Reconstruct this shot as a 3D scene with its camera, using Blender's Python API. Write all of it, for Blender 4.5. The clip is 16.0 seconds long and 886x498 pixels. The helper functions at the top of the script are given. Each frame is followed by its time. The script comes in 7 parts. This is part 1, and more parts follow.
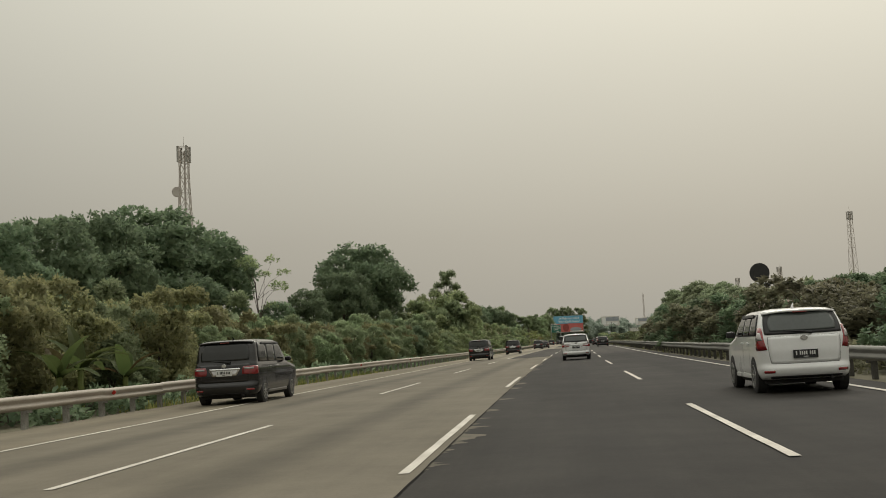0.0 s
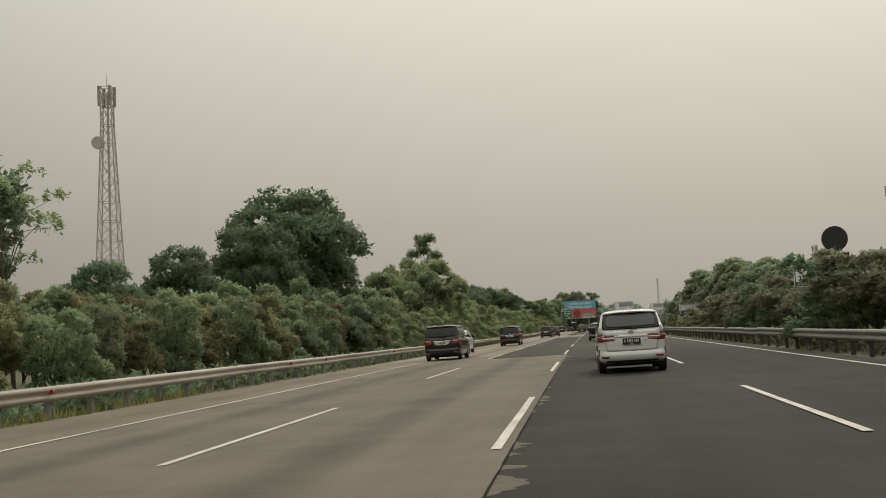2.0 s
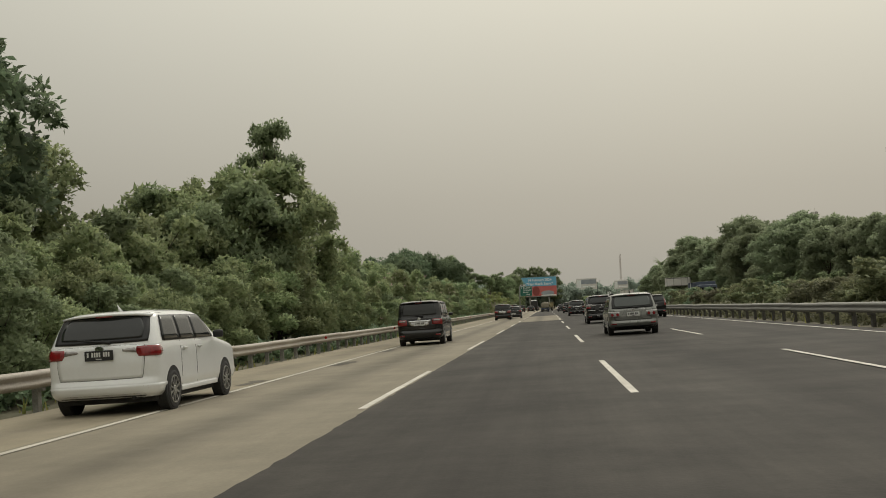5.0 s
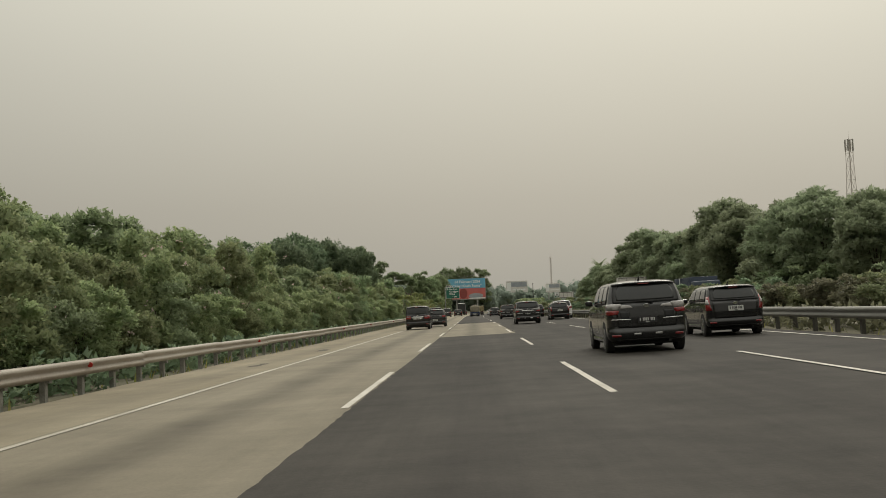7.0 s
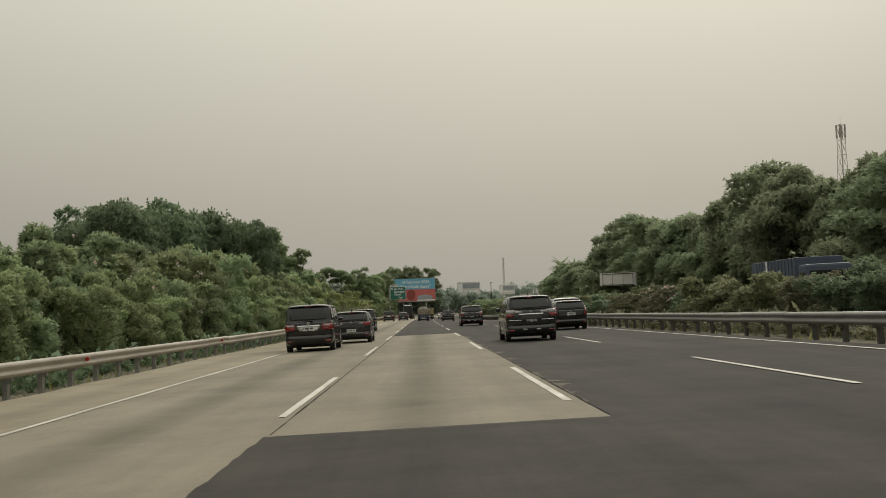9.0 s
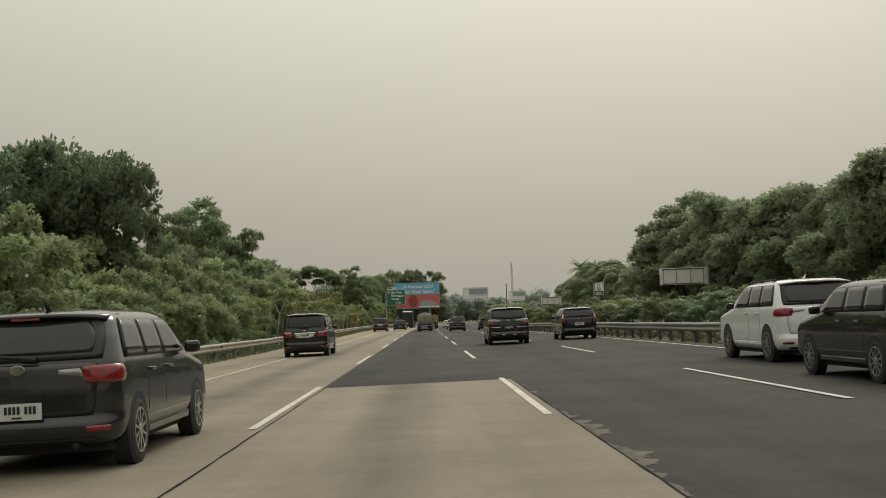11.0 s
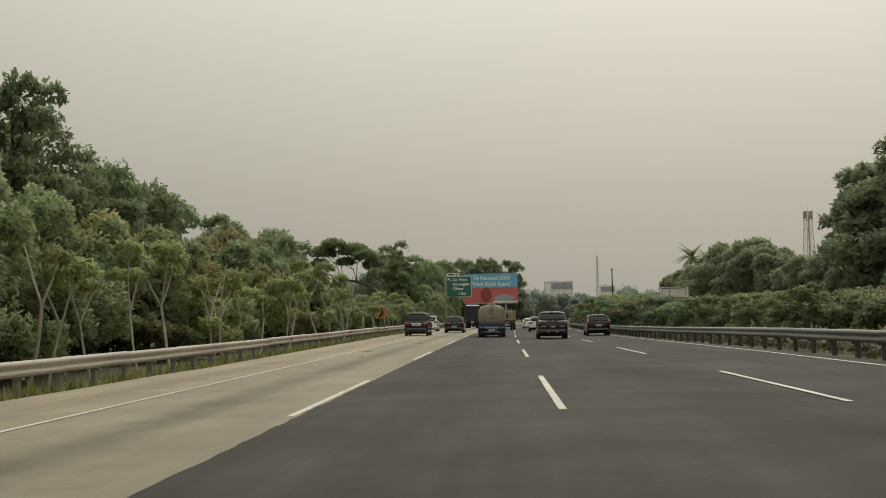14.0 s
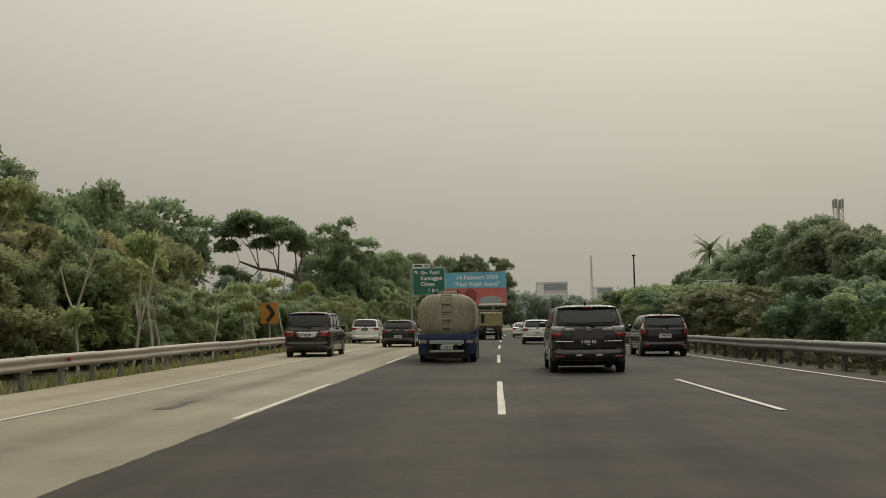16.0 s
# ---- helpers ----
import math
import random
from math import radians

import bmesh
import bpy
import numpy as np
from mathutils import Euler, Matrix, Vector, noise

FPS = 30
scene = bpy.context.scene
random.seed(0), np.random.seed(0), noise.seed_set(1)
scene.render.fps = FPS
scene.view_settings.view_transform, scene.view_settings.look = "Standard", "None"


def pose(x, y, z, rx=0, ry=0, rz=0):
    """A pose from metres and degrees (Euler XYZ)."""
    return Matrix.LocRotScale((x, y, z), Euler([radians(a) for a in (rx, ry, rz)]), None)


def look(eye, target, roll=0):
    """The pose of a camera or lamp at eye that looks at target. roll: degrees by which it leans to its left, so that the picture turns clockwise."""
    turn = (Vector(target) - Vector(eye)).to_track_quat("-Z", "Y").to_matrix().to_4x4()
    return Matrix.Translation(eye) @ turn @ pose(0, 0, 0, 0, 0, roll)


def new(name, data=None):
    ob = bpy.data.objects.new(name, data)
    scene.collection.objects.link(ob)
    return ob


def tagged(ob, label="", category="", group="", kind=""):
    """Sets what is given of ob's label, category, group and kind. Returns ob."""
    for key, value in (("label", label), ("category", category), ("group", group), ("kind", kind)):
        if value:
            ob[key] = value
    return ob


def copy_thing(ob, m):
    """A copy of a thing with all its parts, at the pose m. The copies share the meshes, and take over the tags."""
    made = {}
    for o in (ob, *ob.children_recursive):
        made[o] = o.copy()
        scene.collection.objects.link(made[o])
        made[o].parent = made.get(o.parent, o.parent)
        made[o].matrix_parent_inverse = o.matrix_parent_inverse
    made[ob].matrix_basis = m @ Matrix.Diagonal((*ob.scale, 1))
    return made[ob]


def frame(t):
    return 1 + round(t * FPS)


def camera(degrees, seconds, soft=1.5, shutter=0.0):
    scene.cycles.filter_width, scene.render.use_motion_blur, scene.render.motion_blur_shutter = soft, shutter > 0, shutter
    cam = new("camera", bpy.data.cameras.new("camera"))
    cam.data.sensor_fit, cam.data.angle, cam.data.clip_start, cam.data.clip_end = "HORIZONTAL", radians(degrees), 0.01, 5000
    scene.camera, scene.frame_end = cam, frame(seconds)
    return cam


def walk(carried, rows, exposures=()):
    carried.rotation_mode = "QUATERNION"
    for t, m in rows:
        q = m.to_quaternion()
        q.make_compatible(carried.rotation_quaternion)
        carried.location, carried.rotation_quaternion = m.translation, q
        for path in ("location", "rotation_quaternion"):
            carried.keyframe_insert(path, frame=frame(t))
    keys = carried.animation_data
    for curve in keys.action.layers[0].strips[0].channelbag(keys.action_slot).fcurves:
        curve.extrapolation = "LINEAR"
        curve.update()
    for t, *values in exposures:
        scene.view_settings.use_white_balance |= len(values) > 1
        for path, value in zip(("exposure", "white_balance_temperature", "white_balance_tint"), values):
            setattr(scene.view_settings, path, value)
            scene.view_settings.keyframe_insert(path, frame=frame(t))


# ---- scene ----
cam = camera(44.6, 16.0, 0.95)
PATH = [
    (0.0, (4.671, -10.421, 1.230), (3.436, -0.538, 2.131), -2.65),
    (0.5, (4.346, -0.920, 1.234), (3.046, 8.958, 2.090), -2.68),
    (1.0, (3.903, 9.788, 1.236), (2.527, 19.656, 2.082), -2.63),
    (1.5, (3.545, 19.159, 1.238), (2.171, 29.034, 2.011), -2.66),
    (2.0, (3.279, 28.812, 1.240), (1.950, 38.692, 2.024), -2.64),
    (2.5, (2.890, 38.444, 1.238), (1.642, 48.325, 2.144), -2.66),
    (3.0, (2.524, 47.226, 1.236), (1.312, 57.118, 2.065), -2.68),
    (3.2, (2.348, 50.747, 1.234), (1.187, 60.645, 2.063), -2.67),
    (5.3, (0.509, 91.835, 1.209), (-0.322, 101.785, 1.765), -2.41),
    (5.5, (0.337, 95.919, 1.205), (-0.397, 105.874, 1.805), -2.33),
    (6.0, (0.133, 105.691, 1.201), (-0.396, 115.657, 1.828), -2.33),
    (6.5, (0.042, 115.647, 1.199), (-0.348, 125.618, 1.848), -2.40),
    (7.0, (-0.018, 125.492, 1.198), (-0.282, 135.472, 1.777), -2.12),
    (7.5, (-0.081, 135.675, 1.197), (-0.221, 145.655, 1.813), -2.06),
    (8.0, (-0.086, 145.822, 1.197), (-0.062, 155.801, 1.837), -2.01),
    (8.5, (-0.065, 156.108, 1.197), (0.054, 166.087, 1.834), -1.89),
    (9.0, (0.008, 166.326, 1.199), (0.217, 176.306, 1.790), -1.90),
    (9.2, (0.067, 170.335, 1.201), (0.291, 180.316, 1.773), -1.94),
    (11.3, (0.433, 212.818, 1.207), (0.604, 222.794, 1.877), -1.80),
    (11.5, (0.486, 216.790, 1.208), (0.661, 226.769, 1.845), -1.79),
    (12.0, (0.513, 226.428, 1.208), (0.680, 236.404, 1.884), -1.67),
    (12.5, (0.625, 236.420, 1.210), (0.792, 246.395, 1.886), -1.45),
    (13.0, (0.737, 246.371, 1.212), (0.712, 256.348, 1.884), -1.32),
    (13.5, (0.888, 255.986, 1.214), (0.582, 265.956, 1.926), -1.24),
    (14.0, (1.000, 265.703, 1.215), (0.452, 275.666, 1.875), -1.07),
    (14.5, (1.027, 275.290, 1.214), (0.401, 285.249, 1.858), -0.98),
    (15.0, (1.204, 285.455, 1.214), (0.627, 295.418, 1.861), -0.99),
    (15.5, (1.407, 295.164, 1.214), (0.878, 305.127, 1.891), -0.98),
    (16.0, (1.647, 305.456, 1.210), (1.199, 315.421, 1.913), -1.23),
]
# the clip's camera adjusts its brightness a little on the way: seconds, stops
EXPOSURES = ((0.0, 0.04), (0.5, 0.05), (1.0, 0.01), (2.0, 0.05), (3.0, -0.05), (5.3, 0.03), (5.5, 0.07), (5.7, 0.0), (6.0, 0.03), (6.5, 0.05), (7.0, 0.05), (8.5, -0.05), (9.0, 0.0), (11.5, 0.03), (12.5, 0.03), (13.5, 0.0), (14.5, 0.08), (15.0, 0.06), (16.0, -0.02))
walk(cam, [(t, look(eye, target, roll)) for t, eye, target, roll in PATH], EXPOSURES)

# ---- light: hazy overcast afternoon, sun veiled ahead to the right ----
SUN_AZ, SUN_EL = radians(14), radians(42)      # azimuth from +y towards +x
sun_dir = Vector((math.sin(SUN_AZ) * math.cos(SUN_EL), math.cos(SUN_AZ) * math.cos(SUN_EL), math.sin(SUN_EL)))
world = bpy.data.worlds.new("hazy_sky")
scene.world = world
world.use_nodes = True
wt = world.node_tree
bg = wt.nodes["Background"]
sky = wt.nodes.new("ShaderNodeTexSky")
sky.sky_type, sky.sun_disc = "NISHITA", False
sky.sun_elevation, sky.sun_rotation = SUN_EL, SUN_AZ
sky.air_density, sky.dust_density = 2.0, 6.0
tc = wt.nodes.new("ShaderNodeTexCoord")
sep = wt.nodes.new("ShaderNodeSeparateXYZ")
wt.links.new(tc.outputs["Generated"], sep.inputs[0])
ramp = wt.nodes.new("ShaderNodeValToRGB")       # haze by height over the horizon
for pos, col in ((0.0, (0.355, 0.337, 0.288)), (0.10, (0.392, 0.372, 0.318)), (0.22, (0.487, 0.468, 0.398)), (0.42, (0.66, 0.64, 0.54)), (0.68, (1.0, 0.98, 0.86)), (1.0, (1.18, 1.16, 1.04))):
    e = ramp.color_ramp.elements.new(pos) if pos not in (0.0, 1.0) else ramp.color_ramp.elements[0 if pos == 0.0 else -1]
    e.color = (*col, 1)
wt.links.new(sep.outputs["Z"], ramp.inputs[0])
dot = wt.nodes.new("ShaderNodeVectorMath")
dot.operation = "DOT_PRODUCT"
dot.inputs[1].default_value = sun_dir
wt.links.new(tc.outputs["Generated"], dot.inputs[0])
glow = wt.nodes.new("ShaderNodeMapRange")       # the veiled sun brightens the haze round it
glow.inputs["From Min"].default_value, glow.inputs["From Max"].default_value = 0.55, 1.0
glow.inputs["To Min"].default_value, glow.inputs["To Max"].default_value = 0.84, 1.48
wt.links.new(dot.outputs["Value"], glow.inputs["Value"])
cloud = wt.nodes.new("ShaderNodeTexNoise")
cloud.inputs["Scale"].default_value, cloud.inputs["Detail"].default_value = 2.2, 3
wt.links.new(tc.outputs["Generated"], cloud.inputs["Vector"])
cl = wt.nodes.new("ShaderNodeMapRange")
cl.inputs["To Min"].default_value, cl.inputs["To Max"].default_value = 0.95, 1.05
wt.links.new(cloud.outputs["Fac"], cl.inputs["Value"])
mul = wt.nodes.new("ShaderNodeMath")
mul.operation = "MULTIPLY"
wt.links.new(glow.outputs[0], mul.inputs[0])
wt.links.new(cl.outputs[0], mul.inputs[1])
haze = wt.nodes.new("ShaderNodeVectorMath")
haze.operation = "SCALE"
wt.links.new(ramp.outputs[0], haze.inputs[0])
wt.links.new(mul.outputs[0], haze.inputs["Scale"])
skys = wt.nodes.new("ShaderNodeVectorMath")
skys.operation = "SCALE"
skys.inputs["Scale"].default_value = 0.07
wt.links.new(sky.outputs[0], skys.inputs[0])
mix = wt.nodes.new("ShaderNodeMix")
mix.data_type = "RGBA"
mix.inputs["Factor"].default_value = 0.94
wt.links.new(skys.outputs[0], mix.inputs["A"])
wt.links.new(haze.outputs[0], mix.inputs["B"])
wt.links.new(mix.outputs["Result"], bg.inputs[0])
bg.inputs[1].default_value = 1.0
sun = new("veiled_sun", bpy.data.lights.new("veiled_sun", "SUN"))
sun.data.energy, sun.data.angle, sun.data.color = 0.9, radians(22), (1.0, 0.95, 0.86)
sun.matrix_world = look(sun_dir * 300, (0, 0, 0))


# ---- materials ----
def node(nt, kind, **kw):
    n = nt.nodes.new(kind)
    for k, v in kw.items():
        n.inputs[k.replace("_", " ")].default_value = v
    return n


def material(name, col, rough=0.6, metal=0.0, dark=None, scale=3.0, fine=60.0, bump=0.0, spread=0.0, coat=0.0, stretch=None, spec=0.5, wet=0.0):
    """Base colour broken up at two scales towards dark; spread: difference from thing to thing."""
    m = bpy.data.materials.new(name)
    m.use_nodes = True
    nt = m.node_tree
    b = nt.nodes["Principled BSDF"]
    b.inputs["Metallic"].default_value, b.inputs["Coat Weight"].default_value = metal, coat
    b.inputs["Specular IOR Level"].default_value = spec
    dark = dark or [c * 0.72 for c in col]
    t = node(nt, "ShaderNodeTexCoord")
    vec = t.outputs["Object"]
    if stretch:
        mp = node(nt, "ShaderNodeMapping")
        mp.inputs["Scale"].default_value = stretch
        nt.links.new(vec, mp.inputs[0])
        vec = mp.outputs[0]
    big = node(nt, "ShaderNodeTexNoise", Scale=scale, Detail=4.0, Roughness=0.6)
    small = node(nt, "ShaderNodeTexNoise", Scale=fine, Detail=2.0)
    nt.links.new(vec, big.inputs["Vector"])
    nt.links.new(t.outputs["Object"], small.inputs["Vector"])
    add = node(nt, "ShaderNodeMath")
    add.operation = "MULTIPLY_ADD"
    nt.links.new(small.outputs["Fac"], add.inputs[0])
    add.inputs[1].default_value = 0.45
    nt.links.new(big.outputs["Fac"], add.inputs[2])
    mr = node(nt, "ShaderNodeMapRange")
    mr.inputs["From Min"].default_value, mr.inputs["From Max"].default_value = 0.45, 0.98
    nt.links.new(add.outputs[0], mr.inputs["Value"])
    mx = node(nt, "ShaderNodeMix")
    mx.data_type = "RGBA"
    mx.inputs["A"].default_value, mx.inputs["B"].default_value = (*dark, 1), (*col, 1)
    nt.links.new(mr.outputs[0], mx.inputs["Factor"])
    out = mx.outputs["Result"]
    if spread:
        oi = node(nt, "ShaderNodeObjectInfo")
        hsv = node(nt, "ShaderNodeHueSaturation")
        vr = node(nt, "ShaderNodeMapRange")
        vr.inputs["To Min"].default_value, vr.inputs["To Max"].default_value = 1 - spread, 1 + spread
        nt.links.new(oi.outputs["Random"], vr.inputs["Value"])
        nt.links.new(vr.outputs[0], hsv.inputs["Value"])
        nt.links.new(out, hsv.inputs["Color"])
        out = hsv.outputs[0]
    nt.links.new(out, b.inputs["Base Color"])
    rr = node(nt, "ShaderNodeMapRange")
    rr.inputs["To Min"].default_value, rr.inputs["To Max"].default_value = min(1, rough + 0.08), max(0.02, rough - 0.08)
    nt.links.new(big.outputs["Fac"], rr.inputs["Value"])
    nt.links.new(rr.outputs[0], b.inputs["Roughness"])
    if bump:
        bp = node(nt, "ShaderNodeBump", Strength=bump, Distance=0.02)
        nt.links.new(add.outputs[0], bp.inputs["Height"])
        nt.links.new(bp.outputs[0], b.inputs["Normal"])
    return m


def leaf_material(name, col, tip, spread=0.22):
    """Waxy leaves: each leaf its own shade, each plant its own tone, some light passing through."""
    m = bpy.data.materials.new(name)
    m.use_nodes = True
    nt = m.node_tree
    b = nt.nodes["Principled BSDF"]
    b.inputs["Roughness"].default_value = 0.58
    b.inputs["Specular IOR Level"].default_value = 0.10
    g = node(nt, "ShaderNodeNewGeometry")
    oi = node(nt, "ShaderNodeObjectInfo")
    mx = node(nt, "ShaderNodeMix")
    mx.data_type = "RGBA"
    mx.inputs["A"].default_value, mx.inputs["B"].default_value = (*col, 1), (*tip, 1)
    pw = node(nt, "ShaderNodeMath")
    pw.operation = "POWER"
    pw.inputs[1].default_value = 2.0
    nt.links.new(g.outputs["Random Per Island"], pw.inputs[0])
    # whole sprigs differ in tone as well as single leaves
    tc_ = node(nt, "ShaderNodeTexCoord")
    sprig = node(nt, "ShaderNodeTexNoise", Scale=1.1, Detail=2.0)
    nt.links.new(tc_.outputs["Object"], sprig.inputs["Vector"])
    sr = node(nt, "ShaderNodeMapRange")
    sr.inputs["From Min"].default_value, sr.inputs["From Max"].default_value = 0.32, 0.68
    sr.inputs["To Min"].default_value, sr.inputs["To Max"].default_value = -0.25, 0.55
    nt.links.new(sprig.outputs["Fac"], sr.inputs["Value"])
    both = node(nt, "ShaderNodeMath")
    both.use_clamp = True
    nt.links.new(pw.outputs[0], both.inputs[0])
    nt.links.new(sr.outputs[0], both.inputs[1])
    nt.links.new(both.outputs[0], mx.inputs["Factor"])
    hsv = node(nt, "ShaderNodeHueSaturation")
    vr = node(nt, "ShaderNodeMapRange")
    vr.inputs["To Min"].default_value, vr.inputs["To Max"].default_value = 1 - spread, 1 + spread
    hr = node(nt, "ShaderNodeMapRange")
    hr.inputs["To Min"].default_value, hr.inputs["To Max"].default_value = 0.485, 0.515
    nt.links.new(oi.outputs["Random"], vr.inputs["Value"])
    nt.links.new(oi.outputs["Random"], hr.inputs["Value"])
    nt.links.new(vr.outputs[0], hsv.inputs["Value"])
    nt.links.new(hr.outputs[0], hsv.inputs["Hue"])
    nt.links.new(mx.outputs["Result"], hsv.inputs["Color"])
    nt.links.new(hsv.outputs[0], b.inputs["Base Color"])
    tr = node(nt, "ShaderNodeBsdfTranslucent")
    nt.links.new(hsv.outputs[0], tr.inputs["Color"])
    ms = node(nt, "ShaderNodeMixShader", Fac=0.5)
    nt.links.new(b.outputs[0], ms.inputs[1])
    nt.links.new(tr.outputs[0], ms.inputs[2])
    nt.links.new(ms.outputs[0], nt.nodes["Material Output"].inputs["Surface"])
    return m


def road_material(name, col, dark, tyre, lanes, rough, bump, old=0.66, blotch=0.22, lightened=1.0):
    """Road surface: long wear along the lanes, stains and grain; lanes: offsets of the wheel-polished bands."""
    m = material(name, col, rough, 0, dark, 0.35, 30.0, bump, stretch=(1.0, 0.16, 1.0), spec=0.2)
    nt = m.node_tree
    b = nt.nodes["Principled BSDF"]
    base = b.inputs["Base Color"].links[0].from_socket
    uv = node(nt, "ShaderNodeUVMap")
    sp = node(nt, "ShaderNodeSeparateXYZ")
    nt.links.new(uv.outputs[0], sp.inputs[0])
    total = None
    for lane in lanes:
        d = node(nt, "ShaderNodeMath")
        d.operation = "SUBTRACT"
        d.inputs[1].default_value = lane
        nt.links.new(sp.outputs["X"], d.inputs[0])
        ab = node(nt, "ShaderNodeMath")
        ab.operation = "ABSOLUTE"
        nt.links.new(d.outputs[0], ab.inputs[0])
        r = node(nt, "ShaderNodeMapRange")
        r.interpolation_type = "SMOOTHSTEP"
        r.inputs["From Min"].default_value, r.inputs["From Max"].default_value = 0.0, 0.75
        r.inputs["To Min"].default_value, r.inputs["To Max"].default_value = 1, 0
        nt.links.new(ab.outputs[0], r.inputs["Value"])
        if total is None:
            total = r.outputs[0]
        else:
            s = node(nt, "ShaderNodeMath")
            nt.links.new(total, s.inputs[0])
            nt.links.new(r.outputs[0], s.inputs[1])
            total = s.outputs[0]
    st = node(nt, "ShaderNodeTexNoise", Scale=0.5, Detail=5.0, Roughness=0.65)
    nt.links.new(node(nt, "ShaderNodeTexCoord").outputs["Object"], st.inputs["Vector"])
    am = node(nt, "ShaderNodeMath")
    am.operation = "MULTIPLY"
    nt.links.new(total, am.inputs[0])
    nt.links.new(st.outputs["Fac"], am.inputs[1])
    mx = node(nt, "ShaderNodeMix")
    mx.data_type = "RGBA"
    nt.links.new(am.outputs[0], mx.inputs["Factor"])
    nt.links.new(base, mx.inputs["A"])
    mx.inputs["B"].default_value = (*tyre, 1)
    # the older stretch before the first overlay is darker with oil and dust; blotches all along
    age = node(nt, "ShaderNodeMapRange")
    age.interpolation_type = "SMOOTHSTEP"
    age.inputs["From Min"].default_value, age.inputs["From Max"].default_value = 66.0, 96.0
    age.inputs["To Min"].default_value, age.inputs["To Max"].default_value = old, 1.0
    nt.links.new(sp.outputs["Y"], age.inputs["Value"])
    # the colour runs lighter past 245 m, and by a set factor short of 165 m
    end_gain = node(nt, "ShaderNodeMapRange")
    end_gain.interpolation_type = "SMOOTHSTEP"
    end_gain.inputs["From Min"].default_value, end_gain.inputs["From Max"].default_value = 245.0, 310.0
    end_gain.inputs["To Min"].default_value, end_gain.inputs["To Max"].default_value = 1.0, 1.22
    nt.links.new(sp.outputs["Y"], end_gain.inputs["Value"])
    pale = node(nt, "ShaderNodeMapRange")
    pale.interpolation_type = "SMOOTHSTEP"
    pale.inputs["From Min"].default_value, pale.inputs["From Max"].default_value = 112.0, 165.0
    pale.inputs["To Min"].default_value, pale.inputs["To Max"].default_value = lightened, 1.0
    nt.links.new(sp.outputs["Y"], pale.inputs["Value"])
    gains = node(nt, "ShaderNodeMath")
    gains.operation = "MULTIPLY"
    nt.links.new(pale.outputs[0], gains.inputs[0])
    nt.links.new(end_gain.outputs[0], gains.inputs[1])
    aged = node(nt, "ShaderNodeMath")
    aged.operation = "MULTIPLY"
    nt.links.new(age.outputs[0], aged.inputs[0])
    nt.links.new(gains.outputs[0], aged.inputs[1])
    blot = node(nt, "ShaderNodeTexNoise", Scale=0.4, Detail=8.0, Roughness=0.72)
    nt.links.new(node(nt, "ShaderNodeTexCoord").outputs["Object"], blot.inputs["Vector"])
    br = node(nt, "ShaderNodeMapRange")
    br.inputs["From Min"].default_value, br.inputs["From Max"].default_value = 0.36, 0.64
    br.inputs["To Min"].default_value, br.inputs["To Max"].default_value = 1 - blotch, 1 + blotch
    nt.links.new(blot.outputs["Fac"], br.inputs["Value"])
    fac = node(nt, "ShaderNodeMath")
    fac.operation = "MULTIPLY"
    nt.links.new(aged.outputs[0], fac.inputs[0])
    nt.links.new(br.outputs[0], fac.inputs[1])
    lm = node(nt, "ShaderNodeMapping")
    lm.inputs["Scale"].default_value = (1.0, 0.03, 1.0)
    nt.links.new(uv.outputs[0], lm.inputs[0])
    streak = node(nt, "ShaderNodeTexNoise", Scale=2.6, Detail=5.0, Roughness=0.7)
    nt.links.new(lm.outputs[0], streak.inputs["Vector"])
    kr = node(nt, "ShaderNodeMapRange")
    kr.inputs["From Min"].default_value, kr.inputs["From Max"].default_value = 0.3, 0.7
    kr.inputs["To Min"].default_value, kr.inputs["To Max"].default_value = 1 - blotch * 0.55, 1 + blotch * 0.55
    nt.links.new(streak.outputs["Fac"], kr.inputs["Value"])
    fac2 = node(nt, "ShaderNodeMath")
    fac2.operation = "MULTIPLY"
    nt.links.new(fac.outputs[0], fac2.inputs[0])
    nt.links.new(kr.outputs[0], fac2.inputs[1])
    fac = fac2
    sc = node(nt, "ShaderNodeVectorMath")
    sc.operation = "SCALE"
    nt.links.new(mx.outputs["Result"], sc.inputs[0])
    nt.links.new(fac.outputs[0], sc.inputs["Scale"])
    nt.links.new(sc.outputs[0], b.inputs["Base Color"])
    return m


def glass_material(name, col, rough=0.05):
    return material(name, col, rough, 0, [c * 0.8 for c in col], 2.0, 20.0, 0, coat=0.0, spec=0.5)


asphalt = road_material("asphalt", (0.045, 0.040, 0.034), (0.030, 0.027, 0.0235), (0.0245, 0.0215, 0.019), (-0.1, 3.8, 7.3), 0.85, 0.2, old=0.45, blotch=0.32, lightened=1.2)
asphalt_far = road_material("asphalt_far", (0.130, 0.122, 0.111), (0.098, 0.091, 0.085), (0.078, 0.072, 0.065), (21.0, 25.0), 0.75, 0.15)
asphalt_new = material("asphalt_patch", (0.026, 0.024, 0.022), 0.85, 0, None, 0.6, 40, 0.2, spec=0.2)
concrete = road_material("concrete", (0.249, 0.220, 0.167), (0.186, 0.164, 0.124), (0.072, 0.063, 0.049), (-3.5, -0.1), 0.85, 0.15, blotch=0.13)
shoulder = road_material("shoulder_concrete", (0.304, 0.267, 0.197), (0.220, 0.189, 0.135), (0.174, 0.153, 0.116), (-6.4,), 0.9, 0.15, blotch=0.13)
block_concrete = material("block_concrete", (0.25, 0.23, 0.19), 0.9, 0, (0.15, 0.135, 0.11), 2, 30, 0.3)
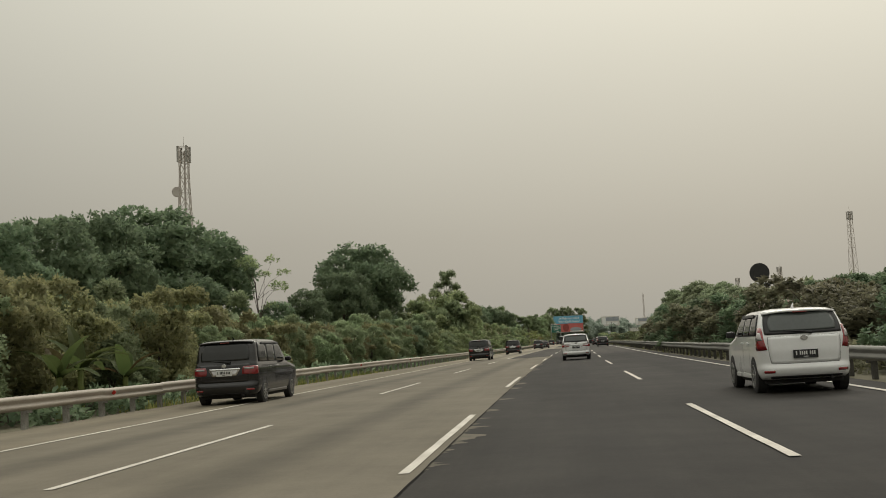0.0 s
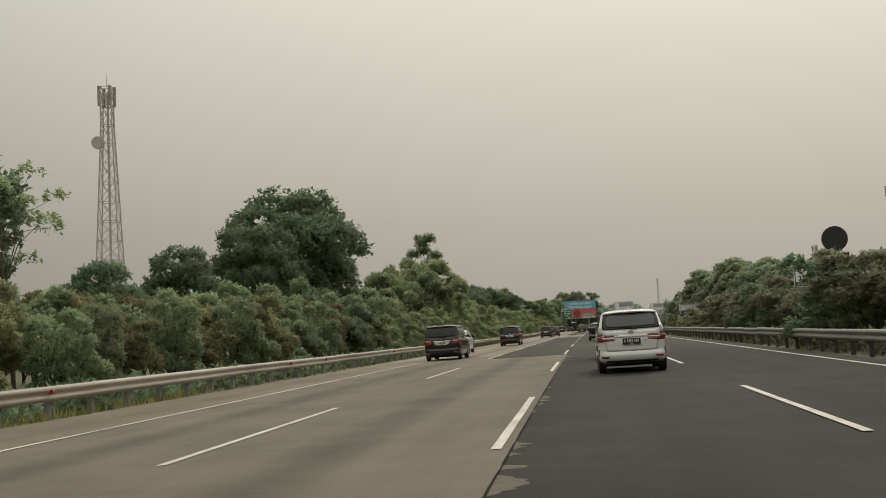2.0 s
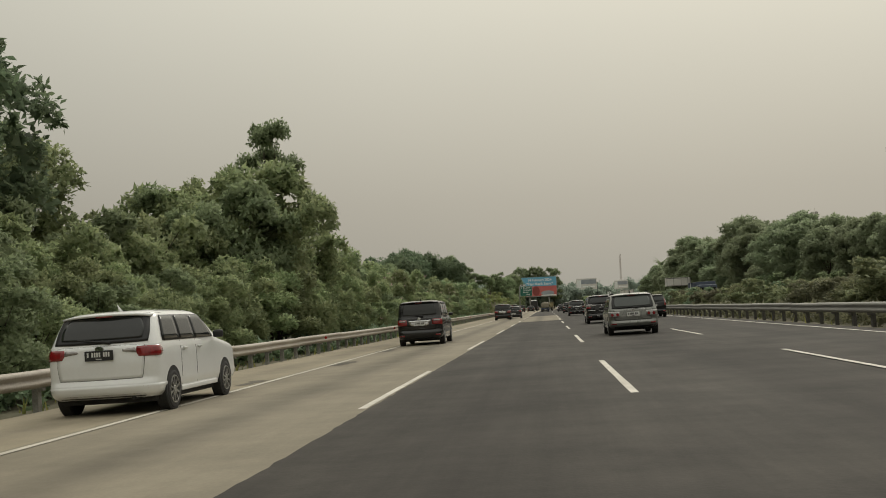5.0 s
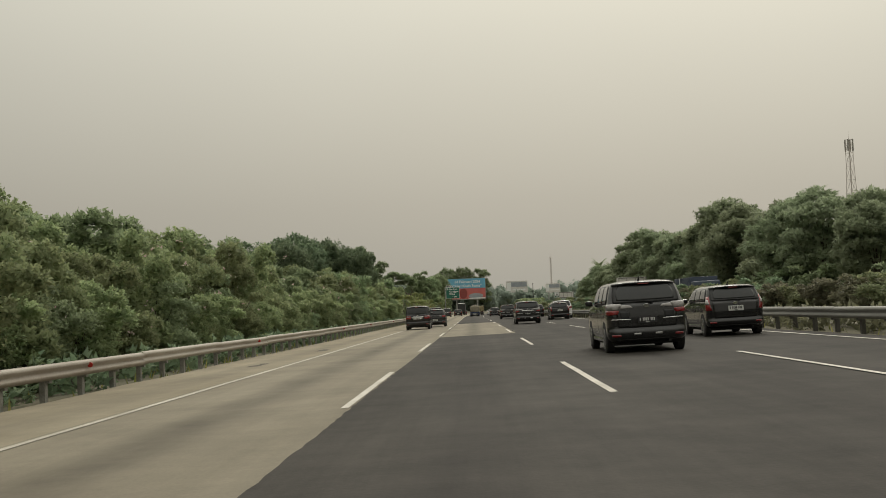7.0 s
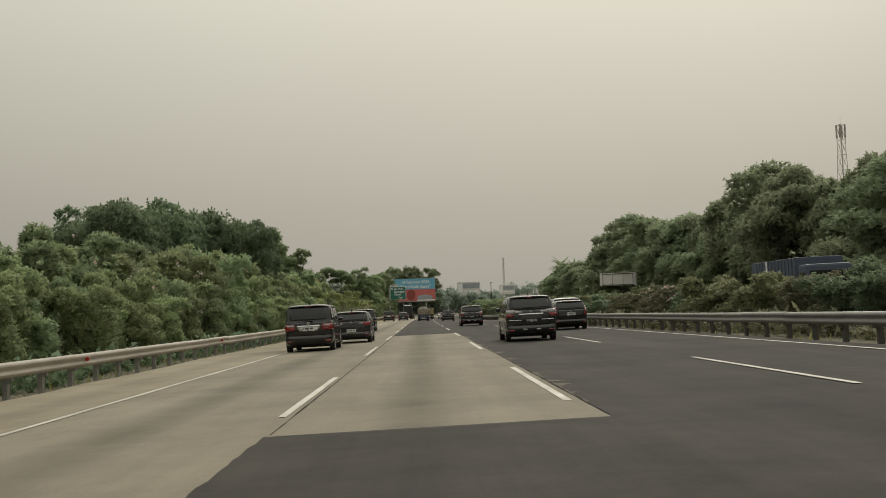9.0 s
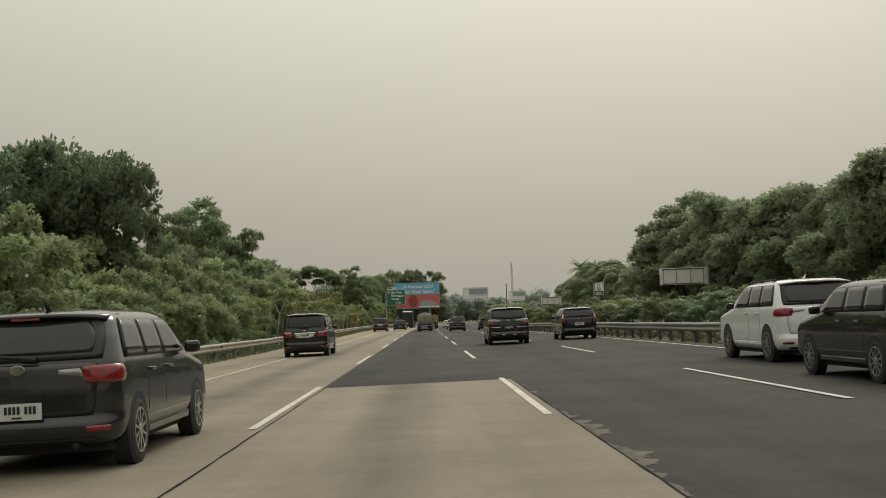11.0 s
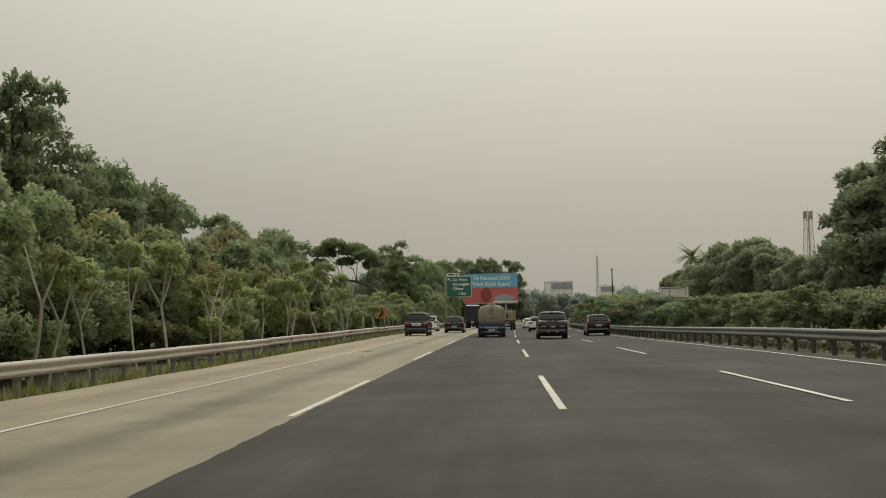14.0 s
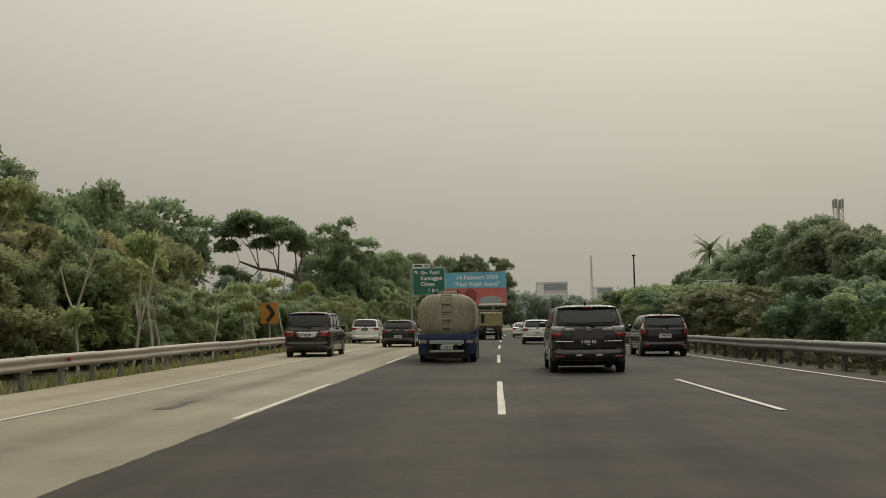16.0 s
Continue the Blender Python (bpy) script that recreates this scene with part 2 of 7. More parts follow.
tar_faded = material("faded_tar", (0.126, 0.113, 0.090), 0.85, 0, (0.078, 0.070, 0.056), 1.5, 20, spec=0.2)
joint = material("joint_sealant", (0.035, 0.031, 0.027), 0.8, spec=0.2)
paint_white = material("road_paint", (0.690, 0.655, 0.586), 0.7, 0, (0.414, 0.385, 0.333), 2.5, 35, 0.15, stretch=(1, 0.4, 1), spec=0.2)
paint_worn = material("worn_road_paint", (0.644, 0.609, 0.529), 0.8, 0, (0.368, 0.339, 0.287), 1.5, 25, 0.15, stretch=(1, 0.3, 1), spec=0.2)
soil = material("verge_soil", (0.128, 0.112, 0.068), 0.95, 0, (0.068, 0.068, 0.036), 0.35, 6, 0.4)
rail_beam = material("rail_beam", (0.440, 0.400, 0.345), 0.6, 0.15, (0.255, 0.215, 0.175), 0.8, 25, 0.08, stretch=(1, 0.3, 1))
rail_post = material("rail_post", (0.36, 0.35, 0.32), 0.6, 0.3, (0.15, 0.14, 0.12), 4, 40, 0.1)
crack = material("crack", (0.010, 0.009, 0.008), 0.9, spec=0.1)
# median rail: duller steel, darkened further to hold the shade on its near side
rail_post_dark = material("rail_post_dark", (0.104, 0.100, 0.088), 0.7, 0.2, (0.056, 0.052, 0.044), 4, 40, 0.1)
rail_beam_shaded = material("rail_beam_shaded", (0.223, 0.220, 0.203), 0.5, 0.3, (0.141, 0.137, 0.124), 0.8, 25, 0.08, stretch=(1, 0.3, 1))
red_dot = material("red_reflector", (0.45, 0.03, 0.02), 0.35, 0, None, 8, 50)
bark = material("bark", (0.13, 0.105, 0.08), 0.9, 0, (0.06, 0.05, 0.04), 4, 30, 0.5, stretch=(1, 1, 0.25))
bark_pale = material("bark_pale", (0.54, 0.50, 0.41), 0.85, 0, (0.3, 0.27, 0.21), 4, 30, 0.4, stretch=(1, 1, 0.3))
leaf_dark = leaf_material("leaf_dark", (0.264, 0.328, 0.185), (0.326, 0.392, 0.216))
leaf_mid = leaf_material("leaf_mid", (0.278, 0.339, 0.174), (0.396, 0.443, 0.231))
leaf_olive = leaf_material("leaf_olive", (0.362, 0.348, 0.173), (0.459, 0.420, 0.211))
leaf_fresh = leaf_material("leaf_fresh", (0.330, 0.386, 0.164), (0.434, 0.476, 0.212))
leaf_brown = leaf_material("leaf_brown", (0.075, 0.055, 0.022), (0.13, 0.11, 0.04))
# leaves for distant trees: the paling of haze is put into their colour
leaf_far_haze = leaf_material("leaf_far_haze", (0.330, 0.385, 0.241), (0.355, 0.409, 0.255), 0.10)
leaf_early = leaf_material("leaf_dusty", (0.248, 0.253, 0.132), (0.338, 0.325, 0.160))
leaf_deep = leaf_material("leaf_deep", (0.179, 0.245, 0.149), (0.240, 0.305, 0.178), 0.15)
leaf_dusk = leaf_material("leaf_dusk", (0.196, 0.196, 0.130), (0.259, 0.251, 0.153), 0.15)
# farthest woods, greyed still more by haze in the base colour
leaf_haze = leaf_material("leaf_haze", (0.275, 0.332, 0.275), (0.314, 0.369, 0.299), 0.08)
leaf_median = leaf_material("leaf_median", (0.218, 0.249, 0.140), (0.303, 0.317, 0.166), 0.2)
blossom = leaf_material("blossom", (0.55, 0.50, 0.43), (0.55, 0.36, 0.36))
grass_mat = leaf_material("grass", (0.135, 0.158, 0.042), (0.360, 0.330, 0.128), 0.1)
steel_grey = material("galvanised_steel", (0.42, 0.42, 0.40), 0.5, 0.4, (0.3, 0.3, 0.28), 3, 30)
# tower paint, made paler to carry the haze in front of it
tower_paint_haze = material("tower_paint_haze", (0.56, 0.53, 0.49), 0.7, 0.0, (0.44, 0.39, 0.36), 1, 12)
dark_metal = material("dark_metal", (0.035, 0.035, 0.036), 0.6, 0.2)
sign_green = material("sign_green", (0.03, 0.17, 0.125), 0.5, 0, (0.025, 0.14, 0.10), 1.5, 12)
sign_white = material("sign_white", (0.86, 0.87, 0.85), 0.5, 0, (0.80, 0.81, 0.79))
sign_pale = material("pale_sign_back", (0.74, 0.72, 0.68), 0.6, 0.0, (0.60, 0.58, 0.545), 0.6, 6)
sign_back = material("sign_back", (0.46, 0.45, 0.42), 0.6, 0.3, (0.22, 0.21, 0.19), 1.2, 10)
bill_blue = material("print_blue", (0.17, 0.47, 0.66), 0.6, 0, (0.14, 0.40, 0.58), 0.3, 4)
bill_red = material("print_red", (0.60, 0.16, 0.14), 0.6, 0, (0.50, 0.12, 0.11), 0.3, 4)
bill_dark = material("print_dark_red", (0.33, 0.07, 0.06), 0.6)
bill_grey = material("print_grey", (0.383, 0.418, 0.452), 0.6, 0, (0.255, 0.275, 0.304), 0.3, 4)
sign_orange = material("sign_orange", (0.62, 0.26, 0.03), 0.5)
black_plastic = material("black_plastic", (0.018, 0.018, 0.019), 0.5, 0, None, 6, 50, 0.05)
underside = material("underside", (0.028, 0.027, 0.026), 0.9)
tyre_mat = material("tyre_rubber", (0.034, 0.032, 0.031), 0.85, 0, None, 10, 60, 0.15)
rim_mat = material("alloy", (0.55, 0.55, 0.54), 0.3, 0.85, (0.35, 0.34, 0.33), 8, 40)
chrome = material("chrome", (0.75, 0.75, 0.75), 0.12, 1.0)
glass_dark = glass_material("tinted_glass", (0.022, 0.024, 0.024))
glass_mid = glass_material("rear_glass", (0.085, 0.096, 0.092))
lamp_red = material("lamp_red", (0.30, 0.012, 0.016), 0.12, 0, (0.14, 0.007, 0.009), 10, 60, coat=1.0)
lamp_clear = material("lamp_clear", (0.42, 0.40, 0.39), 0.12, 0.4, (0.2, 0.185, 0.18), 10, 60, coat=1.0)
plate_black = material("plate_black", (0.02, 0.02, 0.022), 0.5)
plate_white = material("plate_white", (0.72, 0.72, 0.70), 0.5)
car_white = material("white_paint", (0.80, 0.81, 0.81), 0.3, 0, (0.74, 0.745, 0.735), 1.2, 20, coat=0.9)
car_black = material("black_paint", (0.012, 0.012, 0.014), 0.12, 0, (0.017, 0.016, 0.016), 1.5, 20, coat=0.4, spec=0.45)
car_silver = material("silver_paint", (0.250, 0.254, 0.238), 0.28, 0.5, (0.185, 0.186, 0.175), 1.2, 20, coat=0.5)
car_grey = material("grey_paint", (0.026, 0.026, 0.027), 0.2, 0.15, (0.020, 0.020, 0.021), 1.5, 20, coat=0.5, spec=0.5)
tank_paint = material("tank_paint", (0.429, 0.390, 0.293), 0.65, 0.05, (0.169, 0.150, 0.111), 1.3, 12, 0.1, stretch=(1, 1, 0.35))
truck_blue = material("truck_blue", (0.020, 0.040, 0.115), 0.5, 0, (0.015, 0.03, 0.085), 2, 20)
truck_yellow = material("truck_yellow", (0.33, 0.28, 0.15), 0.55, 0, (0.22, 0.18, 0.09), 2, 20)
box_blue = material("container_blue", (0.068, 0.086, 0.122), 0.6, 0, (0.052, 0.068, 0.10), 1, 15)
banana_leaf = leaf_material("banana_leaf", (0.080, 0.108, 0.036), (0.128, 0.152, 0.056))


# ---- mesh helpers ----
def link_mesh(name, verts, faces, mats, parent=None, label="", idx=None, smooth=False, m=None):
    me = bpy.data.meshes.new(name)
    me.from_pydata([tuple(v) for v in verts], [], faces)
    for q in (mats if isinstance(mats, (list, tuple)) else [mats]):
        me.materials.append(q)
    if idx is not None:
        me.polygons.foreach_set("material_index", idx)
    if smooth:
        me.polygons.foreach_set("use_smooth", [True] * len(me.polygons))
    me.update()
    ob = new(name, me)
    if m is not None:
        ob.matrix_basis = m
    if parent:
        ob.parent = parent
    if label:
        tagged(ob, label)
    return ob


def part(name, bm, mat, parent=None, label="", smooth=False):
    me = bpy.data.meshes.new(name)
    bm.to_mesh(me)
    bm.free()
    me.materials.append(mat)
    if smooth:
        me.polygons.foreach_set("use_smooth", [True] * len(me.polygons))
    ob = new(name, me)
    if parent:
        ob.parent = parent
    if label:
        tagged(ob, label)
    return ob


def thing(name, m, label, category, group="", kind=""):
    ob = new(name)
    ob.empty_display_size = 0.3
    ob.matrix_basis = m
    return tagged(ob, label, category, group, kind)


def add_box(bm, c, size, bevel=0.0, rot=None):
    r = bmesh.ops.create_cube(bm, size=1)
    vs = r["verts"]
    for v in vs:
        v.co = Vector((v.co.x * size[0], v.co.y * size[1], v.co.z * size[2]))
    if bevel:
        es = list({e for v in vs for e in v.link_edges})
        r2 = bmesh.ops.bevel(bm, geom=es, offset=bevel, segments=2, affect="EDGES", profile=0.6)
        vs = list({v for f in r2["faces"] for v in f.verts} | {v for v in vs if v.is_valid})
    for v in vs:
        if rot is not None:
            v.co = rot @ v.co
        v.co += Vector(c)
    return bm


def box_part(name, c, size, mat, parent, label="", bevel=0.01, rot=None):
    return part(name, add_box(bmesh.new(), c, size, bevel, rot), mat, parent, label)


def add_tube(bm, a, b, ra, rb, n=8):
    a, b = Vector(a), Vector(b)
    d = (b - a)
    q = d.to_track_quat("Z", "Y").to_matrix()
    rings = []
    for p, r in ((a, ra), (b, rb)):
        rings.append([bm.verts.new(p + q @ Vector((r * math.cos(2 * math.pi * k / n), r * math.sin(2 * math.pi * k / n), 0))) for k in range(n)])
    for k in range(n):
        bm.faces.new((rings[0][k], rings[0][(k + 1) % n], rings[1][(k + 1) % n], rings[1][k]))
    bm.faces.new(rings[0][::-1])
    bm.faces.new(rings[1])
    return bm


def add_disc(bm, c, r, depth, axis, n=24, ry=None):
    """A flat cylinder along axis 'x', 'y' or 'z' with a softened rim."""
    prof = ((-depth / 2, 0.94), (-depth / 2 + 0.06 * depth, 1.0), (depth / 2 - 0.06 * depth, 1.0), (depth / 2, 0.94))
    rings = []
    for off, k in prof:
        ring = []
        for i in range(n):
            u, v = k * r * math.cos(2 * math.pi * i / n), k * (ry or r) * math.sin(2 * math.pi * i / n)
            p = {"x": (off, u, v), "y": (u, off, v), "z": (u, v, off)}[axis]
            ring.append(bm.verts.new(Vector(c) + Vector(p)))
        rings.append(ring)
    for A, B in zip(rings, rings[1:]):
        for i in range(n):
            bm.faces.new((A[i], A[(i + 1) % n], B[(i + 1) % n], B[i]))
    bm.faces.new(rings[0])
    bm.faces.new(rings[-1])
    bmesh.ops.recalc_face_normals(bm, faces=bm.faces)
    return bm


# ---- the road's line: s metres along it, x to its right, banked ----
KNOTS = [-20 + 40 * i for i in range(11)] + [420, 460, 500, 620, 900, 1500]
BEND = [0.364, 0.292, 0.163, 0.082, 0.039, -0.011, -0.011, -0.043, 0.077, 0.164, 0.172, 0.45, 0.8, 1.0, 1.0, 0.8, 0.2]
BANK = [0.0076, 0.014, 0.0183, 0.0237, 0.0256, 0.0244, 0.0189, 0.0168, 0.0092, -0.011, -0.0212, -0.021, -0.021, -0.02, -0.02, -0.02, -0.02]
SS = np.arange(-200, 1600, 2.0)
bend_at = np.interp(SS, KNOTS, BEND) / 1000
bend_at[SS < -60] = 0
head_at = np.cumsum(bend_at) * 2.0
head_at -= np.interp(150, SS, head_at)
line_x = np.cumsum(np.sin(head_at)) * 2
line_y = np.cumsum(np.cos(head_at)) * 2
line_x -= np.interp(150, SS, line_x)
line_y += 150 - np.interp(150, SS, line_y)
bank_at = np.interp(SS, KNOTS, BANK)


def on_road(s, x, z=0.0):
    h = float(np.interp(s, SS, head_at))
    return Vector((float(np.interp(s, SS, line_x)) + x * math.cos(h), float(np.interp(s, SS, line_y)) - x * math.sin(h), z + x * float(np.interp(s, SS, bank_at))))


def road_pose(s, x, z=0.0, lean=True, turn=0.0):
    """A pose on the road: y along it, x to its right, leaning with its bank."""
    h = math.degrees(float(np.interp(s, SS, head_at)))
    b = math.degrees(math.atan(float(np.interp(s, SS, bank_at)))) if lean else 0
    return Matrix.Translation(on_road(s, x, z)) @ Matrix.Rotation(radians(-h + turn), 4, "Z") @ Matrix.Rotation(radians(-b), 4, "Y")


def ground_z(s, x):
    """Height of the verge and the land beside the road."""
    b = float(np.interp(s, SS, bank_at))
    if x < 0:
        e, d = -8.0 * b, -8.0 - x
    else:
        e, d = 10.2 * b, x - 10.2
    k = min(1.0, max(0.0, d / 45))
    return (e - 0.05) * (1 - k) + (-0.1) * k - (0.22 * min(1.0, d / 3) * (1 - k) if x < 0 else 0.0)


def strip(name, s0, s1, xl, xr, mat, z=0.0, step=4.0, cols=2, ragged=(0, 0), thick=0.0, parent=None, label=""):
    """A band of the road between two offsets; ragged: how uneven its left and right edges are."""
    n = max(1, int(round((s1 - s0) / step)))
    rnd = random.Random(name + str(s0) + str(xl))
    verts, faces, uvs = [], [], []
    for i in range(n + 1):
        s = s0 + (s1 - s0) * i / n
        a = xl + (rnd.uniform(-1, 1) * ragged[0])
        b = xr + (rnd.uniform(-1, 1) * ragged[1])
        for k in range(cols):
            x = a + (b - a) * k / (cols - 1)
            verts.append(on_road(s, x, z))
            uvs.append((x, s))
    for i in range(n):
        for k in range(cols - 1):
            p = i * cols + k
            faces.append((p, p + 1, p + cols + 1, p + cols))
    top = len(faces)
    if thick:
        m = len(verts)
        verts += [v - Vector((0, 0, thick)) for v in verts]
        uvs += uvs
        edge = [k for k in range(cols)] + [i * cols + cols - 1 for i in range(1, n + 1)] + [n * cols + k for k in range(cols - 2, -1, -1)] + [i * cols for i in range(n - 1, 0, -1)]
        for q in range(len(edge)):
            p, r = edge[q], edge[(q + 1) % len(edge)]
            faces.append((r, p, p + m, r + m))
    ob = link_mesh(name, verts, faces, mat, parent, label)
    lay = ob.data.uv_layers.new(name="UVMap")
    for lp in ob.data.loops:
        lay.data[lp.index].uv = uvs[lp.vertex_index]
    return ob


# ---- ground and road ----
cols_x = [-2600, -900, -300, -120, -60, -35, -20, -14, -11, -9.2, -8.05, -7.6, 9.6, 10.1, 12, 16, 18, 30, 34, 60, 120, 300, 900, 2600]
rows_s = list(range(-190, 760, 10))
gv, gf = [], []
for s in rows_s:
    for x in cols_x:
        if -8 < x < 10:
            p = on_road(s, x, -0.3)
        else:
            q = on_road(min(s, 400) if abs(x) > 300 else s, x)
            p = Vector((q.x, q.y if abs(x) <= 300 else s, ground_z(s, x)))
        gv.append(p)
for x in cols_x:
    gv.append(Vector((x * 1.6 + (520 if abs(x) < 130 else 0), 4200, -0.1)))
nc = len(cols_x)
for i in range(len(rows_s)):
    for k in range(nc - 1):
        p = i * nc + k
        gf.append((p, p + 1, p + nc + 1, p + nc))
ground = link_mesh("ground", gv, gf, soil, smooth=True)
tagged(ground, "dry grassy soil of the verges and median", "ground", kind="structure")

END = 1000
road = strip("road", -120, END, 1.55, 9.75, asphalt, -0.006, 4, 5, (0.05, 0.03), 0.25)
tagged(road, "worn dark grey asphalt of the two right-hand lanes", "road", kind="structure")
lane_a = strip("road", 79.4, 177.8, -1.71, 1.95, asphalt, 0.003, 0.3, 4, (0.02, 0.0), 0.2)
tagged(lane_a, "dark asphalt overlay in the second lane", "road", kind="structure")
lane_b = strip("road", 228.0, 480, -1.71, 1.95, asphalt, 0.003, 0.3, 4, (0.02, 0.0), 0.2)
lane_f = strip("road", 480, END, -1.7, 1.95, asphalt, 0.003, 4, 4, (0.0, 0.0), 0.2)
tagged(lane_f, "dark asphalt of the second lane far ahead", "road", kind="structure")
tagged(lane_b, "dark asphalt overlay running on in the second lane", "road", kind="structure")
lane_c = strip("road", -120, END, -5.4, -1.62, concrete, 0.0, 4, 4, (0, 0.0), 0.2)
tagged(lane_c, "pale worn concrete slow lane", "road", kind="structure")
lane_d = strip("road", -120, 79.4, -1.62, 1.95, concrete, 0.0, 0.7, 4, (0, 0.012), 0.2)
tagged(lane_d, "pale concrete second lane with a broken edge", "road", kind="structure")
lane_e = strip("road", 177.8, 228.0, -1.62, 1.97, concrete, 0.002, 0.5, 4, (0, 0.012), 0.2)
tagged(lane_e, "pale concrete repair slab in the second lane", "road", kind="structure")
hard = strip("pavement", -120, END, -8.0, -5.4, shoulder, 0.0, 3, 3, (0.12, 0), 0.2)
tagged(hard, "pale dusty concrete hard shoulder", "road", kind="structure")
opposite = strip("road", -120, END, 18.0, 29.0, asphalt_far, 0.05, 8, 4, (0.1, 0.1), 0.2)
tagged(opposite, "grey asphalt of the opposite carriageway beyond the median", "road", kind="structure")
asphalt_spill = material("cement_spill", (0.150, 0.134, 0.104), 0.9, 0, (0.085, 0.076, 0.060), 3, 20, 0.3, spec=0.2)
# broken edges, joints and patches
for s0, s1, x, w, base in ((178, 228, -1.66, 0.022, lane_e), (-100, 79, 1.962, 0.018, road), (178, 228, 1.972, 0.022, lane_e)):
    strip("joint", s0, s1, x - w / 2, x + w / 2, crack, 0.004, 0.5, 2, (w * 0.4, w * 0.4), 0, base)
strip("joint", 228.0, 230.2, -1.55, 1.7, asphalt_new, 0.004, 0.5, 3, (0.02, 0.3), 0, lane_b)
strip("patch", 228.2, 236.0, -1.6, -0.75, asphalt_new, 0.006, 0.8, 2, (0.05, 0.14), 0, lane_b)
strip("joint", 177.55, 177.8, -1.6, 1.95, joint, 0.005, 0.12, 2, (0.05, 0.05), 0, lane_e)
strip("joint", 79.3, 79.55, -1.6, 1.95, joint, 0.005, 0.12, 2, (0.05, 0.05), 0, lane_a)
rp = random.Random(7)
for s, x, l, w in ((114.2, -4.9, 2.3, 0.45), (107.5, -5.6, 1.6, 0.3), (123, -5.1, 2.6, 0.5), (167, -6.0, 2.2, 0.35), (156, -6.3, 1.8, 0.3), (62, -4.3, 1.3, 0.25), (65, -3.9, 1.0, 0.2), (50, -3.2, 1.6, 0.22), (28, -4.4, 2.0, 0.3), (310, -4.6, 1.3, 0.3), (322, -3.4, 1.8, 0.25), (303, -3.9, 0.8, 0.25), (268, -6.6, 1.2, 0.4)):
    strip("patch", s, s + l, x - w / 2, x + w / 2, tar_faded, 0.005, 0.3, 3, (w * 0.3, w * 0.3), 0, lane_c if x > -5.3 else hard, "dark tar patch")
for _ in range(110):
    s = rp.choice((rp.uniform(0, 79), rp.uniform(178, 228), rp.uniform(178, 228)))
    l, w = rp.uniform(0.2, 1.6), rp.uniform(0.06, 0.40)
    sv, n, q = [], 14, 0.5
    for i in range(n + 1):
        y = s + l * i / n
        q = min(1.0, max(0.12, q + rp.uniform(-0.38, 0.38)))
        sv += [on_road(y, 1.93, -0.003), on_road(y, 1.95 + w * q * min(1.0, 4 * i / n, 4 * (n - i) / n), -0.003)]
    link_mesh("spill", sv, [(2 * i, 2 * i + 1, 2 * i + 3, 2 * i + 2) for i in range(n)], asphalt_spill, road, "pale cement spilled over the asphalt edge")

# painted lines
line_l = strip("edge_line", -100, 520, -5.285, -5.165, paint_worn, 0.008, 2, 2, (0.012, 0.012))
tagged(line_l, "worn white edge line along the shoulder", "road marking", kind="structure")
line_r = strip("edge_line", -100, 520, 8.935, 9.055, paint_white, 0.008, 2, 2, (0.01, 0.01))
tagged(line_r, "white edge line along the median", "road marking", kind="structure")
for x, base in ((-1.8, lane_c), (1.8, road), (5.5, road)):
    for n in range(-3, 30):
        strip("lane_dash", n * 20.0, n * 20.0 + 8.45, x - 0.055, x + 0.055, paint_white, 0.008, 0.9, 2, (0.004, 0.004), 0, base)


# ---- guardrails ----
BEAM = [(0.0, 0.0), (0.045, 0.02), (0.075, 0.06), (0.075, 0.10), (0.02, 0.145), (0.02, 0.175), (0.075, 0.22), (0.075, 0.26), (0.045, 0.30), (0.0, 0.32)]


def beam_mesh(name, s0, s1, x, z0, side, parent):
    """One W-profile beam length; side +1: the profile bulges towards +x."""
    verts, faces = [], []
    n = 3
    prof = BEAM + [(a - 0.006, b) for a, b in BEAM[::-1]]
    for i in range(n + 1):
        s = s0 + (s1 - s0) * i / n
        for a, b in prof:
            verts.append(on_road(s, x + side * a, z0 + b))
    m = len(prof)
    for i in range(n):
        for k in range(m):
            p, q = i * m + k, i * m + (k + 1) % m
            faces.append((p, q, q + m, p + m))
    return link_mesh(name, verts, faces, rail_beam if side > 0 else rail_beam_shaded, parent, smooth=True)


def post_mesh(mat):
    bm = bmesh.new()
    add_box(bm, (0, 0, 0.17), (0.11, 0.15, 0.9), 0.006)
    add_box(bm, (0.10, 0, 0.46), (0.10, 0.14, 0.26), 0.006)
    me = bpy.data.meshes.new("post")
    bm.to_mesh(me)
    bm.free()
    me.materials.append(mat)
    return me


def guardrail(x, side, s0, s1, label, z0):
    rail = thing("guardrail", Matrix.Identity(4), label, "guardrail")
    rnd = random.Random(int(x * 10))
    s = s0
    while s < s1:
        dz = rnd.uniform(-0.012, 0.012)
        beam_mesh("beam", s, s + 4.03, x, z0 + dz, side, rail)
        s += 4.0
    me = post_mesh(rail_post if side > 0 else rail_post_dark)
    s = s0 + 0.3
    k = 0
    while s < s1:
        ob = new("post", me)
        ob.matrix_basis = road_pose(s, x - side * 0.15, -0.02, True) @ Matrix.Rotation(0 if side > 0 else math.pi, 4, "Z") @ Matrix.Rotation(rnd.uniform(-0.04, 0.04), 4, "X")
        ob.parent = rail
        s += 2.0
        k += 1
    return rail


rail_l = guardrail(-8.25, 1, -12, 452, "weathered galvanised W-beam guardrail beside the hard shoulder", 0.37)
guardrail(10.05, -1, -12, 452, "dull galvanised W-beam guardrail along the planted median, shade in its colour", 0.37)
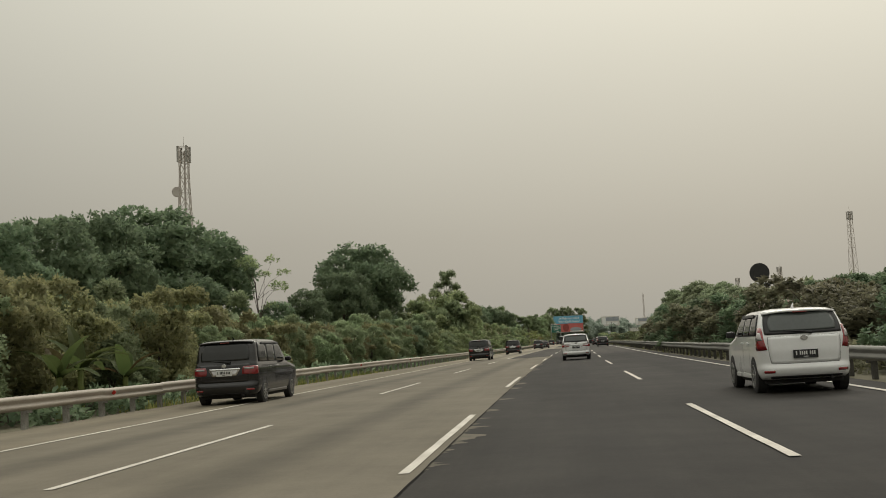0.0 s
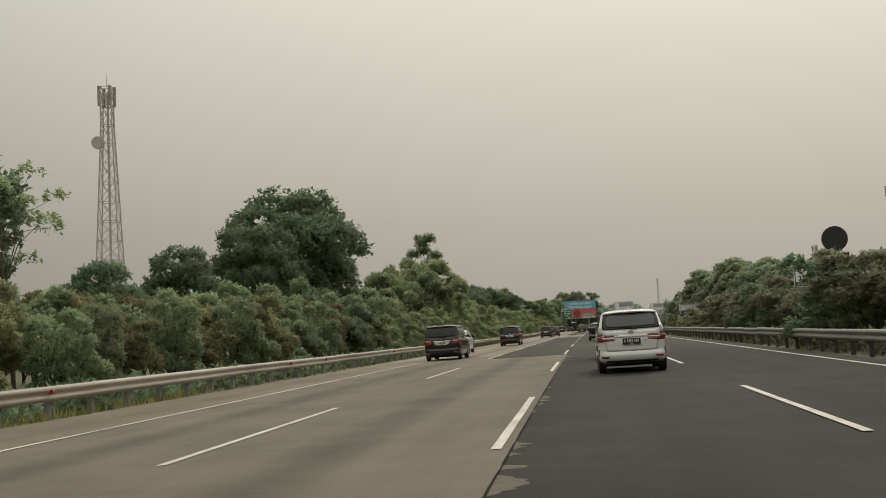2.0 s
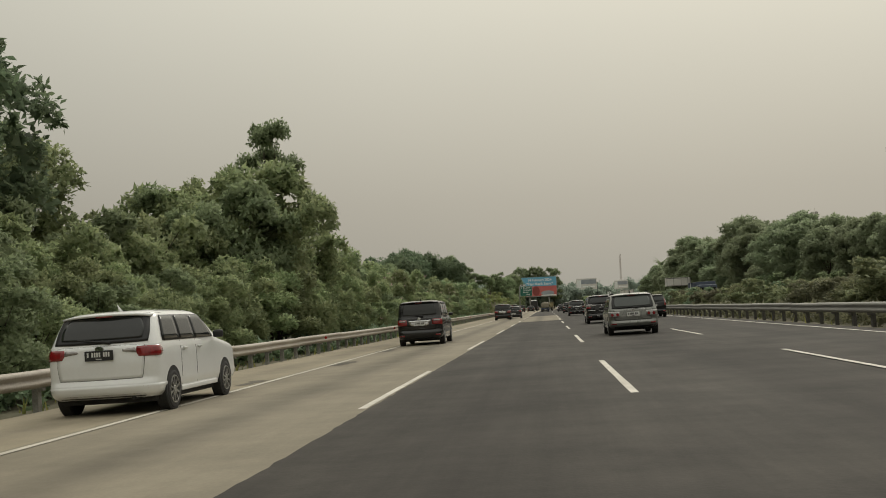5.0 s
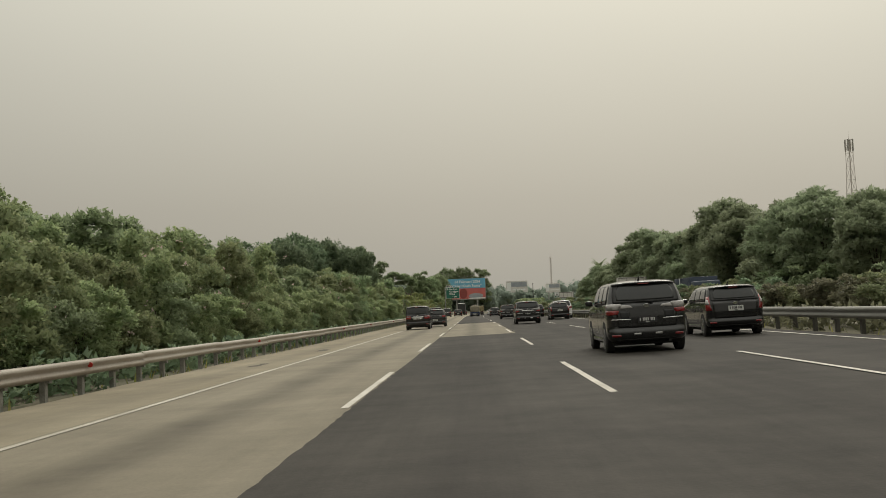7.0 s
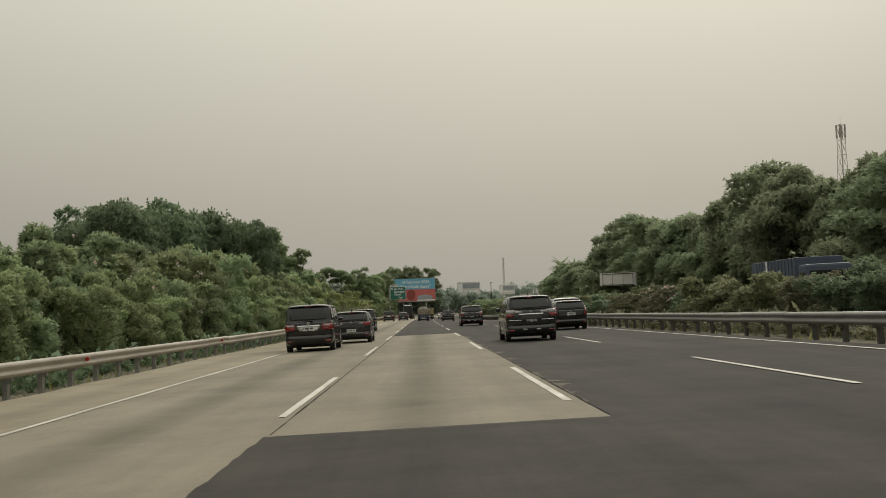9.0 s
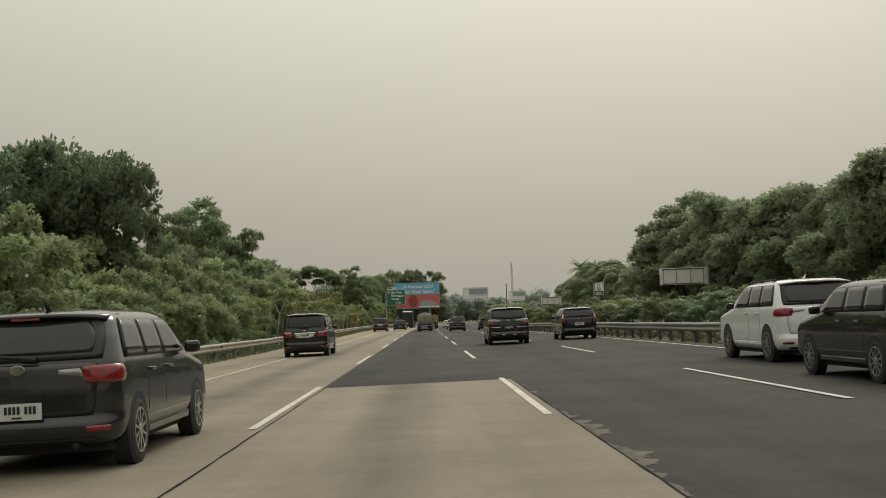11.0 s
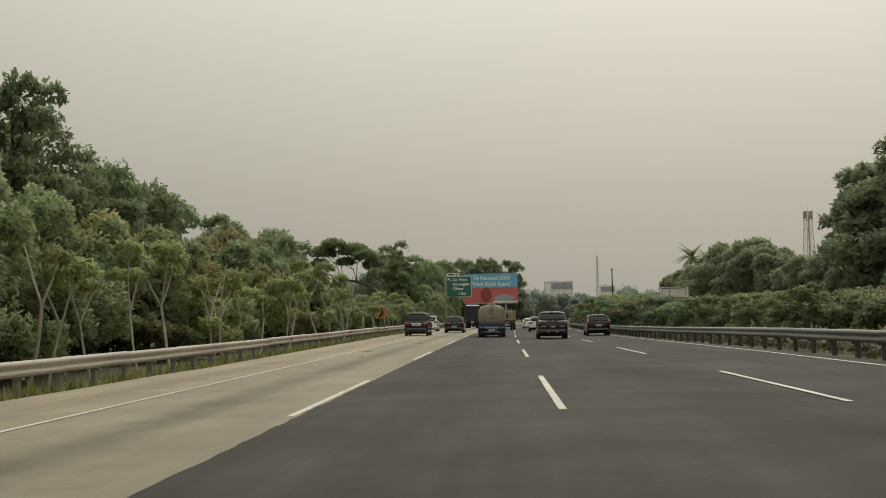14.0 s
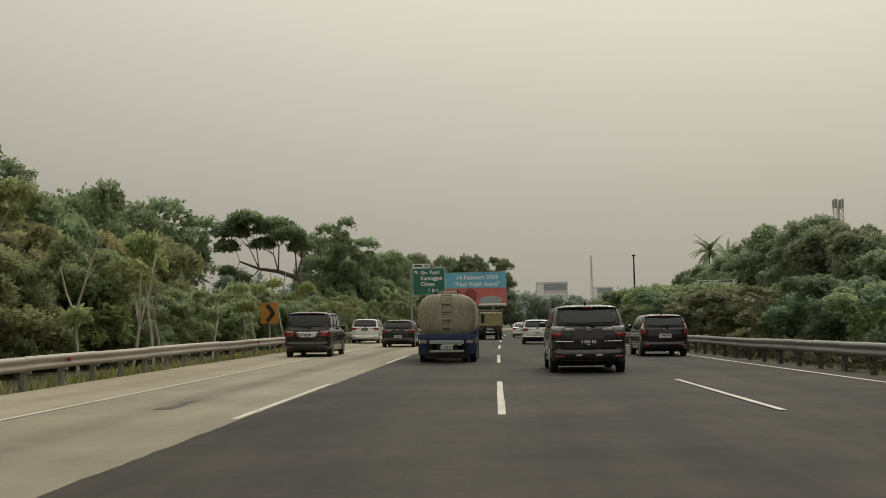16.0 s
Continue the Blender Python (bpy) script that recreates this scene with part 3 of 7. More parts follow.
for s in (16.5, 34.2, 50.0, 68.4, 73.9, 90.3, 111.6, 128.6, 148.2, 166.2, 192.8, 210.5, 234.6, 252.0, 270.6, 312.4, 330.2, 350.0):
    d = part("reflector", add_disc(bmesh.new(), (0, 0, 0), 0.055, 0.03, "y", 14), red_dot, rail_l, "round red reflector")
    d.matrix_basis = road_pose(s, -8.16, 0.56)
# low concrete block under the rail
blk = part("concrete_block", add_box(bmesh.new(), (0, 0, 0.12), (0.5, 1.0, 0.42), 0.03), block_concrete)
blk.matrix_basis = road_pose(115.3, -8.85, -0.12)
tagged(blk, "rough pale concrete block behind the guardrail", "block")


# ---- plants ----
def leaf_cloud(rnd, lobes, count, size, flat=0.0, droop=0.2, clump=4, aspect=0.5, tri=False):
    """Vertices and faces of leaves spread over the outside of lobes (x, y, z, rx, ry, rz)."""
    L = np.array(lobes)
    area = L[:, 3] * L[:, 4] + L[:, 3] * L[:, 5] + L[:, 4] * L[:, 5]
    g = np.random.default_rng(rnd.randrange(10 ** 6))
    pick = g.choice(len(L), size=int(count * 1.6), p=area / area.sum())
    d = g.normal(size=(len(pick), 3))
    d /= np.linalg.norm(d, axis=1)[:, None]
    d[:, 2] = np.where((d[:, 2] < -0.45), -d[:, 2] * 0.5, d[:, 2])
    rad = 0.66 + 0.34 * g.random(len(pick)) ** 0.6
    p = L[pick, :3] + d * L[pick, 3:] * rad[:, None]
    keep = np.ones(len(p), bool)
    for j in range(len(L)):
        q = (((p - L[j, :3]) / L[j, 3:]) ** 2).sum(1)
        keep &= (q > 0.72) | (pick == j)
    p, d = p[keep][:count], d[keep][:count]
    n = len(p)
    c = np.repeat(p, clump, 0)
    dd = np.repeat(d, clump, 0)
    m = len(c)
    c = c + g.normal(size=(m, 3)) * size * 0.3
    ax = dd * 0.55 + g.normal(size=(m, 3)) * 0.75
    ax[:, 2] = ax[:, 2] * (1 - flat) - droop
    ax /= np.linalg.norm(ax, axis=1)[:, None]
    up = g.normal(size=(m, 3)) * 0.6 + np.array([0, 0, 1.0])
    sd = np.cross(ax, up)
    sd /= np.linalg.norm(sd, axis=1)[:, None] + 1e-9
    ln = size * (0.6 + 0.8 * g.random(m))[:, None]
    wd = ln * aspect
    nr = np.cross(sd, ax)
    c = c + ax * ln * 0.42          # leaves stand round their twig's end
    # leaves turn their faces outward with the bough that carries them
    w = L[:, 3] * L[:, 4] * L[:, 5]
    mid = (L[:, :3] * w[:, None]).sum(0) / w.sum()
    away = c - mid if len(L) < 80 else np.zeros_like(c)
    away /= np.linalg.norm(away, axis=1)[:, None] + 1e-9
    N = dd * 0.85 + away * 0.3 + g.normal(size=(m, 3)) * 0.2 + np.array([0, 0, 0.12])
    N /= np.linalg.norm(N, axis=1)[:, None]
    if tri:
        V = np.empty((m, 3, 3))
        V[:, 0] = c - ax * ln * 0.5 + sd * wd * 0.6
        V[:, 1] = c - ax * ln * 0.5 - sd * wd * 0.6
        V[:, 2] = c + ax * ln * 0.6 + nr * wd * 0.15
        turned = (np.cross(V[:, 1] - V[:, 0], V[:, 2] - V[:, 0]) * N).sum(1) < 0
        V[turned] = V[turned][:, [1, 0, 2]]
        return V.reshape(-1, 3), np.arange(m * 3).reshape(m, 3), np.repeat(N, 3, 0)
    V = np.empty((m, 4, 3))
    V[:, 0] = c - ax * ln * 0.5
    V[:, 1] = c + sd * wd * 0.5 + nr * wd * 0.12
    V[:, 2] = c + ax * ln * 0.5
    V[:, 3] = c - sd * wd * 0.5 + nr * wd * 0.12
    turned = (np.cross(V[:, 1] - V[:, 0], V[:, 2] - V[:, 0]) * N).sum(1) < 0
    V[turned] = V[turned][:, [0, 3, 2, 1]]
    F = np.arange(m * 4).reshape(m, 4)
    return V.reshape(-1, 3), F, np.repeat(N, 4, 0)


def face_out(me, N):
    """Soft shading of a leaf mesh by the way its boughs face."""
    me.polygons.foreach_set("use_smooth", [True] * len(me.polygons))
    me.normals_split_custom_set_from_vertices(N.tolist())


def crown_mesh(name, rnd, lobes, count, size, mat, flat=0.0, droop=0.2, clump=4, aspect=0.5, core=0.8, tri=False):
    V, F, N = leaf_cloud(rnd, lobes, count, size, flat, droop, clump, aspect, tri)
    verts, faces = V.tolist(), F.tolist()
    if core:
        # coarser leaves fill the inside
        small = [(l[0], l[1], l[2], l[3] * core * 1.2, l[4] * core * 1.2, l[5] * core * 1.2) for l in lobes]
        W, G, M = leaf_cloud(rnd, small, int(count * 0.8), size * 1.3, flat, droop, 3, 0.8, True)
        G = G + len(verts)
        verts += W.tolist()
        faces += G.tolist()
        N = np.concatenate([N, M])
    me = bpy.data.meshes.new(name)
    me.from_pydata(verts, [], faces)
    me.materials.append(mat)
    me.update()
    face_out(me, N)
    return me


def trunk_mesh(name, rnd, height, r, limbs, mat, lean=0.05, fork=0.45):
    """A tapered, slightly crooked trunk with limbs to the given points."""
    bm = bmesh.new()
    pts = [Vector((0, 0, -0.3))]
    n = 5
    dx, dy = rnd.uniform(-lean, lean), rnd.uniform(-lean, lean)
    for i in range(1, n + 1):
        h = height * i / n
        pts.append(Vector((dx * h + rnd.uniform(-1, 1) * r * 0.5, dy * h + rnd.uniform(-1, 1) * r * 0.5, h)))
    for i in range(n):
        add_tube(bm, pts[i], pts[i + 1], r * (1 - 0.75 * i / n), r * (1 - 0.75 * (i + 1) / n), 7)
    for e in limbs:
        e = Vector(e)
        k = max(1, min(n - 1, int(n * fork + rnd.uniform(0, n * 0.45))))
        a = pts[k]
        mid = a.lerp(e, 0.5) + Vector((0, 0, 0.12 * (e - a).length)) + Vector((rnd.uniform(-.2, .2), rnd.uniform(-.2, .2), 0))
        rr = r * (1 - 0.75 * k / n) * 0.5
        add_tube(bm, a, mid, rr, rr * 0.65, 6)
        add_tube(bm, mid, e, rr * 0.65, rr * 0.25, 5)
    me = bpy.data.meshes.new(name)
    bm.to_mesh(me)
    bm.free()
    me.materials.append(mat)
    return me


def lobes_round(rnd, h, r, base=0.25, n=13):
    """A dense rounded crown from base*h to h."""
    out = []
    zc, hz = h * (1 + base) / 2, h * (1 - base) / 2
    for i in range(n):
        a, e = rnd.uniform(0, 2 * math.pi), rnd.uniform(-0.75, 0.95)
        q = math.sqrt(max(0, 1 - e * e)) * rnd.uniform(0.55, 0.84)
        k = rnd.uniform(0.2, 0.36) * r
        out.append((q * r * math.cos(a), q * r * math.sin(a), zc + e * hz * 0.80, k * 1.1, k * 1.1, k * rnd.uniform(0.75, 0.95)))
    out.append((0, 0, zc, r * 0.62, r * 0.62, hz * 0.72))
    return out


def lobes_bush(rnd, h, r, n=18):
    out = []
    for i in range(n):
        a, q = rnd.uniform(0, 2 * math.pi), rnd.uniform(0.3, 0.84)
        z = rnd.uniform(0.14, 0.88) * h
        k = rnd.uniform(0.22, 0.40) * r * (1.1 - 0.4 * z / h)
        out.append((q * r * math.cos(a), q * r * math.sin(a), z, k, k, k * rnd.uniform(0.75, 1.1)))
    out.append((0, 0, h * 0.42, r * 0.66, r * 0.66, h * 0.42))
    return out


def lobes_tier(rnd, h, r, n=24):
    """Spreading tiers, as rain trees and terminalias carry them."""
    out = []
    for i in range(n):
        a, z = rnd.uniform(0, 2 * math.pi), 0.22 + 0.72 * (i + rnd.random()) / n
        q = rnd.uniform(0.25, 0.9) * math.sqrt(max(0.05, 1.02 - z * z))
        k = rnd.uniform(0.32, 0.5) * r * (1.15 - 0.45 * z)
        out.append((q * r * math.cos(a), q * r * math.sin(a), z * h, k * 1.15, k * 1.15, k * rnd.uniform(0.5, 0.72)))
    out.append((0, 0, h * 0.52, r * 0.55, r * 0.55, h * 0.38))
    return out


def lobes_sparse(rnd, h, r, n=7, low=0.6):
    out = []
    for i in range(n):
        a, q = rnd.uniform(0, 2 * math.pi), rnd.uniform(0.1, 1.0)
        k = rnd.uniform(0.22, 0.4) * r
        out.append((q * r * math.cos(a), q * r * math.sin(a), rnd.uniform(low, 0.97) * h, k * 1.2, k * 1.2, k * 0.7))
    return out


MODELS = {}


def model(key, make):
    if key not in MODELS:
        MODELS[key] = make(random.Random(key))
    return MODELS[key]


def plant(name, trunk, crown, m, label, category, group=""):
    t = thing(name, m, label, category, group)
    for nm, me in (("trunk", trunk), ("crown", crown)):
        if me:
            ob = new(nm, me)
            ob.parent = t
    return t


def make_bush(mat, size=0.17, count=1800, tri=False):
    def f(rnd):
        lb = lobes_bush(rnd, 6.0, 2.9)
        return (trunk_mesh("trunk", rnd, 3.2, 0.11, [(l[0] * .8, l[1] * .8, l[2]) for l in lb[:6]], bark, 0.08, 0.2),
                crown_mesh("crown", rnd, lb, count, size, mat, 0.1, 0.15, 5, 0.6, 0.62, tri))
    return f


def make_round(mat, size=0.28, count=1100, base=0.25, n=26, core=0.56, tri=False):
    def f(rnd):
        lb = lobes_round(rnd, 12.0, 4.6, base, n)
        return (trunk_mesh("trunk", rnd, 7.5, 0.24, [(l[0] * .85, l[1] * .85, l[2]) for l in lb[:8]], bark, 0.04, 0.4),
                crown_mesh("crown", rnd, lb, count, size, mat, 0.15, 0.2, 6, 0.6, core, tri))
    return f


def make_tier(mat, size=0.27, count=2900):
    def f(rnd):
        lb = lobes_tier(rnd, 13.0, 5.0)
        return (trunk_mesh("trunk", rnd, 11.5, 0.26, [(l[0] * .9, l[1] * .9, l[2] - .1) for l in lb[:10]], bark, 0.03, 0.3),
                crown_mesh("crown", rnd, lb, count, size, mat, 0.35, 0.1, 5, 0.6, 0.6, True))
    return f


def make_sparse(mat, size=0.2, count=260, h=10.0, r=1.9, low=0.62, tm=None, n=7, tr=0.11, fork=0.5, core=0.0, lean=0.09):
    def f(rnd):
        lb = lobes_sparse(rnd, h, r, n, low)
        return (trunk_mesh("trunk", rnd, h * 0.78, tr, [(l[0], l[1], l[2]) for l in lb], tm or bark, lean, fork),
                crown_mesh("crown", rnd, lb, count, size, mat, 0.2, 0.25, 4, 0.5, core))
    return f


def make_clumpy(mat, size=0.24, count=1500):
    """A tall tree of loose rounded clumps with sky showing between the outer ones."""
    def f(rnd):
        h, r, lb = 12.0, 2.9, []
        for i in range(34):
            z = 0.24 + 0.70 * (i + rnd.random()) / 34
            reach = r * math.sqrt(max(0.06, 1 - ((z - 0.56) / 0.47) ** 2))
            a, q = rnd.uniform(0, 6.28), math.sqrt(rnd.uniform(0.08, 1.0)) * rnd.uniform(0.75, 1.12)
            k = rnd.uniform(0.20, 0.36) * r
            lb.append((q * reach * math.cos(a), q * reach * math.sin(a), z * h, k * 1.1, k * 1.1, k * rnd.uniform(0.7, 0.95)))
        lb.append((0.1, 0.0, h * 0.55, r * 0.45, r * 0.45, h * 0.24))
        return (trunk_mesh("trunk", rnd, 10.5, 0.2, [(l[0] * .9, l[1] * .9, l[2] - .2) for l in lb[4:34:2]], bark, 0.03, 0.3),
                crown_mesh("crown", rnd, lb, count, size, mat, 0.15, 0.2, 5, 0.6, 0.6))
    return f


def put(kind, variant, make, s, x, h, h0, name, label, category, group="", wide=1.0, raw=None, z=None):
    """One plant of the given height at its place; h0: the model's own height."""
    trunk, crown = model(f"{kind}{variant}", make)
    rnd = random.Random(f"{kind}{s:.1f}{x:.1f}")
    p = Vector(raw) if raw else on_road(s, x)
    p.z = ground_z(s, x) if z is None else z
    k = h / h0
    m = Matrix.Translation(p) @ Matrix.Rotation(rnd.uniform(0, 6.28), 4, "Z") @ Matrix.Diagonal((k * wide, k * wide * rnd.uniform(0.92, 1.08), k, 1))
    return plant(name, trunk, crown, m, label, category, group)


HEDGE_H = ((10, 4.6), (20, 5.6), (30, 5.0), (45, 4.6), (60, 4.2), (72, 4.3), (85, 4.8), (100, 5.4), (115, 5.4), (123, 5.8), (129, 7.4), (134, 8.9), (139, 8.7), (143, 7.8), (147, 6.0), (151, 5.2), (157, 5.1), (170, 6.1), (182, 6.3), (196, 5.3), (206, 5.1), (220, 6.2), (232, 6.6), (245, 5.8), (262, 6.2), (272, 6.0), (290, 6.6), (310, 6.8), (330, 6.4), (346, 5.8), (358, 4.5), (368, 3.9), (396, 3.9), (408, 5.2), (420, 6.5), (470, 7.0), (520, 7.5))


def hedge_h(s):
    return float(np.interp(s, [a for a, b in HEDGE_H], [b for a, b in HEDGE_H]))


rl = random.Random(21)
bush_mats = [leaf_mid, leaf_mid, leaf_early, leaf_dark, leaf_mid, leaf_fresh, leaf_deep, leaf_olive]
s = 12.0
while s < 470:
    h = hedge_h(s)
    young = 292 < s < 372
    early = s < 92
    # front row, thin where the young trees stand
    if not young or rl.random() < 0.35:
        v = rl.choice((2, 2, 2, 3, 3)) if early else rl.choice((6, 3, 6, 6)) if s < 110 else rl.choice((0, 1, 3, 4, 0, 1))
        x = -11.9 - rl.uniform(0, 0.9) - (1.2 if young else 0)
        put("bush", v, make_bush(bush_mats[v]), s, x, h * rl.uniform(0.62, 0.9), 6.0, "roadside_shrub", ["dense green roadside shrub with small leaves", "dense green roadside shrub with small leaves", "olive-green roadside shrub tinged brown", "dark green roadside shrub", "green roadside shrub with pale shoots", "fresh green roadside shrub", "deep green roadside shrub"][v] + " behind the guardrail", "shrub", "roadside shrubs", 0.95)
    v = rl.choice((2, 3, 2, 3)) if early else rl.choice((6, 3, 6)) if s < 110 else rl.choice((7, 2, 3, 7)) if young else rl.choice((0, 1, 3, 4))
    put("backbush", v, make_bush(bush_mats[v], 0.17, 1600, True), s + 1.5, -14.6 - rl.uniform(0, 1.4) - (1.5 if young else 0), h * rl.uniform(0.9, 1.08), 6.0, "roadside_tree", "bushy green tree with low branches behind the guardrail", "tree", "roadside trees", 1.0)
    if rl.random() < 0.35:
        v = rl.choice((3, 0))
        put("backbush", v, make_bush(bush_mats[v], 0.17, 1600, True), s + 3, -19 - rl.uniform(0, 2), h * rl.uniform(0.75, 0.95), 6.0, "roadside_tree", "dark bushy tree in the roadside thicket", "tree", "roadside trees", 1.15)
    s += rl.uniform(3.1, 4.1)

rk = random.Random(77)
s = 96.0
while s < 280:
    v = rk.choice((0, 1, 3, 4))
    put("skirt", v, make_bush(bush_mats[v], 0.16, 1700), s, -11.0 - rk.uniform(0, 0.7), min(0.62 * hedge_h(s), 4.6) * rk.uniform(0.7, 1.0), 6.0, "roadside_shrub", "dense green shrub leaning towards the guardrail", "shrub", "roadside shrubs", 1.15)
    s += rk.uniform(2.8, 4.0)

# taller trees on the left, one by one: s, x, height, width, variant
for s, x, h, w, v in ((44, -24, 9.4, 0.95, 0), (38, -23, 8.6, 0.8, 1), (53, -24.5, 10.6, 0.9, 2), (63, -25.5, 12.5, 1.15, 0), (70, -24.5, 11.4, 1.05, 1), (82, -22, 6.2, 0.9, 2), (94, -22, 7.9, 0.85, 0), (107, -21.5, 10.6, 0.9, 1), (115.5, -21.3, 14.1, 1.05, 2), (121.5, -21.5, 13.4, 1.0, 0), (130, -22, 10.5, 0.9, 1), (141, -16.4, 9.6, 0.8, 1), (170, -21, 8.2, 0.9, 2), (232, -19, 9.2, 0.85, 0), (238, -19.5, 10.6, 0.75, 1), (243, -22.8, 11.0, 0.95, 2), (253.5, -21.0, 12.0, 0.9, 0), (261, -18.6, 12.1, 0.8, 1), (255.2, -13.8, 10.9, 0.64, 2), (259, -16.8, 12.0, 0.72, 1), (301, -15.2, 10.2, 0.5, 1), (283, -20, 7.6, 0.8, 0), (297.5, -18.4, 12.4, 0.62, 2), (294.5, -20.4, 11.2, 0.55, 0), (313, -20.5, 11.2, 0.8, 0), (305, -22, 11.2, 0.8, 1), (322, -20, 10.2, 0.8, 2), (332, -22, 10.6, 0.85, 2), (341, -23, 10.4, 0.75, 1), (349, -21, 9.4, 0.8, 0), (357.8, -23.4, 11.0, 0.55, 0), (367, -22.5, 9.8, 0.9, 2), (380, -24, 10.2, 0.95, 1), (404, -29.5, 13.5, 1.05, 0), (412, -33, 12.0, 1.0, 2),
                        (414, -15.2, 12.5, 0.62, 2), (417, -13.2, 10.8, 0.6, 0), (420, -18, 11.4, 0.7, 1), (431, -14.6, 10.2, 0.7, 2), (445, -16.6, 10.9, 0.8, 0), (459, -16.0, 12.1, 0.8, 1), (474, -17.0, 12.9, 0.8, 2), (489, -16.4, 13.6, 0.85, 0), (505, -19.0, 14.6, 0.85, 1), (521, -27.0, 14.8, 0.85, 2), (598, -30, 20.4, 0.75, 1), (600, -23, 20.8, 0.7, 2), (602, -15.5, 20.2, 0.6, 0)):
    if w <= 0.62:
        put("clumpy", v, make_clumpy(leaf_dark), s, x, h, 12.0, "tall_tree", "tall dark green tree with loose leafy clumps", "tree", "tall trees", w * 1.6)
        continue
    v2 = v if s < 100 or s > 200 else v + 3
    put("deep" if s <= 128 else "back" if 225 < s < 265 else "round", v2, make_round(leaf_deep if s <= 128 or 225 < s < 265 else leaf_dark if v2 < 3 else leaf_mid, 0.28, 1350 if s > 128 else 2000, n=26 if s > 128 else 44, core=0.64), s, x, h, 12.0, "tall_tree", "tall dark green broadleaf tree with a rounded crown", "tree", "tall trees", w)
# thin trees standing above the thicket
for s, x, h, v in ((320, -19.5, 10.8, 0), (68, -19, 9.0, 2)):
    put("thin", v, make_sparse(leaf_mid, 0.2, 330, 10.0, 1.8, 0.58, None, 9), s, x, h, 10.0, "slender_tree", "slender tree with an open crown above the thicket", "tree", "slender trees")
put("clumped", 0, make_sparse(leaf_dark, 0.17, 1100, 10.0, 2.0, 0.7, None, 11, core=0.4), 145.0, -14.7, 13.1, 10.0, "slender_tree", "slender tree with a dense tuft of leaves above the thicket", "tree", "slender trees", 0.7)
# old tree whose trunk arches far out over the thicket
arch = [(0.3, 0, -0.4), (0.2, 0, 2.6), (-0.4, 0, 4.3), (-1.7, -0.2, 5.7), (-3.4, 0, 6.3), (-5.2, 0.4, 6.6), (-7.0, 0.6, 7.3)]
rad = [0.36, 0.30, 0.26, 0.22, 0.18, 0.13, 0.07]
clumps = [(-7.6, 0.5, 10.0, 1.6, 1.8, 1.0), (-6.2, -0.4, 10.9, 1.6, 1.8, 0.9), (-8.2, 0.6, 8.6, 1.1, 1.3, 0.7), (-3.9, 0.6, 10.2, 2.0, 2.0, 1.05), (-2.4, -0.5, 9.4, 1.7, 1.8, 0.95), (-4.9, 0.8, 8.8, 1.2, 1.4, 0.6), (-1.4, 0.4, 8.5, 1.3, 1.5, 0.75), (-8.0, 0.2, 6.4, 0.8, 1.0, 0.5), (-6.7, 0.5, 5.8, 0.7, 0.9, 0.45)]
bm = bmesh.new()
for i in range(6):
    add_tube(bm, arch[i], arch[i + 1], rad[i], rad[i + 1], 9)
for k, c in zip((5, 5, 6, 4, 3, 4, 3, 6, 5), clumps):
    p, q = Vector(arch[k]), Vector(c[:3])
    bend = p.lerp(q, 0.5) + Vector((0.25, 0.1, -0.15 if q.z < p.z else 0.3))
    add_tube(bm, p, bend, rad[k] * 0.42, rad[k] * 0.28, 6)
    add_tube(bm, bend, q, rad[k] * 0.28, 0.02, 5)
    for sg in (-1, 1):
        add_tube(bm, bend, q + Vector((sg * c[3] * 0.7, 0.2 * sg, 0.1)), rad[k] * 0.18, 0.015, 5)
old_tree = thing("umbrella_tree", Matrix.Translation((-14.0, 401.0, 0.0)), "old open-crowned tree with one arching bare trunk", "tree")
part("trunk", bm, bark, old_tree)
ob = new("crown", crown_mesh("crown", random.Random(71), clumps, 2600, 0.24, leaf_dark, 0.3, 0.1, 5, 0.6, 0.6))
ob.parent = old_tree
rt = random.Random(12)
s = 284.0
while s < 372:
    v = rt.choice((3, 7, 2, 3))
    put("backbush", v, make_bush(bush_mats[v], 0.17, 1600, True), s, -18.6 - rt.uniform(0, 2.5), rt.uniform(7.0, 9.2), 6.0, "roadside_tree", "bushy olive-green tree in the roadside thicket", "tree", "roadside trees", 0.85)
    s += rt.uniform(3.4, 4.8)
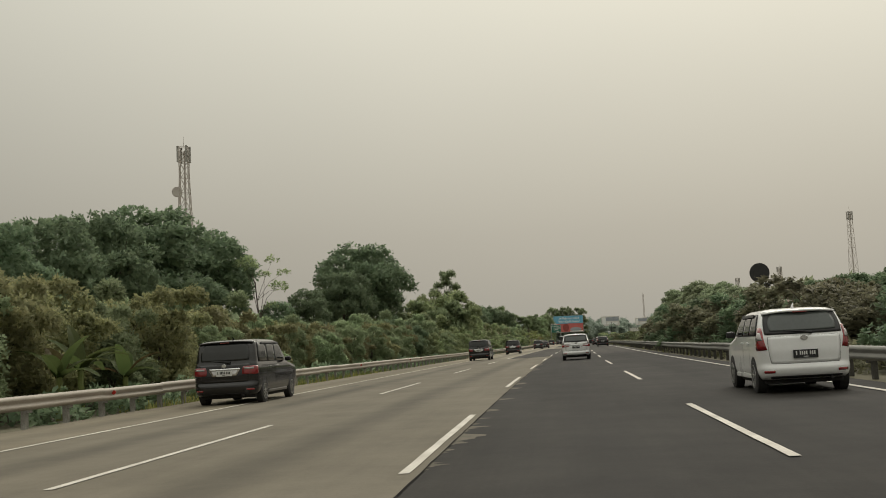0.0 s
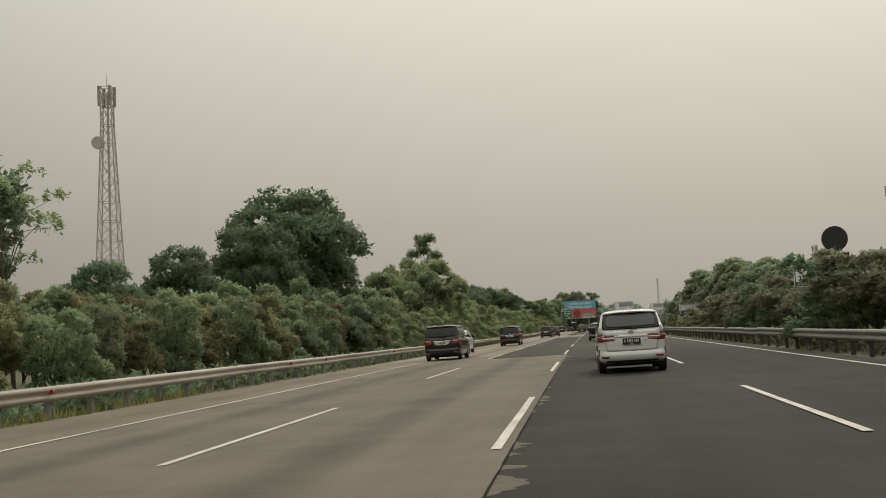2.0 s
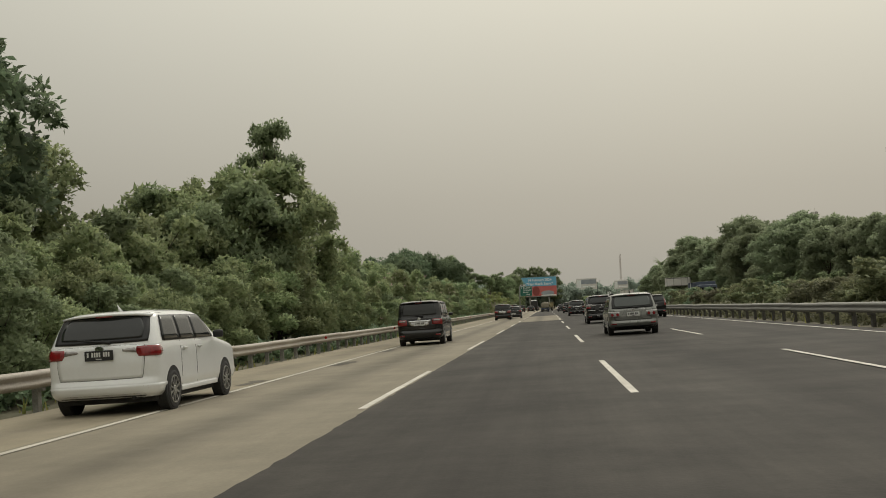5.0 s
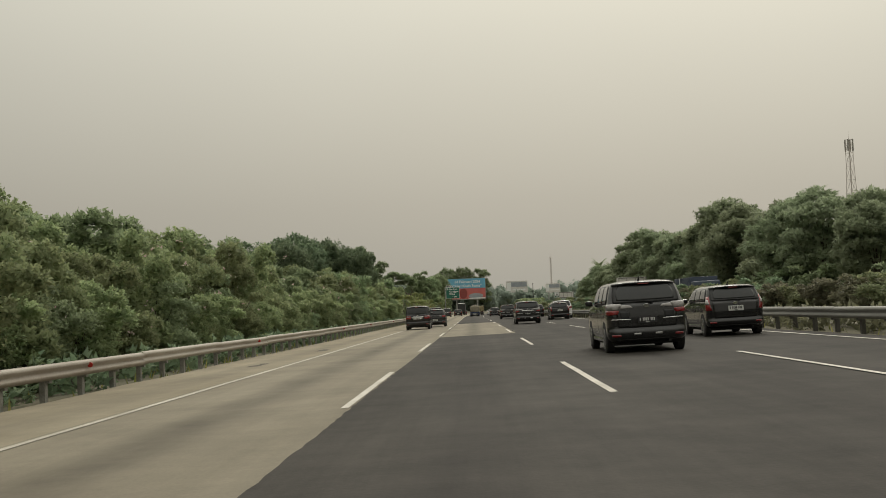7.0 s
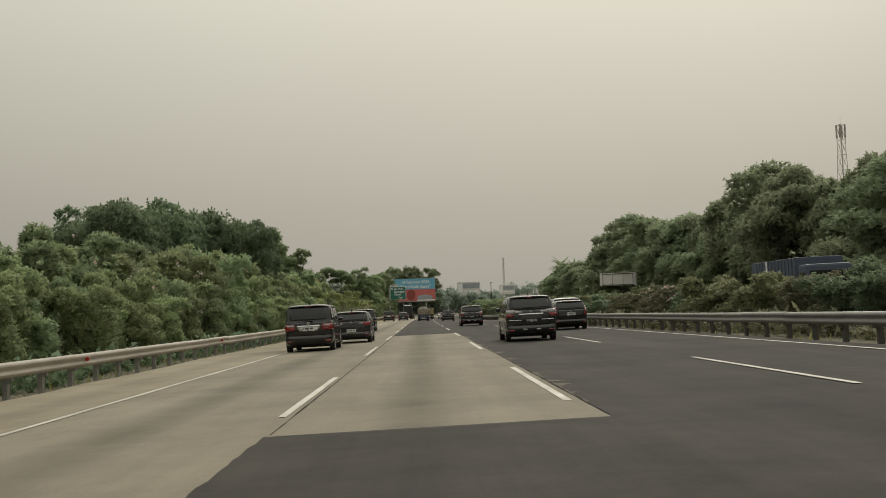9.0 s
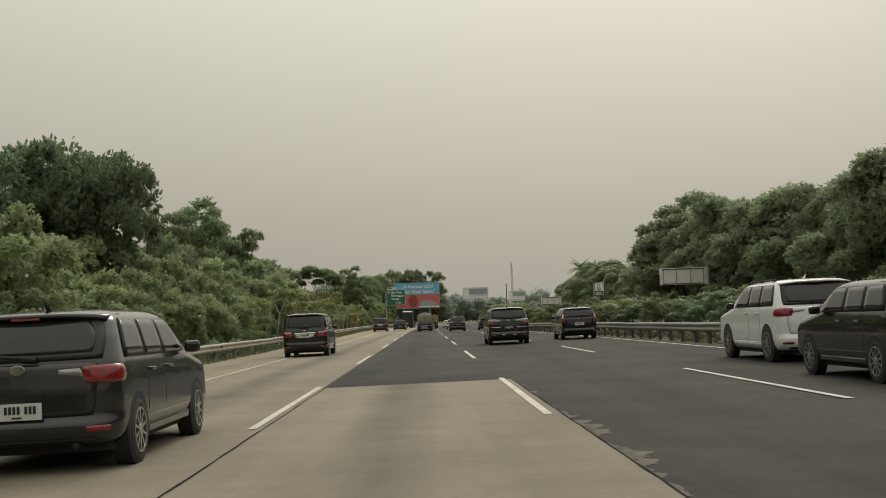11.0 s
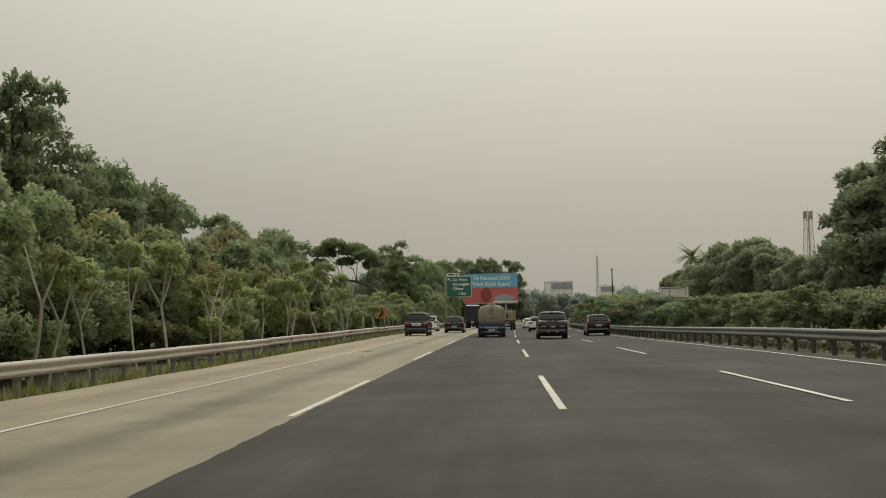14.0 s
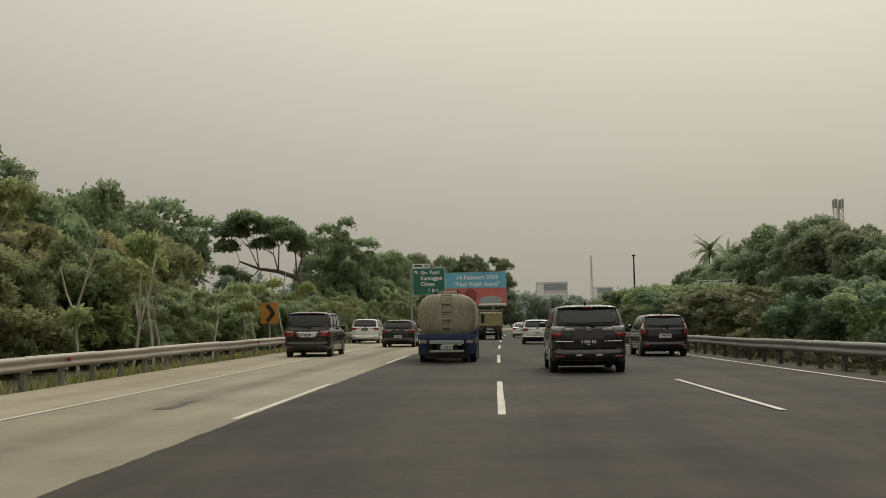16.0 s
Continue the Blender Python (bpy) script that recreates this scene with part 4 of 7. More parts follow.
# young pale-stemmed trees behind the rail: a leaning stem, two or three bare poles, tufts of drooping leaves
def make_forked(rnd):
    bm, lobes = bmesh.new(), []
    lean = Vector((rnd.uniform(-0.28, 0.28), rnd.uniform(-0.28, 0.28), 1.0))
    fork = lean * rnd.uniform(1.3, 2.3)
    half = fork * 0.5 + Vector((rnd.uniform(-0.06, 0.06), rnd.uniform(-0.06, 0.06), 0))
    add_tube(bm, lean * -0.3, half, 0.052, 0.045, 7)
    add_tube(bm, half, fork, 0.045, 0.04, 7)
    spin = rnd.uniform(0, 6.28)
    for k in range(rnd.choice((2, 2, 3))):
        a = spin + k * rnd.uniform(2.2, 3.2)
        out = rnd.uniform(0.22, 0.5)
        ln = rnd.uniform(1.4, 3.0)
        tip = fork + Vector((math.cos(a) * out, math.sin(a) * out, 0.9)) * ln
        mid = fork.lerp(tip, 0.5) + Vector((rnd.uniform(-0.1, 0.1), rnd.uniform(-0.1, 0.1), -0.05))
        add_tube(bm, fork, mid, 0.035, 0.028, 6)
        add_tube(bm, mid, tip, 0.028, 0.017, 6)
        stub = mid + Vector((rnd.uniform(-0.4, 0.4), rnd.uniform(-0.4, 0.4), 0.4))
        add_tube(bm, mid, stub, 0.022, 0.012, 5)
        for q in ((stub,) if rnd.random() < 0.45 else (stub, fork.lerp(tip, 0.8))):
            if rnd.random() < 0.8:
                r = rnd.uniform(0.3, 0.55)
                lobes.append((q.x, q.y, q.z + 0.05, r, r, r * 0.5))
    if not lobes:
        lobes.append((fork.x, fork.y, fork.z, 0.4, 0.4, 0.25))
    me = bpy.data.meshes.new("trunk")
    bm.to_mesh(me)
    bm.free()
    me.materials.append(bark_pale)
    return me, crown_mesh("crown", rnd, lobes, 60 * len(lobes), 0.19, leaf_fresh, 0.0, 0.75, 5, 0.42, 0.0)


ry = random.Random(5)
for i, s in enumerate((279.5, 283, 286.5, 290, 293.7, 296.5, 299, 302.5, 305.6, 308.5, 310.4, 312.5, 317, 319.2, 321, 326, 331, 336.5, 340, 344, 346, 350.5, 355, 359, 364, 371, 377, 384, 392, 401, 411)):
    put("forked", i % 9, make_forked, s, -10.3 - ry.uniform(-0.5, 0.7), ry.uniform(3.6, 5.4), 4.6, "young_tree", "young tree with a pale bare forked stem and thin fresh leaves", "tree", "young trees")
s = 284.0
while s < 450:
    v = ry.choice((5, 5, 0, 4, 2)) if s < 330 else ry.choice((5, 0, 3, 4, 2))
    put("lowbush", v, make_bush(bush_mats[v], 0.19, 1100), s, -13.0 - ry.uniform(0, 2.0), ry.uniform(2.4, 4.6) * (0.8 if 350 < s < 402 else 1.0), 6.0, "roadside_shrub", "light green undergrowth shrub behind the guardrail", "shrub", "roadside shrubs", 1.25)
    s += ry.uniform(1.8, 3.0)

# right of the opposite road
rr = random.Random(33)
RIGHT_H = ((60, 7.5), (111, 8.5), (143, 8.6), (180, 9.5), (205, 9.6), (222, 10.8), (240, 13.4), (256, 13.0), (270, 15.0), (288, 13.0), (310, 13.5), (330, 16.0), (348, 17.2), (364, 17.2), (371, 16.8), (377, 9.0), (404, 8.0), (414, 10.5), (437, 13.6), (455, 12.6), (490, 12.0), (560, 12.0))
s = 70.0
while s < 560:
    h = float(np.interp(s, [a for a, b in RIGHT_H], [b for a, b in RIGHT_H]))
    big = h > 12
    v = rr.randrange(3)
    if big and rr.random() < 0.6:
        put("tier", v, make_tier(leaf_far_haze), s, 36 + rr.uniform(-1.5, 2.5), h * rr.uniform(0.93, 1.03), 13.0, "spreading_tree", "large spreading tree with layered dark green branches", "tree", "trees beyond the opposite road", 1.05)
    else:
        put("rtree" if s > 150 else "ntree", v, make_round(leaf_far_haze if s > 150 else leaf_deep, 0.27, 2600, 0.12, tri=True), s, 36 + rr.uniform(-1.5, 2.5), h * rr.uniform(0.9, 1.03), 12.0, "roadside_tree", "dark green broadleaf tree beyond the opposite road", "tree", "trees beyond the opposite road", 1.05)
    put("verge", 3, make_bush(leaf_dark, 0.3, 600, True), s + 3, 32.6 + rr.uniform(-0.5, 1), rr.uniform(3.0, 4.6), 6.0, "roadside_shrub", "dark green shrub on the far verge", "shrub", "far verge shrubs", 1.3)
    s += rr.uniform(6.0, 8.5)

# median planting
MED_H = ((10, 3.0), (48, 3.2), (80, 3.3), (110, 3.0), (140, 2.0), (166, 1.9), (195, 2.3), (225, 2.1), (250, 2.1), (266, 2.2), (290, 2.5), (310, 2.3), (340, 2.7), (356, 3.1), (378, 3.9), (408, 3.9), (470, 3.6))
rm = random.Random(8)
s = 14.0
while s < 480:
    h = float(np.interp(s, [a for a, b in MED_H], [b for a, b in MED_H]))
    v = rm.choice((0, 1, 2, 3))
    lab = ["green flowering shrub in the planted median", "dark green shrub in the planted median", "olive-brown shrub in the planted median", "leafy green shrub in the planted median"][v]
    put("med" if s > 240 else "medb" if s > 125 else "dusk", v, make_bush(([leaf_median, leaf_deep, leaf_dusk if s < 240 else leaf_mid, leaf_median] if s > 125 else [leaf_dusk, leaf_deep, leaf_dusk, leaf_dusk])[v], 0.2, 900, True), s, 12.9 + rm.uniform(-0.5, 0.7), h * rm.uniform(0.85, 1.1), 6.0, "median_shrub", lab, "shrub", "median shrubs", 1.55)
    if rm.random() < 0.35:
        put("med" if s > 240 else "medb" if s > 125 else "dusk", v, make_bush(([leaf_median, leaf_deep, leaf_dusk if s < 240 else leaf_mid, leaf_median] if s > 125 else [leaf_dusk, leaf_deep, leaf_dusk, leaf_dusk])[v], 0.2, 900, True), s + 1, 15.2 + rm.uniform(-0.4, 0.6), h * rm.uniform(0.85, 1.05), 6.0, "median_shrub", lab, "shrub", "median shrubs", 1.5)
    s += rm.uniform(2.6, 3.6)
# oleander flowers among the median shrubs
fl = []
for a, b, z0 in ((28, 46, 2.4), (214, 246, 1.7), (262, 292, 1.7), (330, 352, 1.9)):
    for _ in range(14):
        q = on_road(rm.uniform(a, b), rm.uniform(11.2, 13.4), 0)
        fl.append((q.x, q.y, q.z + z0 + rm.uniform(-0.5, 0.25), 0.16, 0.16, 0.12))
V, F, N = leaf_cloud(random.Random(3), fl, 700, 0.09, 0, 0, 1, 0.8)
flowers = link_mesh("oleander_blossom", V.tolist(), F.tolist(), blossom)
tagged(flowers, "pale pink and white blossom on the median shrubs", "flowers", kind="stuff")


fl = []
for _ in range(170):
    s = rm.uniform(140, 262)
    q = on_road(s, rm.uniform(-11.6, -10.2), 0)
    fl.append((q.x, q.y, q.z + rm.uniform(0.8, 0.8 * hedge_h(s)), 0.12, 0.12, 0.1))
V, F, N = leaf_cloud(random.Random(9), fl, 330, 0.09, 0, 0, 2, 0.8)
tagged(link_mesh("hedge_blossom", V.tolist(), F.tolist(), blossom), "small whitish blossom scattered over the roadside shrubs", "flowers", kind="stuff")


# far woods closing the view, with haze mixed into their leaf colours
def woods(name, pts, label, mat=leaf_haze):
    V, F, N, n = [], [], [], 0
    g = random.Random(name)
    for x, y, h, r in pts:
        lb = [(x + a * r * 0.6, y + b * r * 0.6, c * h, r * 0.6, r * 0.6, h * 0.3) for a, b, c in ((0, 0, 0.7), (g.uniform(-1, 1), g.uniform(-1, 1), 0.45), (g.uniform(-1, 1), g.uniform(-1, 1), 0.6), (g.uniform(-1, 1), g.uniform(-1, 1), 0.3))]
        v, f, q = leaf_cloud(g, lb, 130, 0.95, 0.2, 0.1, 3, 0.8, True)
        V.append(v), F.append(f + n), N.append(q)
        n += len(v)
        for l in lb:
            bm = bmesh.new()
            bmesh.ops.create_icosphere(bm, subdivisions=1, radius=0.82)
            v = np.array([(l[0] + q.co.x * l[3], l[1] + q.co.y * l[4], l[2] + q.co.z * l[5]) for q in bm.verts])
            F.append(np.array([[n + w.index for w in q.verts] + [n + q.verts[2].index] for q in bm.faces]))
            N.append(np.array([tuple(q.co.normalized()) for q in bm.verts]))
            bm.free()
            V.append(v)
            n += len(v)
    faces = []
    for f in F:
        faces += [tuple(dict.fromkeys(q)) for q in f.tolist()]
    ob = link_mesh(name, np.concatenate(V).tolist(), faces, mat)
    face_out(ob.data, np.concatenate(N))
    return tagged(ob, label, "trees", kind="stuff")


rw = random.Random(44)
pts = []
for i in range(150):
    s = rw.uniform(470, 900)
    p = on_road(s, -14 - rw.uniform(0, 40))
    if p.y < 598 and p.x > -17:
        continue
    pts.append((p.x, p.y, rw.uniform(8, 13), rw.uniform(3.5, 5.5)))
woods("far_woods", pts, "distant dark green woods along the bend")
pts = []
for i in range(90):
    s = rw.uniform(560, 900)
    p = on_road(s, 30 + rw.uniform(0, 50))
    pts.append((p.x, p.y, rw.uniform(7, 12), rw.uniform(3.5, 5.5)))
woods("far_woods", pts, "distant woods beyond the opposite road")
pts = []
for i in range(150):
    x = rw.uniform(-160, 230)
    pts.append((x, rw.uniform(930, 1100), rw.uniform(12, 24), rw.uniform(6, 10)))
woods("far_woods", pts, "wooded rise far ahead, haze painted into its leaf colour")
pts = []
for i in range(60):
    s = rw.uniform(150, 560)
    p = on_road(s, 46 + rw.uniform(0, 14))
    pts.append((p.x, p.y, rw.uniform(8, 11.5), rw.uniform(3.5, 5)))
woods("far_woods", pts, "thicket behind the trees of the opposite road", leaf_far_haze)
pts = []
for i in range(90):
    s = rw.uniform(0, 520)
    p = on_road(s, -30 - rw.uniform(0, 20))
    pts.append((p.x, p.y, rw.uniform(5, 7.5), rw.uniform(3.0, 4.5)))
woods("far_woods", pts, "thicket behind the roadside trees", leaf_far_haze)

# ridge far off to the left, its haze painted as a pale base colour
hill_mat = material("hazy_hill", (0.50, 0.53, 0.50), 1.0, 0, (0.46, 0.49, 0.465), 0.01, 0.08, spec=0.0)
hv, hf = [], []
for i in range(61):
    x = -1100 + 18 * i
    top = 70 + 44 * math.exp(-((x + 400) / 130) ** 2) + 26 * math.exp(-((x + 760) / 160) ** 2) - 70 * max(0, (x + 330) / 310) + 3.5 * math.sin(i * 1.7) + 2.5 * math.sin(i * 0.63)
    for k in range(7):
        hv.append((x, 2900 + 60 * k, -0.5 + max(0.0, top) * math.sin(k / 6 * math.pi / 2)))
for i in range(60):
    for k in range(6):
        p = i * 7 + k
        hf.append((p, p + 7, p + 8, p + 1))
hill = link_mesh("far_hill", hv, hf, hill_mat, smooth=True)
tagged(hill, "wooded ridge far off, painted pale blue-grey for the haze", "hill", kind="structure")

# low dark undergrowth behind both rails
ru = random.Random(61)
for name, label, mat, x0, x1, a, b, hh in (("undergrowth", "low dark undergrowth behind the median guardrail", leaf_dusk, 10.75, 11.9, 6, 440, 0.42), ("undergrowth", "low dark green undergrowth behind the roadside guardrail", leaf_deep, -11.6, -9.1, 16, 284, 0.5)):
    lb = []
    s = a
    while s < b:
        x = ru.uniform(x0, x1)
        p = on_road(s, x)
        h = hh * ru.uniform(0.6, 1.4)
        lb.append((p.x, p.y, ground_z(s, x) + h * 0.35, ru.uniform(0.45, 0.8), ru.uniform(0.5, 0.9), h))
        s += 0.55
    V, F, N = leaf_cloud(ru, lb, 11000, 0.2, 0.1, 0.1, 4, 0.6, True)
    low_growth = tagged(link_mesh(name, V.tolist(), F.tolist(), mat), label, "undergrowth", kind="stuff")
    face_out(low_growth.data, N)

# grass tufts along both rails
gr = np.random.default_rng(4)
gv, gf = [], []
for side, n in ((-1, 17000), (1, 500)):
    for _ in range(n):
        s = gr.uniform(20, 420)
        x = -8.15 - abs(gr.normal()) * 0.9 if side < 0 else 10.0 + gr.uniform(0, 1) ** 1.4 * 1.6
        if side < 0 and 60 < s < 282 and gr.random() < 0.92:
            continue
        p = on_road(s, x, 0)
        z = ground_z(s, x) if abs(x + 8) > 0.2 else p.z - 0.05
        a, h, w = gr.uniform(0, 6.28), gr.uniform(0.08, 0.38), gr.uniform(0.015, 0.04)
        dx, dy = math.cos(a), math.sin(a)
        o = len(gv)
        gv += [(p.x - dy * w, p.y + dx * w, z - 0.02), (p.x + dy * w, p.y - dx * w, z - 0.02), (p.x + dx * h * 0.5, p.y + dy * h * 0.5, z + h)]
        gf.append((o, o + 1, o + 2))
tagged(link_mesh("verge_grass", gv, gf, grass_mat), "dry yellow-green grass tufts along the guardrails", "grass", kind="stuff")


# ---- palms and banana plants ----
def frond(bm, base, yaw, pitch, length, width, n=7, drop=0.9, leaflets=True):
    p = Vector(base)
    d = Vector((math.cos(yaw) * math.cos(pitch), math.sin(yaw) * math.cos(pitch), math.sin(pitch)))
    side = Vector((-math.sin(yaw), math.cos(yaw), 0))
    prev = None
    for i in range(n + 1):
        k = i / n
        w = width * (0.35 + 1.3 * k * (1 - k) * 2) * (1 - k * 0.55)
        if leaflets and i:
            for sg in (-1, 1):
                tip = p + side * sg * w + d * w * 0.5 + Vector((0, 0, -w * 0.45))
                a, b = bm.verts.new(p - d * length * 0.035), bm.verts.new(p + d * length * 0.035)
                c = bm.verts.new(tip)
                bm.faces.new((a, b, c))
        if not leaflets:
            cur = [bm.verts.new(p + side * w + Vector((0, 0, w * 0.25))), bm.verts.new(p), bm.verts.new(p - side * w + Vector((0, 0, w * 0.25)))]
            if prev:
                bm.faces.new((prev[0], prev[1], cur[1], cur[0]))
                bm.faces.new((prev[1], prev[2], cur[2], cur[1]))
            prev = cur
        p = p + d * (length / n)
        d = (d + Vector((0, 0, -drop / n))).normalized()


def palm(pos, h, seed):
    rnd = random.Random(seed)
    t = thing("coconut_palm", Matrix.Translation(pos), "tall coconut palm with drooping feathery fronds", "palm", "palms")
    part("trunk", add_tube(add_tube(bmesh.new(), (0, 0, -0.3), (0.3, 0.1, h * 0.5), 0.22, 0.16, 8), (0.3, 0.1, h * 0.5), (0.35, 0.1, h * 0.84), 0.16, 0.12, 8), bark, t)
    for i in range(30):
        bm = bmesh.new()
        frond(bm, (0.35, 0.1, h * 0.84), i * 2.4, rnd.uniform(-0.5, 1.3), h * 0.27, 0.85, 26, 1.25)
        part("frond", bm, leaf_far_haze, t)
    return t


def banana(s, x, h, seed):
    rnd = random.Random(seed)
    p = on_road(s, x)
    p.z = ground_z(s, x)
    t = thing("banana_plant", Matrix.Translation(p), "banana plant with broad bright green leaves behind the guardrail", "banana plant", "banana plants")
    part("stem", add_tube(bmesh.new(), (0, 0, -0.2), (0, 0, h * 0.5), 0.13, 0.08, 8), leaf_fresh, t)
    for i in range(7):
        bm = bmesh.new()
        frond(bm, (0, 0, h * 0.45), i * 2.4 + rnd.uniform(-.3, .3), rnd.uniform(0.5, 1.3), h * 0.6, 0.3, 7, 1.2, False)
        part("leaf", bm, banana_leaf if rnd.random() < 0.8 else leaf_brown, t)


palm((48.4, 541.2, 0), 19.0, 1)
palm((54.5, 551.0, 0), 18.0, 2)
palm((70.0, 566.0, 0), 19.5, 3)
for s, x, h in ((18.5, -10.6, 2.6), (20.5, -10.9, 3.0), (22.6, -10.4, 2.3), (298, -14.5, 5.6), (300, -15.5, 5.0)):
    banana(s, x, h, s)


# ---- masts and towers ----
def lattice_tower(pos, h, w0, w1, label, panels=4, dish=True, turn=20, bays=12, bar=0.09, near=False):
    t = thing("lattice_tower", Matrix.Translation(pos) @ Matrix.Rotation(radians(turn), 4, "Z"), label, "tower", "telecom towers")

    def corner(k, z):
        w = w0 + (w1 - w0) * min(1, z / (h * 0.86))
        a = radians(45 + 90 * k)
        return Vector((w * 0.7071 * math.cos(a), w * 0.7071 * math.sin(a), z))
    for k in range(4):
        bm = bmesh.new()
        pts = [corner(k, 0), corner(k, h * 0.86), corner(k, h)]
        rings = [[bm.verts.new(q + Vector((bar * math.cos(j * 1.2566), bar * math.sin(j * 1.2566), 0))) for j in range(5)] for q in pts]
        for A_, B_ in zip(rings, rings[1:]):
            for j in range(5):
                bm.faces.new((A_[j], A_[(j + 1) % 5], B_[(j + 1) % 5], B_[j]))
        bm.faces.new(rings[0][::-1])
        bm.faces.new(rings[-1])
        part("leg", bm, tower_paint_haze, t)
    for k in range(4):
        bm = bmesh.new()
        for i in range(bays):
            z0, z1 = h * i / bays, h * (i + 1) / bays
            for p, q in ((corner(k, z0), corner(k + 1, z1)), (corner(k + 1, z0), corner(k, z1)), (corner(k, z1), corner(k + 1, z1))):
                if near:
                    part("brace", add_tube(bmesh.new(), p, q, bar * 0.55, bar * 0.55, 4), tower_paint_haze, t)
                else:
                    add_tube(bm, p, q, bar * 0.55, bar * 0.55, 4)
        if near:
            bm.free()
        else:
            tagged(part("bracing", bm, tower_paint_haze, t), kind="stuff")
    part("cable_ladder", add_box(bmesh.new(), (0.1, 0, h * 0.5), (0.35, 0.08, h * 0.96), 0.0), tower_paint_haze, t)
    for i in range(panels):
        a = radians(i * 360 / panels + 30)
        r = w1 * 0.62 + 0.2
        q = part("antenna_panel", add_box(bmesh.new(), (r * math.cos(a), r * math.sin(a), h * 0.965), (0.36, 0.36, h * 0.075), 0.03), sign_back, t, "grey antenna panel")
        part("antenna_bracket", add_tube(bmesh.new(), (0, 0, h * 0.965), (r * math.cos(a), r * math.sin(a), h * 0.965), 0.05, 0.05, 5), tower_paint_haze, t)
    if dish:
        part("dish", add_disc(bmesh.new(), (-w1 * 0.6 - 0.3, -0.7, h * 0.79), 0.95, 0.5, "y", 20), tower_paint_haze, t, "round white microwave dish")
    part("lightning_rod", add_tube(bmesh.new(), (0, 0, h), (0, 0, h * 1.05), 0.05, 0.02, 5), tower_paint_haze, t)
    return t


lattice_tower((-66.8, 180.2, -0.1), 40.5, 4.4, 1.6, "tall grey lattice telecom tower behind the trees", 4, True, 12, 14, 0.10, True)
lattice_tower((79.8, 409.6, -0.1), 25.5, 3.6, 1.2, "small grey lattice telecom tower behind trees", 3, False, 10)
lattice_tower((121.8, 472.0, -0.1), 51.4, 4.2, 1.6, "tall lattice telecom tower rising behind large trees", 4, False, 25, 12, 0.09, True)
lattice_tower((87.5, 575.4, -0.1), 30.2, 4.0, 1.7, "lattice telecom tower beyond the palms", 4, False, 15)
lattice_tower((56.5, 905.2, -0.1), 38.0, 1.7, 1.0, "distant slim grey lattice mast", 0, False, 10, 20, 0.04)

# round dark hoarding on a frame
hoard = thing("round_hoarding", Matrix.Translation((32.7, 163.6, -0.1)), "round black hoarding seen from behind on a steel frame", "hoarding")
part("disc", add_disc(bmesh.new(), (0, 0, 10.6), 1.52, 0.35, "y", 36), dark_metal, hoard)
box_part("ledge", (0, 0, 8.65), (3.0, 0.8, 0.45), dark_metal, hoard)
box_part("ledge_strip", (0, -0.35, 8.98), (3.1, 0.12, 0.16), sign_white, hoard, "white strip over the ledge")
for x in (-0.9, 0.9):
    part("stay", add_tube(bmesh.new(), (x, 0.2, 8.9), (x * 0.6, 0.2, 9.6), 0.06, 0.06, 6), dark_metal, hoard)
    part("leg", add_tube(bmesh.new(), (x, 0, -0.2), (x, 0, 8.7), 0.16, 0.14, 8), dark_metal, hoard)


# ---- signs ----
def lettering(name, text, size, loc, mat, parent, depth=0.02, align="LEFT"):
    """Raised letters on a plate that faces -y."""
    cu = bpy.data.curves.new(name, "FONT")
    cu.body, cu.size, cu.extrude, cu.align_x, cu.resolution_u, cu.offset = text, size, depth, align, 2, size * 0.022
    tmp = bpy.data.objects.new(name, cu)
    scene.collection.objects.link(tmp)
    dg = bpy.context.evaluated_depsgraph_get()
    me = bpy.data.meshes.new_from_object(tmp.evaluated_get(dg))
    bpy.data.objects.remove(tmp)
    me.materials.clear()
    me.materials.append(mat)
    ob = new(name, me)
    ob.parent = parent
    ob.matrix_basis = Matrix.Translation(loc) @ Matrix.Rotation(radians(90), 4, "X")
    return ob


gs = thing("direction_sign", Matrix.Translation((-5.9, 433.4, 0)), "green exit direction sign on a cantilever post over the shoulder", "road sign")
part("post", add_tube(bmesh.new(), (-2.1, 0.15, 0.0), (-2.1, 0.15, 8.1), 0.14, 0.12, 10), steel_grey, gs)
for z in (5.4, 7.5):
    part("arm", add_tube(bmesh.new(), (-2.1, 0.15, z), (1.9, 0.15, z), 0.06, 0.06, 6), steel_grey, gs)
box_part("border", (0.05, 0.02, 6.42), (3.85, 0.06, 3.2), sign_white, gs, "", 0.02)
box_part("panel", (0.05, -0.03, 6.42), (3.73, 0.06, 3.08), sign_green, gs, "", 0.02)
lettering("lettering", "Gn. Putri", 0.62, (-0.95, -0.07, 7.28), sign_white, gs)
lettering("lettering", "Karanggan", 0.62, (-0.95, -0.07, 6.60), sign_white, gs)
lettering("lettering", "Cikeas", 0.62, (-0.95, -0.07, 5.92), sign_white, gs)
lettering("lettering", "1 km", 0.62, (-0.1, -0.07, 5.15), sign_white, gs)
bm = add_box(bmesh.new(), (-1.38, -0.075, 7.48), (0.5, 0.03, 0.13), 0, Matrix.Rotation(radians(45), 3, "Y"))
add_box(bm, (-1.5, -0.075, 7.68), (0.34, 0.03, 0.11))
add_box(bm, (-1.62, -0.075, 7.58), (0.11, 0.03, 0.3))
part("arrow", bm, sign_white, gs)
box_part("exit_plate", (-0.85, 0.0, 8.3), (2.0, 0.06, 0.45), sign_white, gs, "white exit number plate")
lettering("lettering", "24", 0.42, (-0.45, -0.05, 8.15), dark_metal, gs)
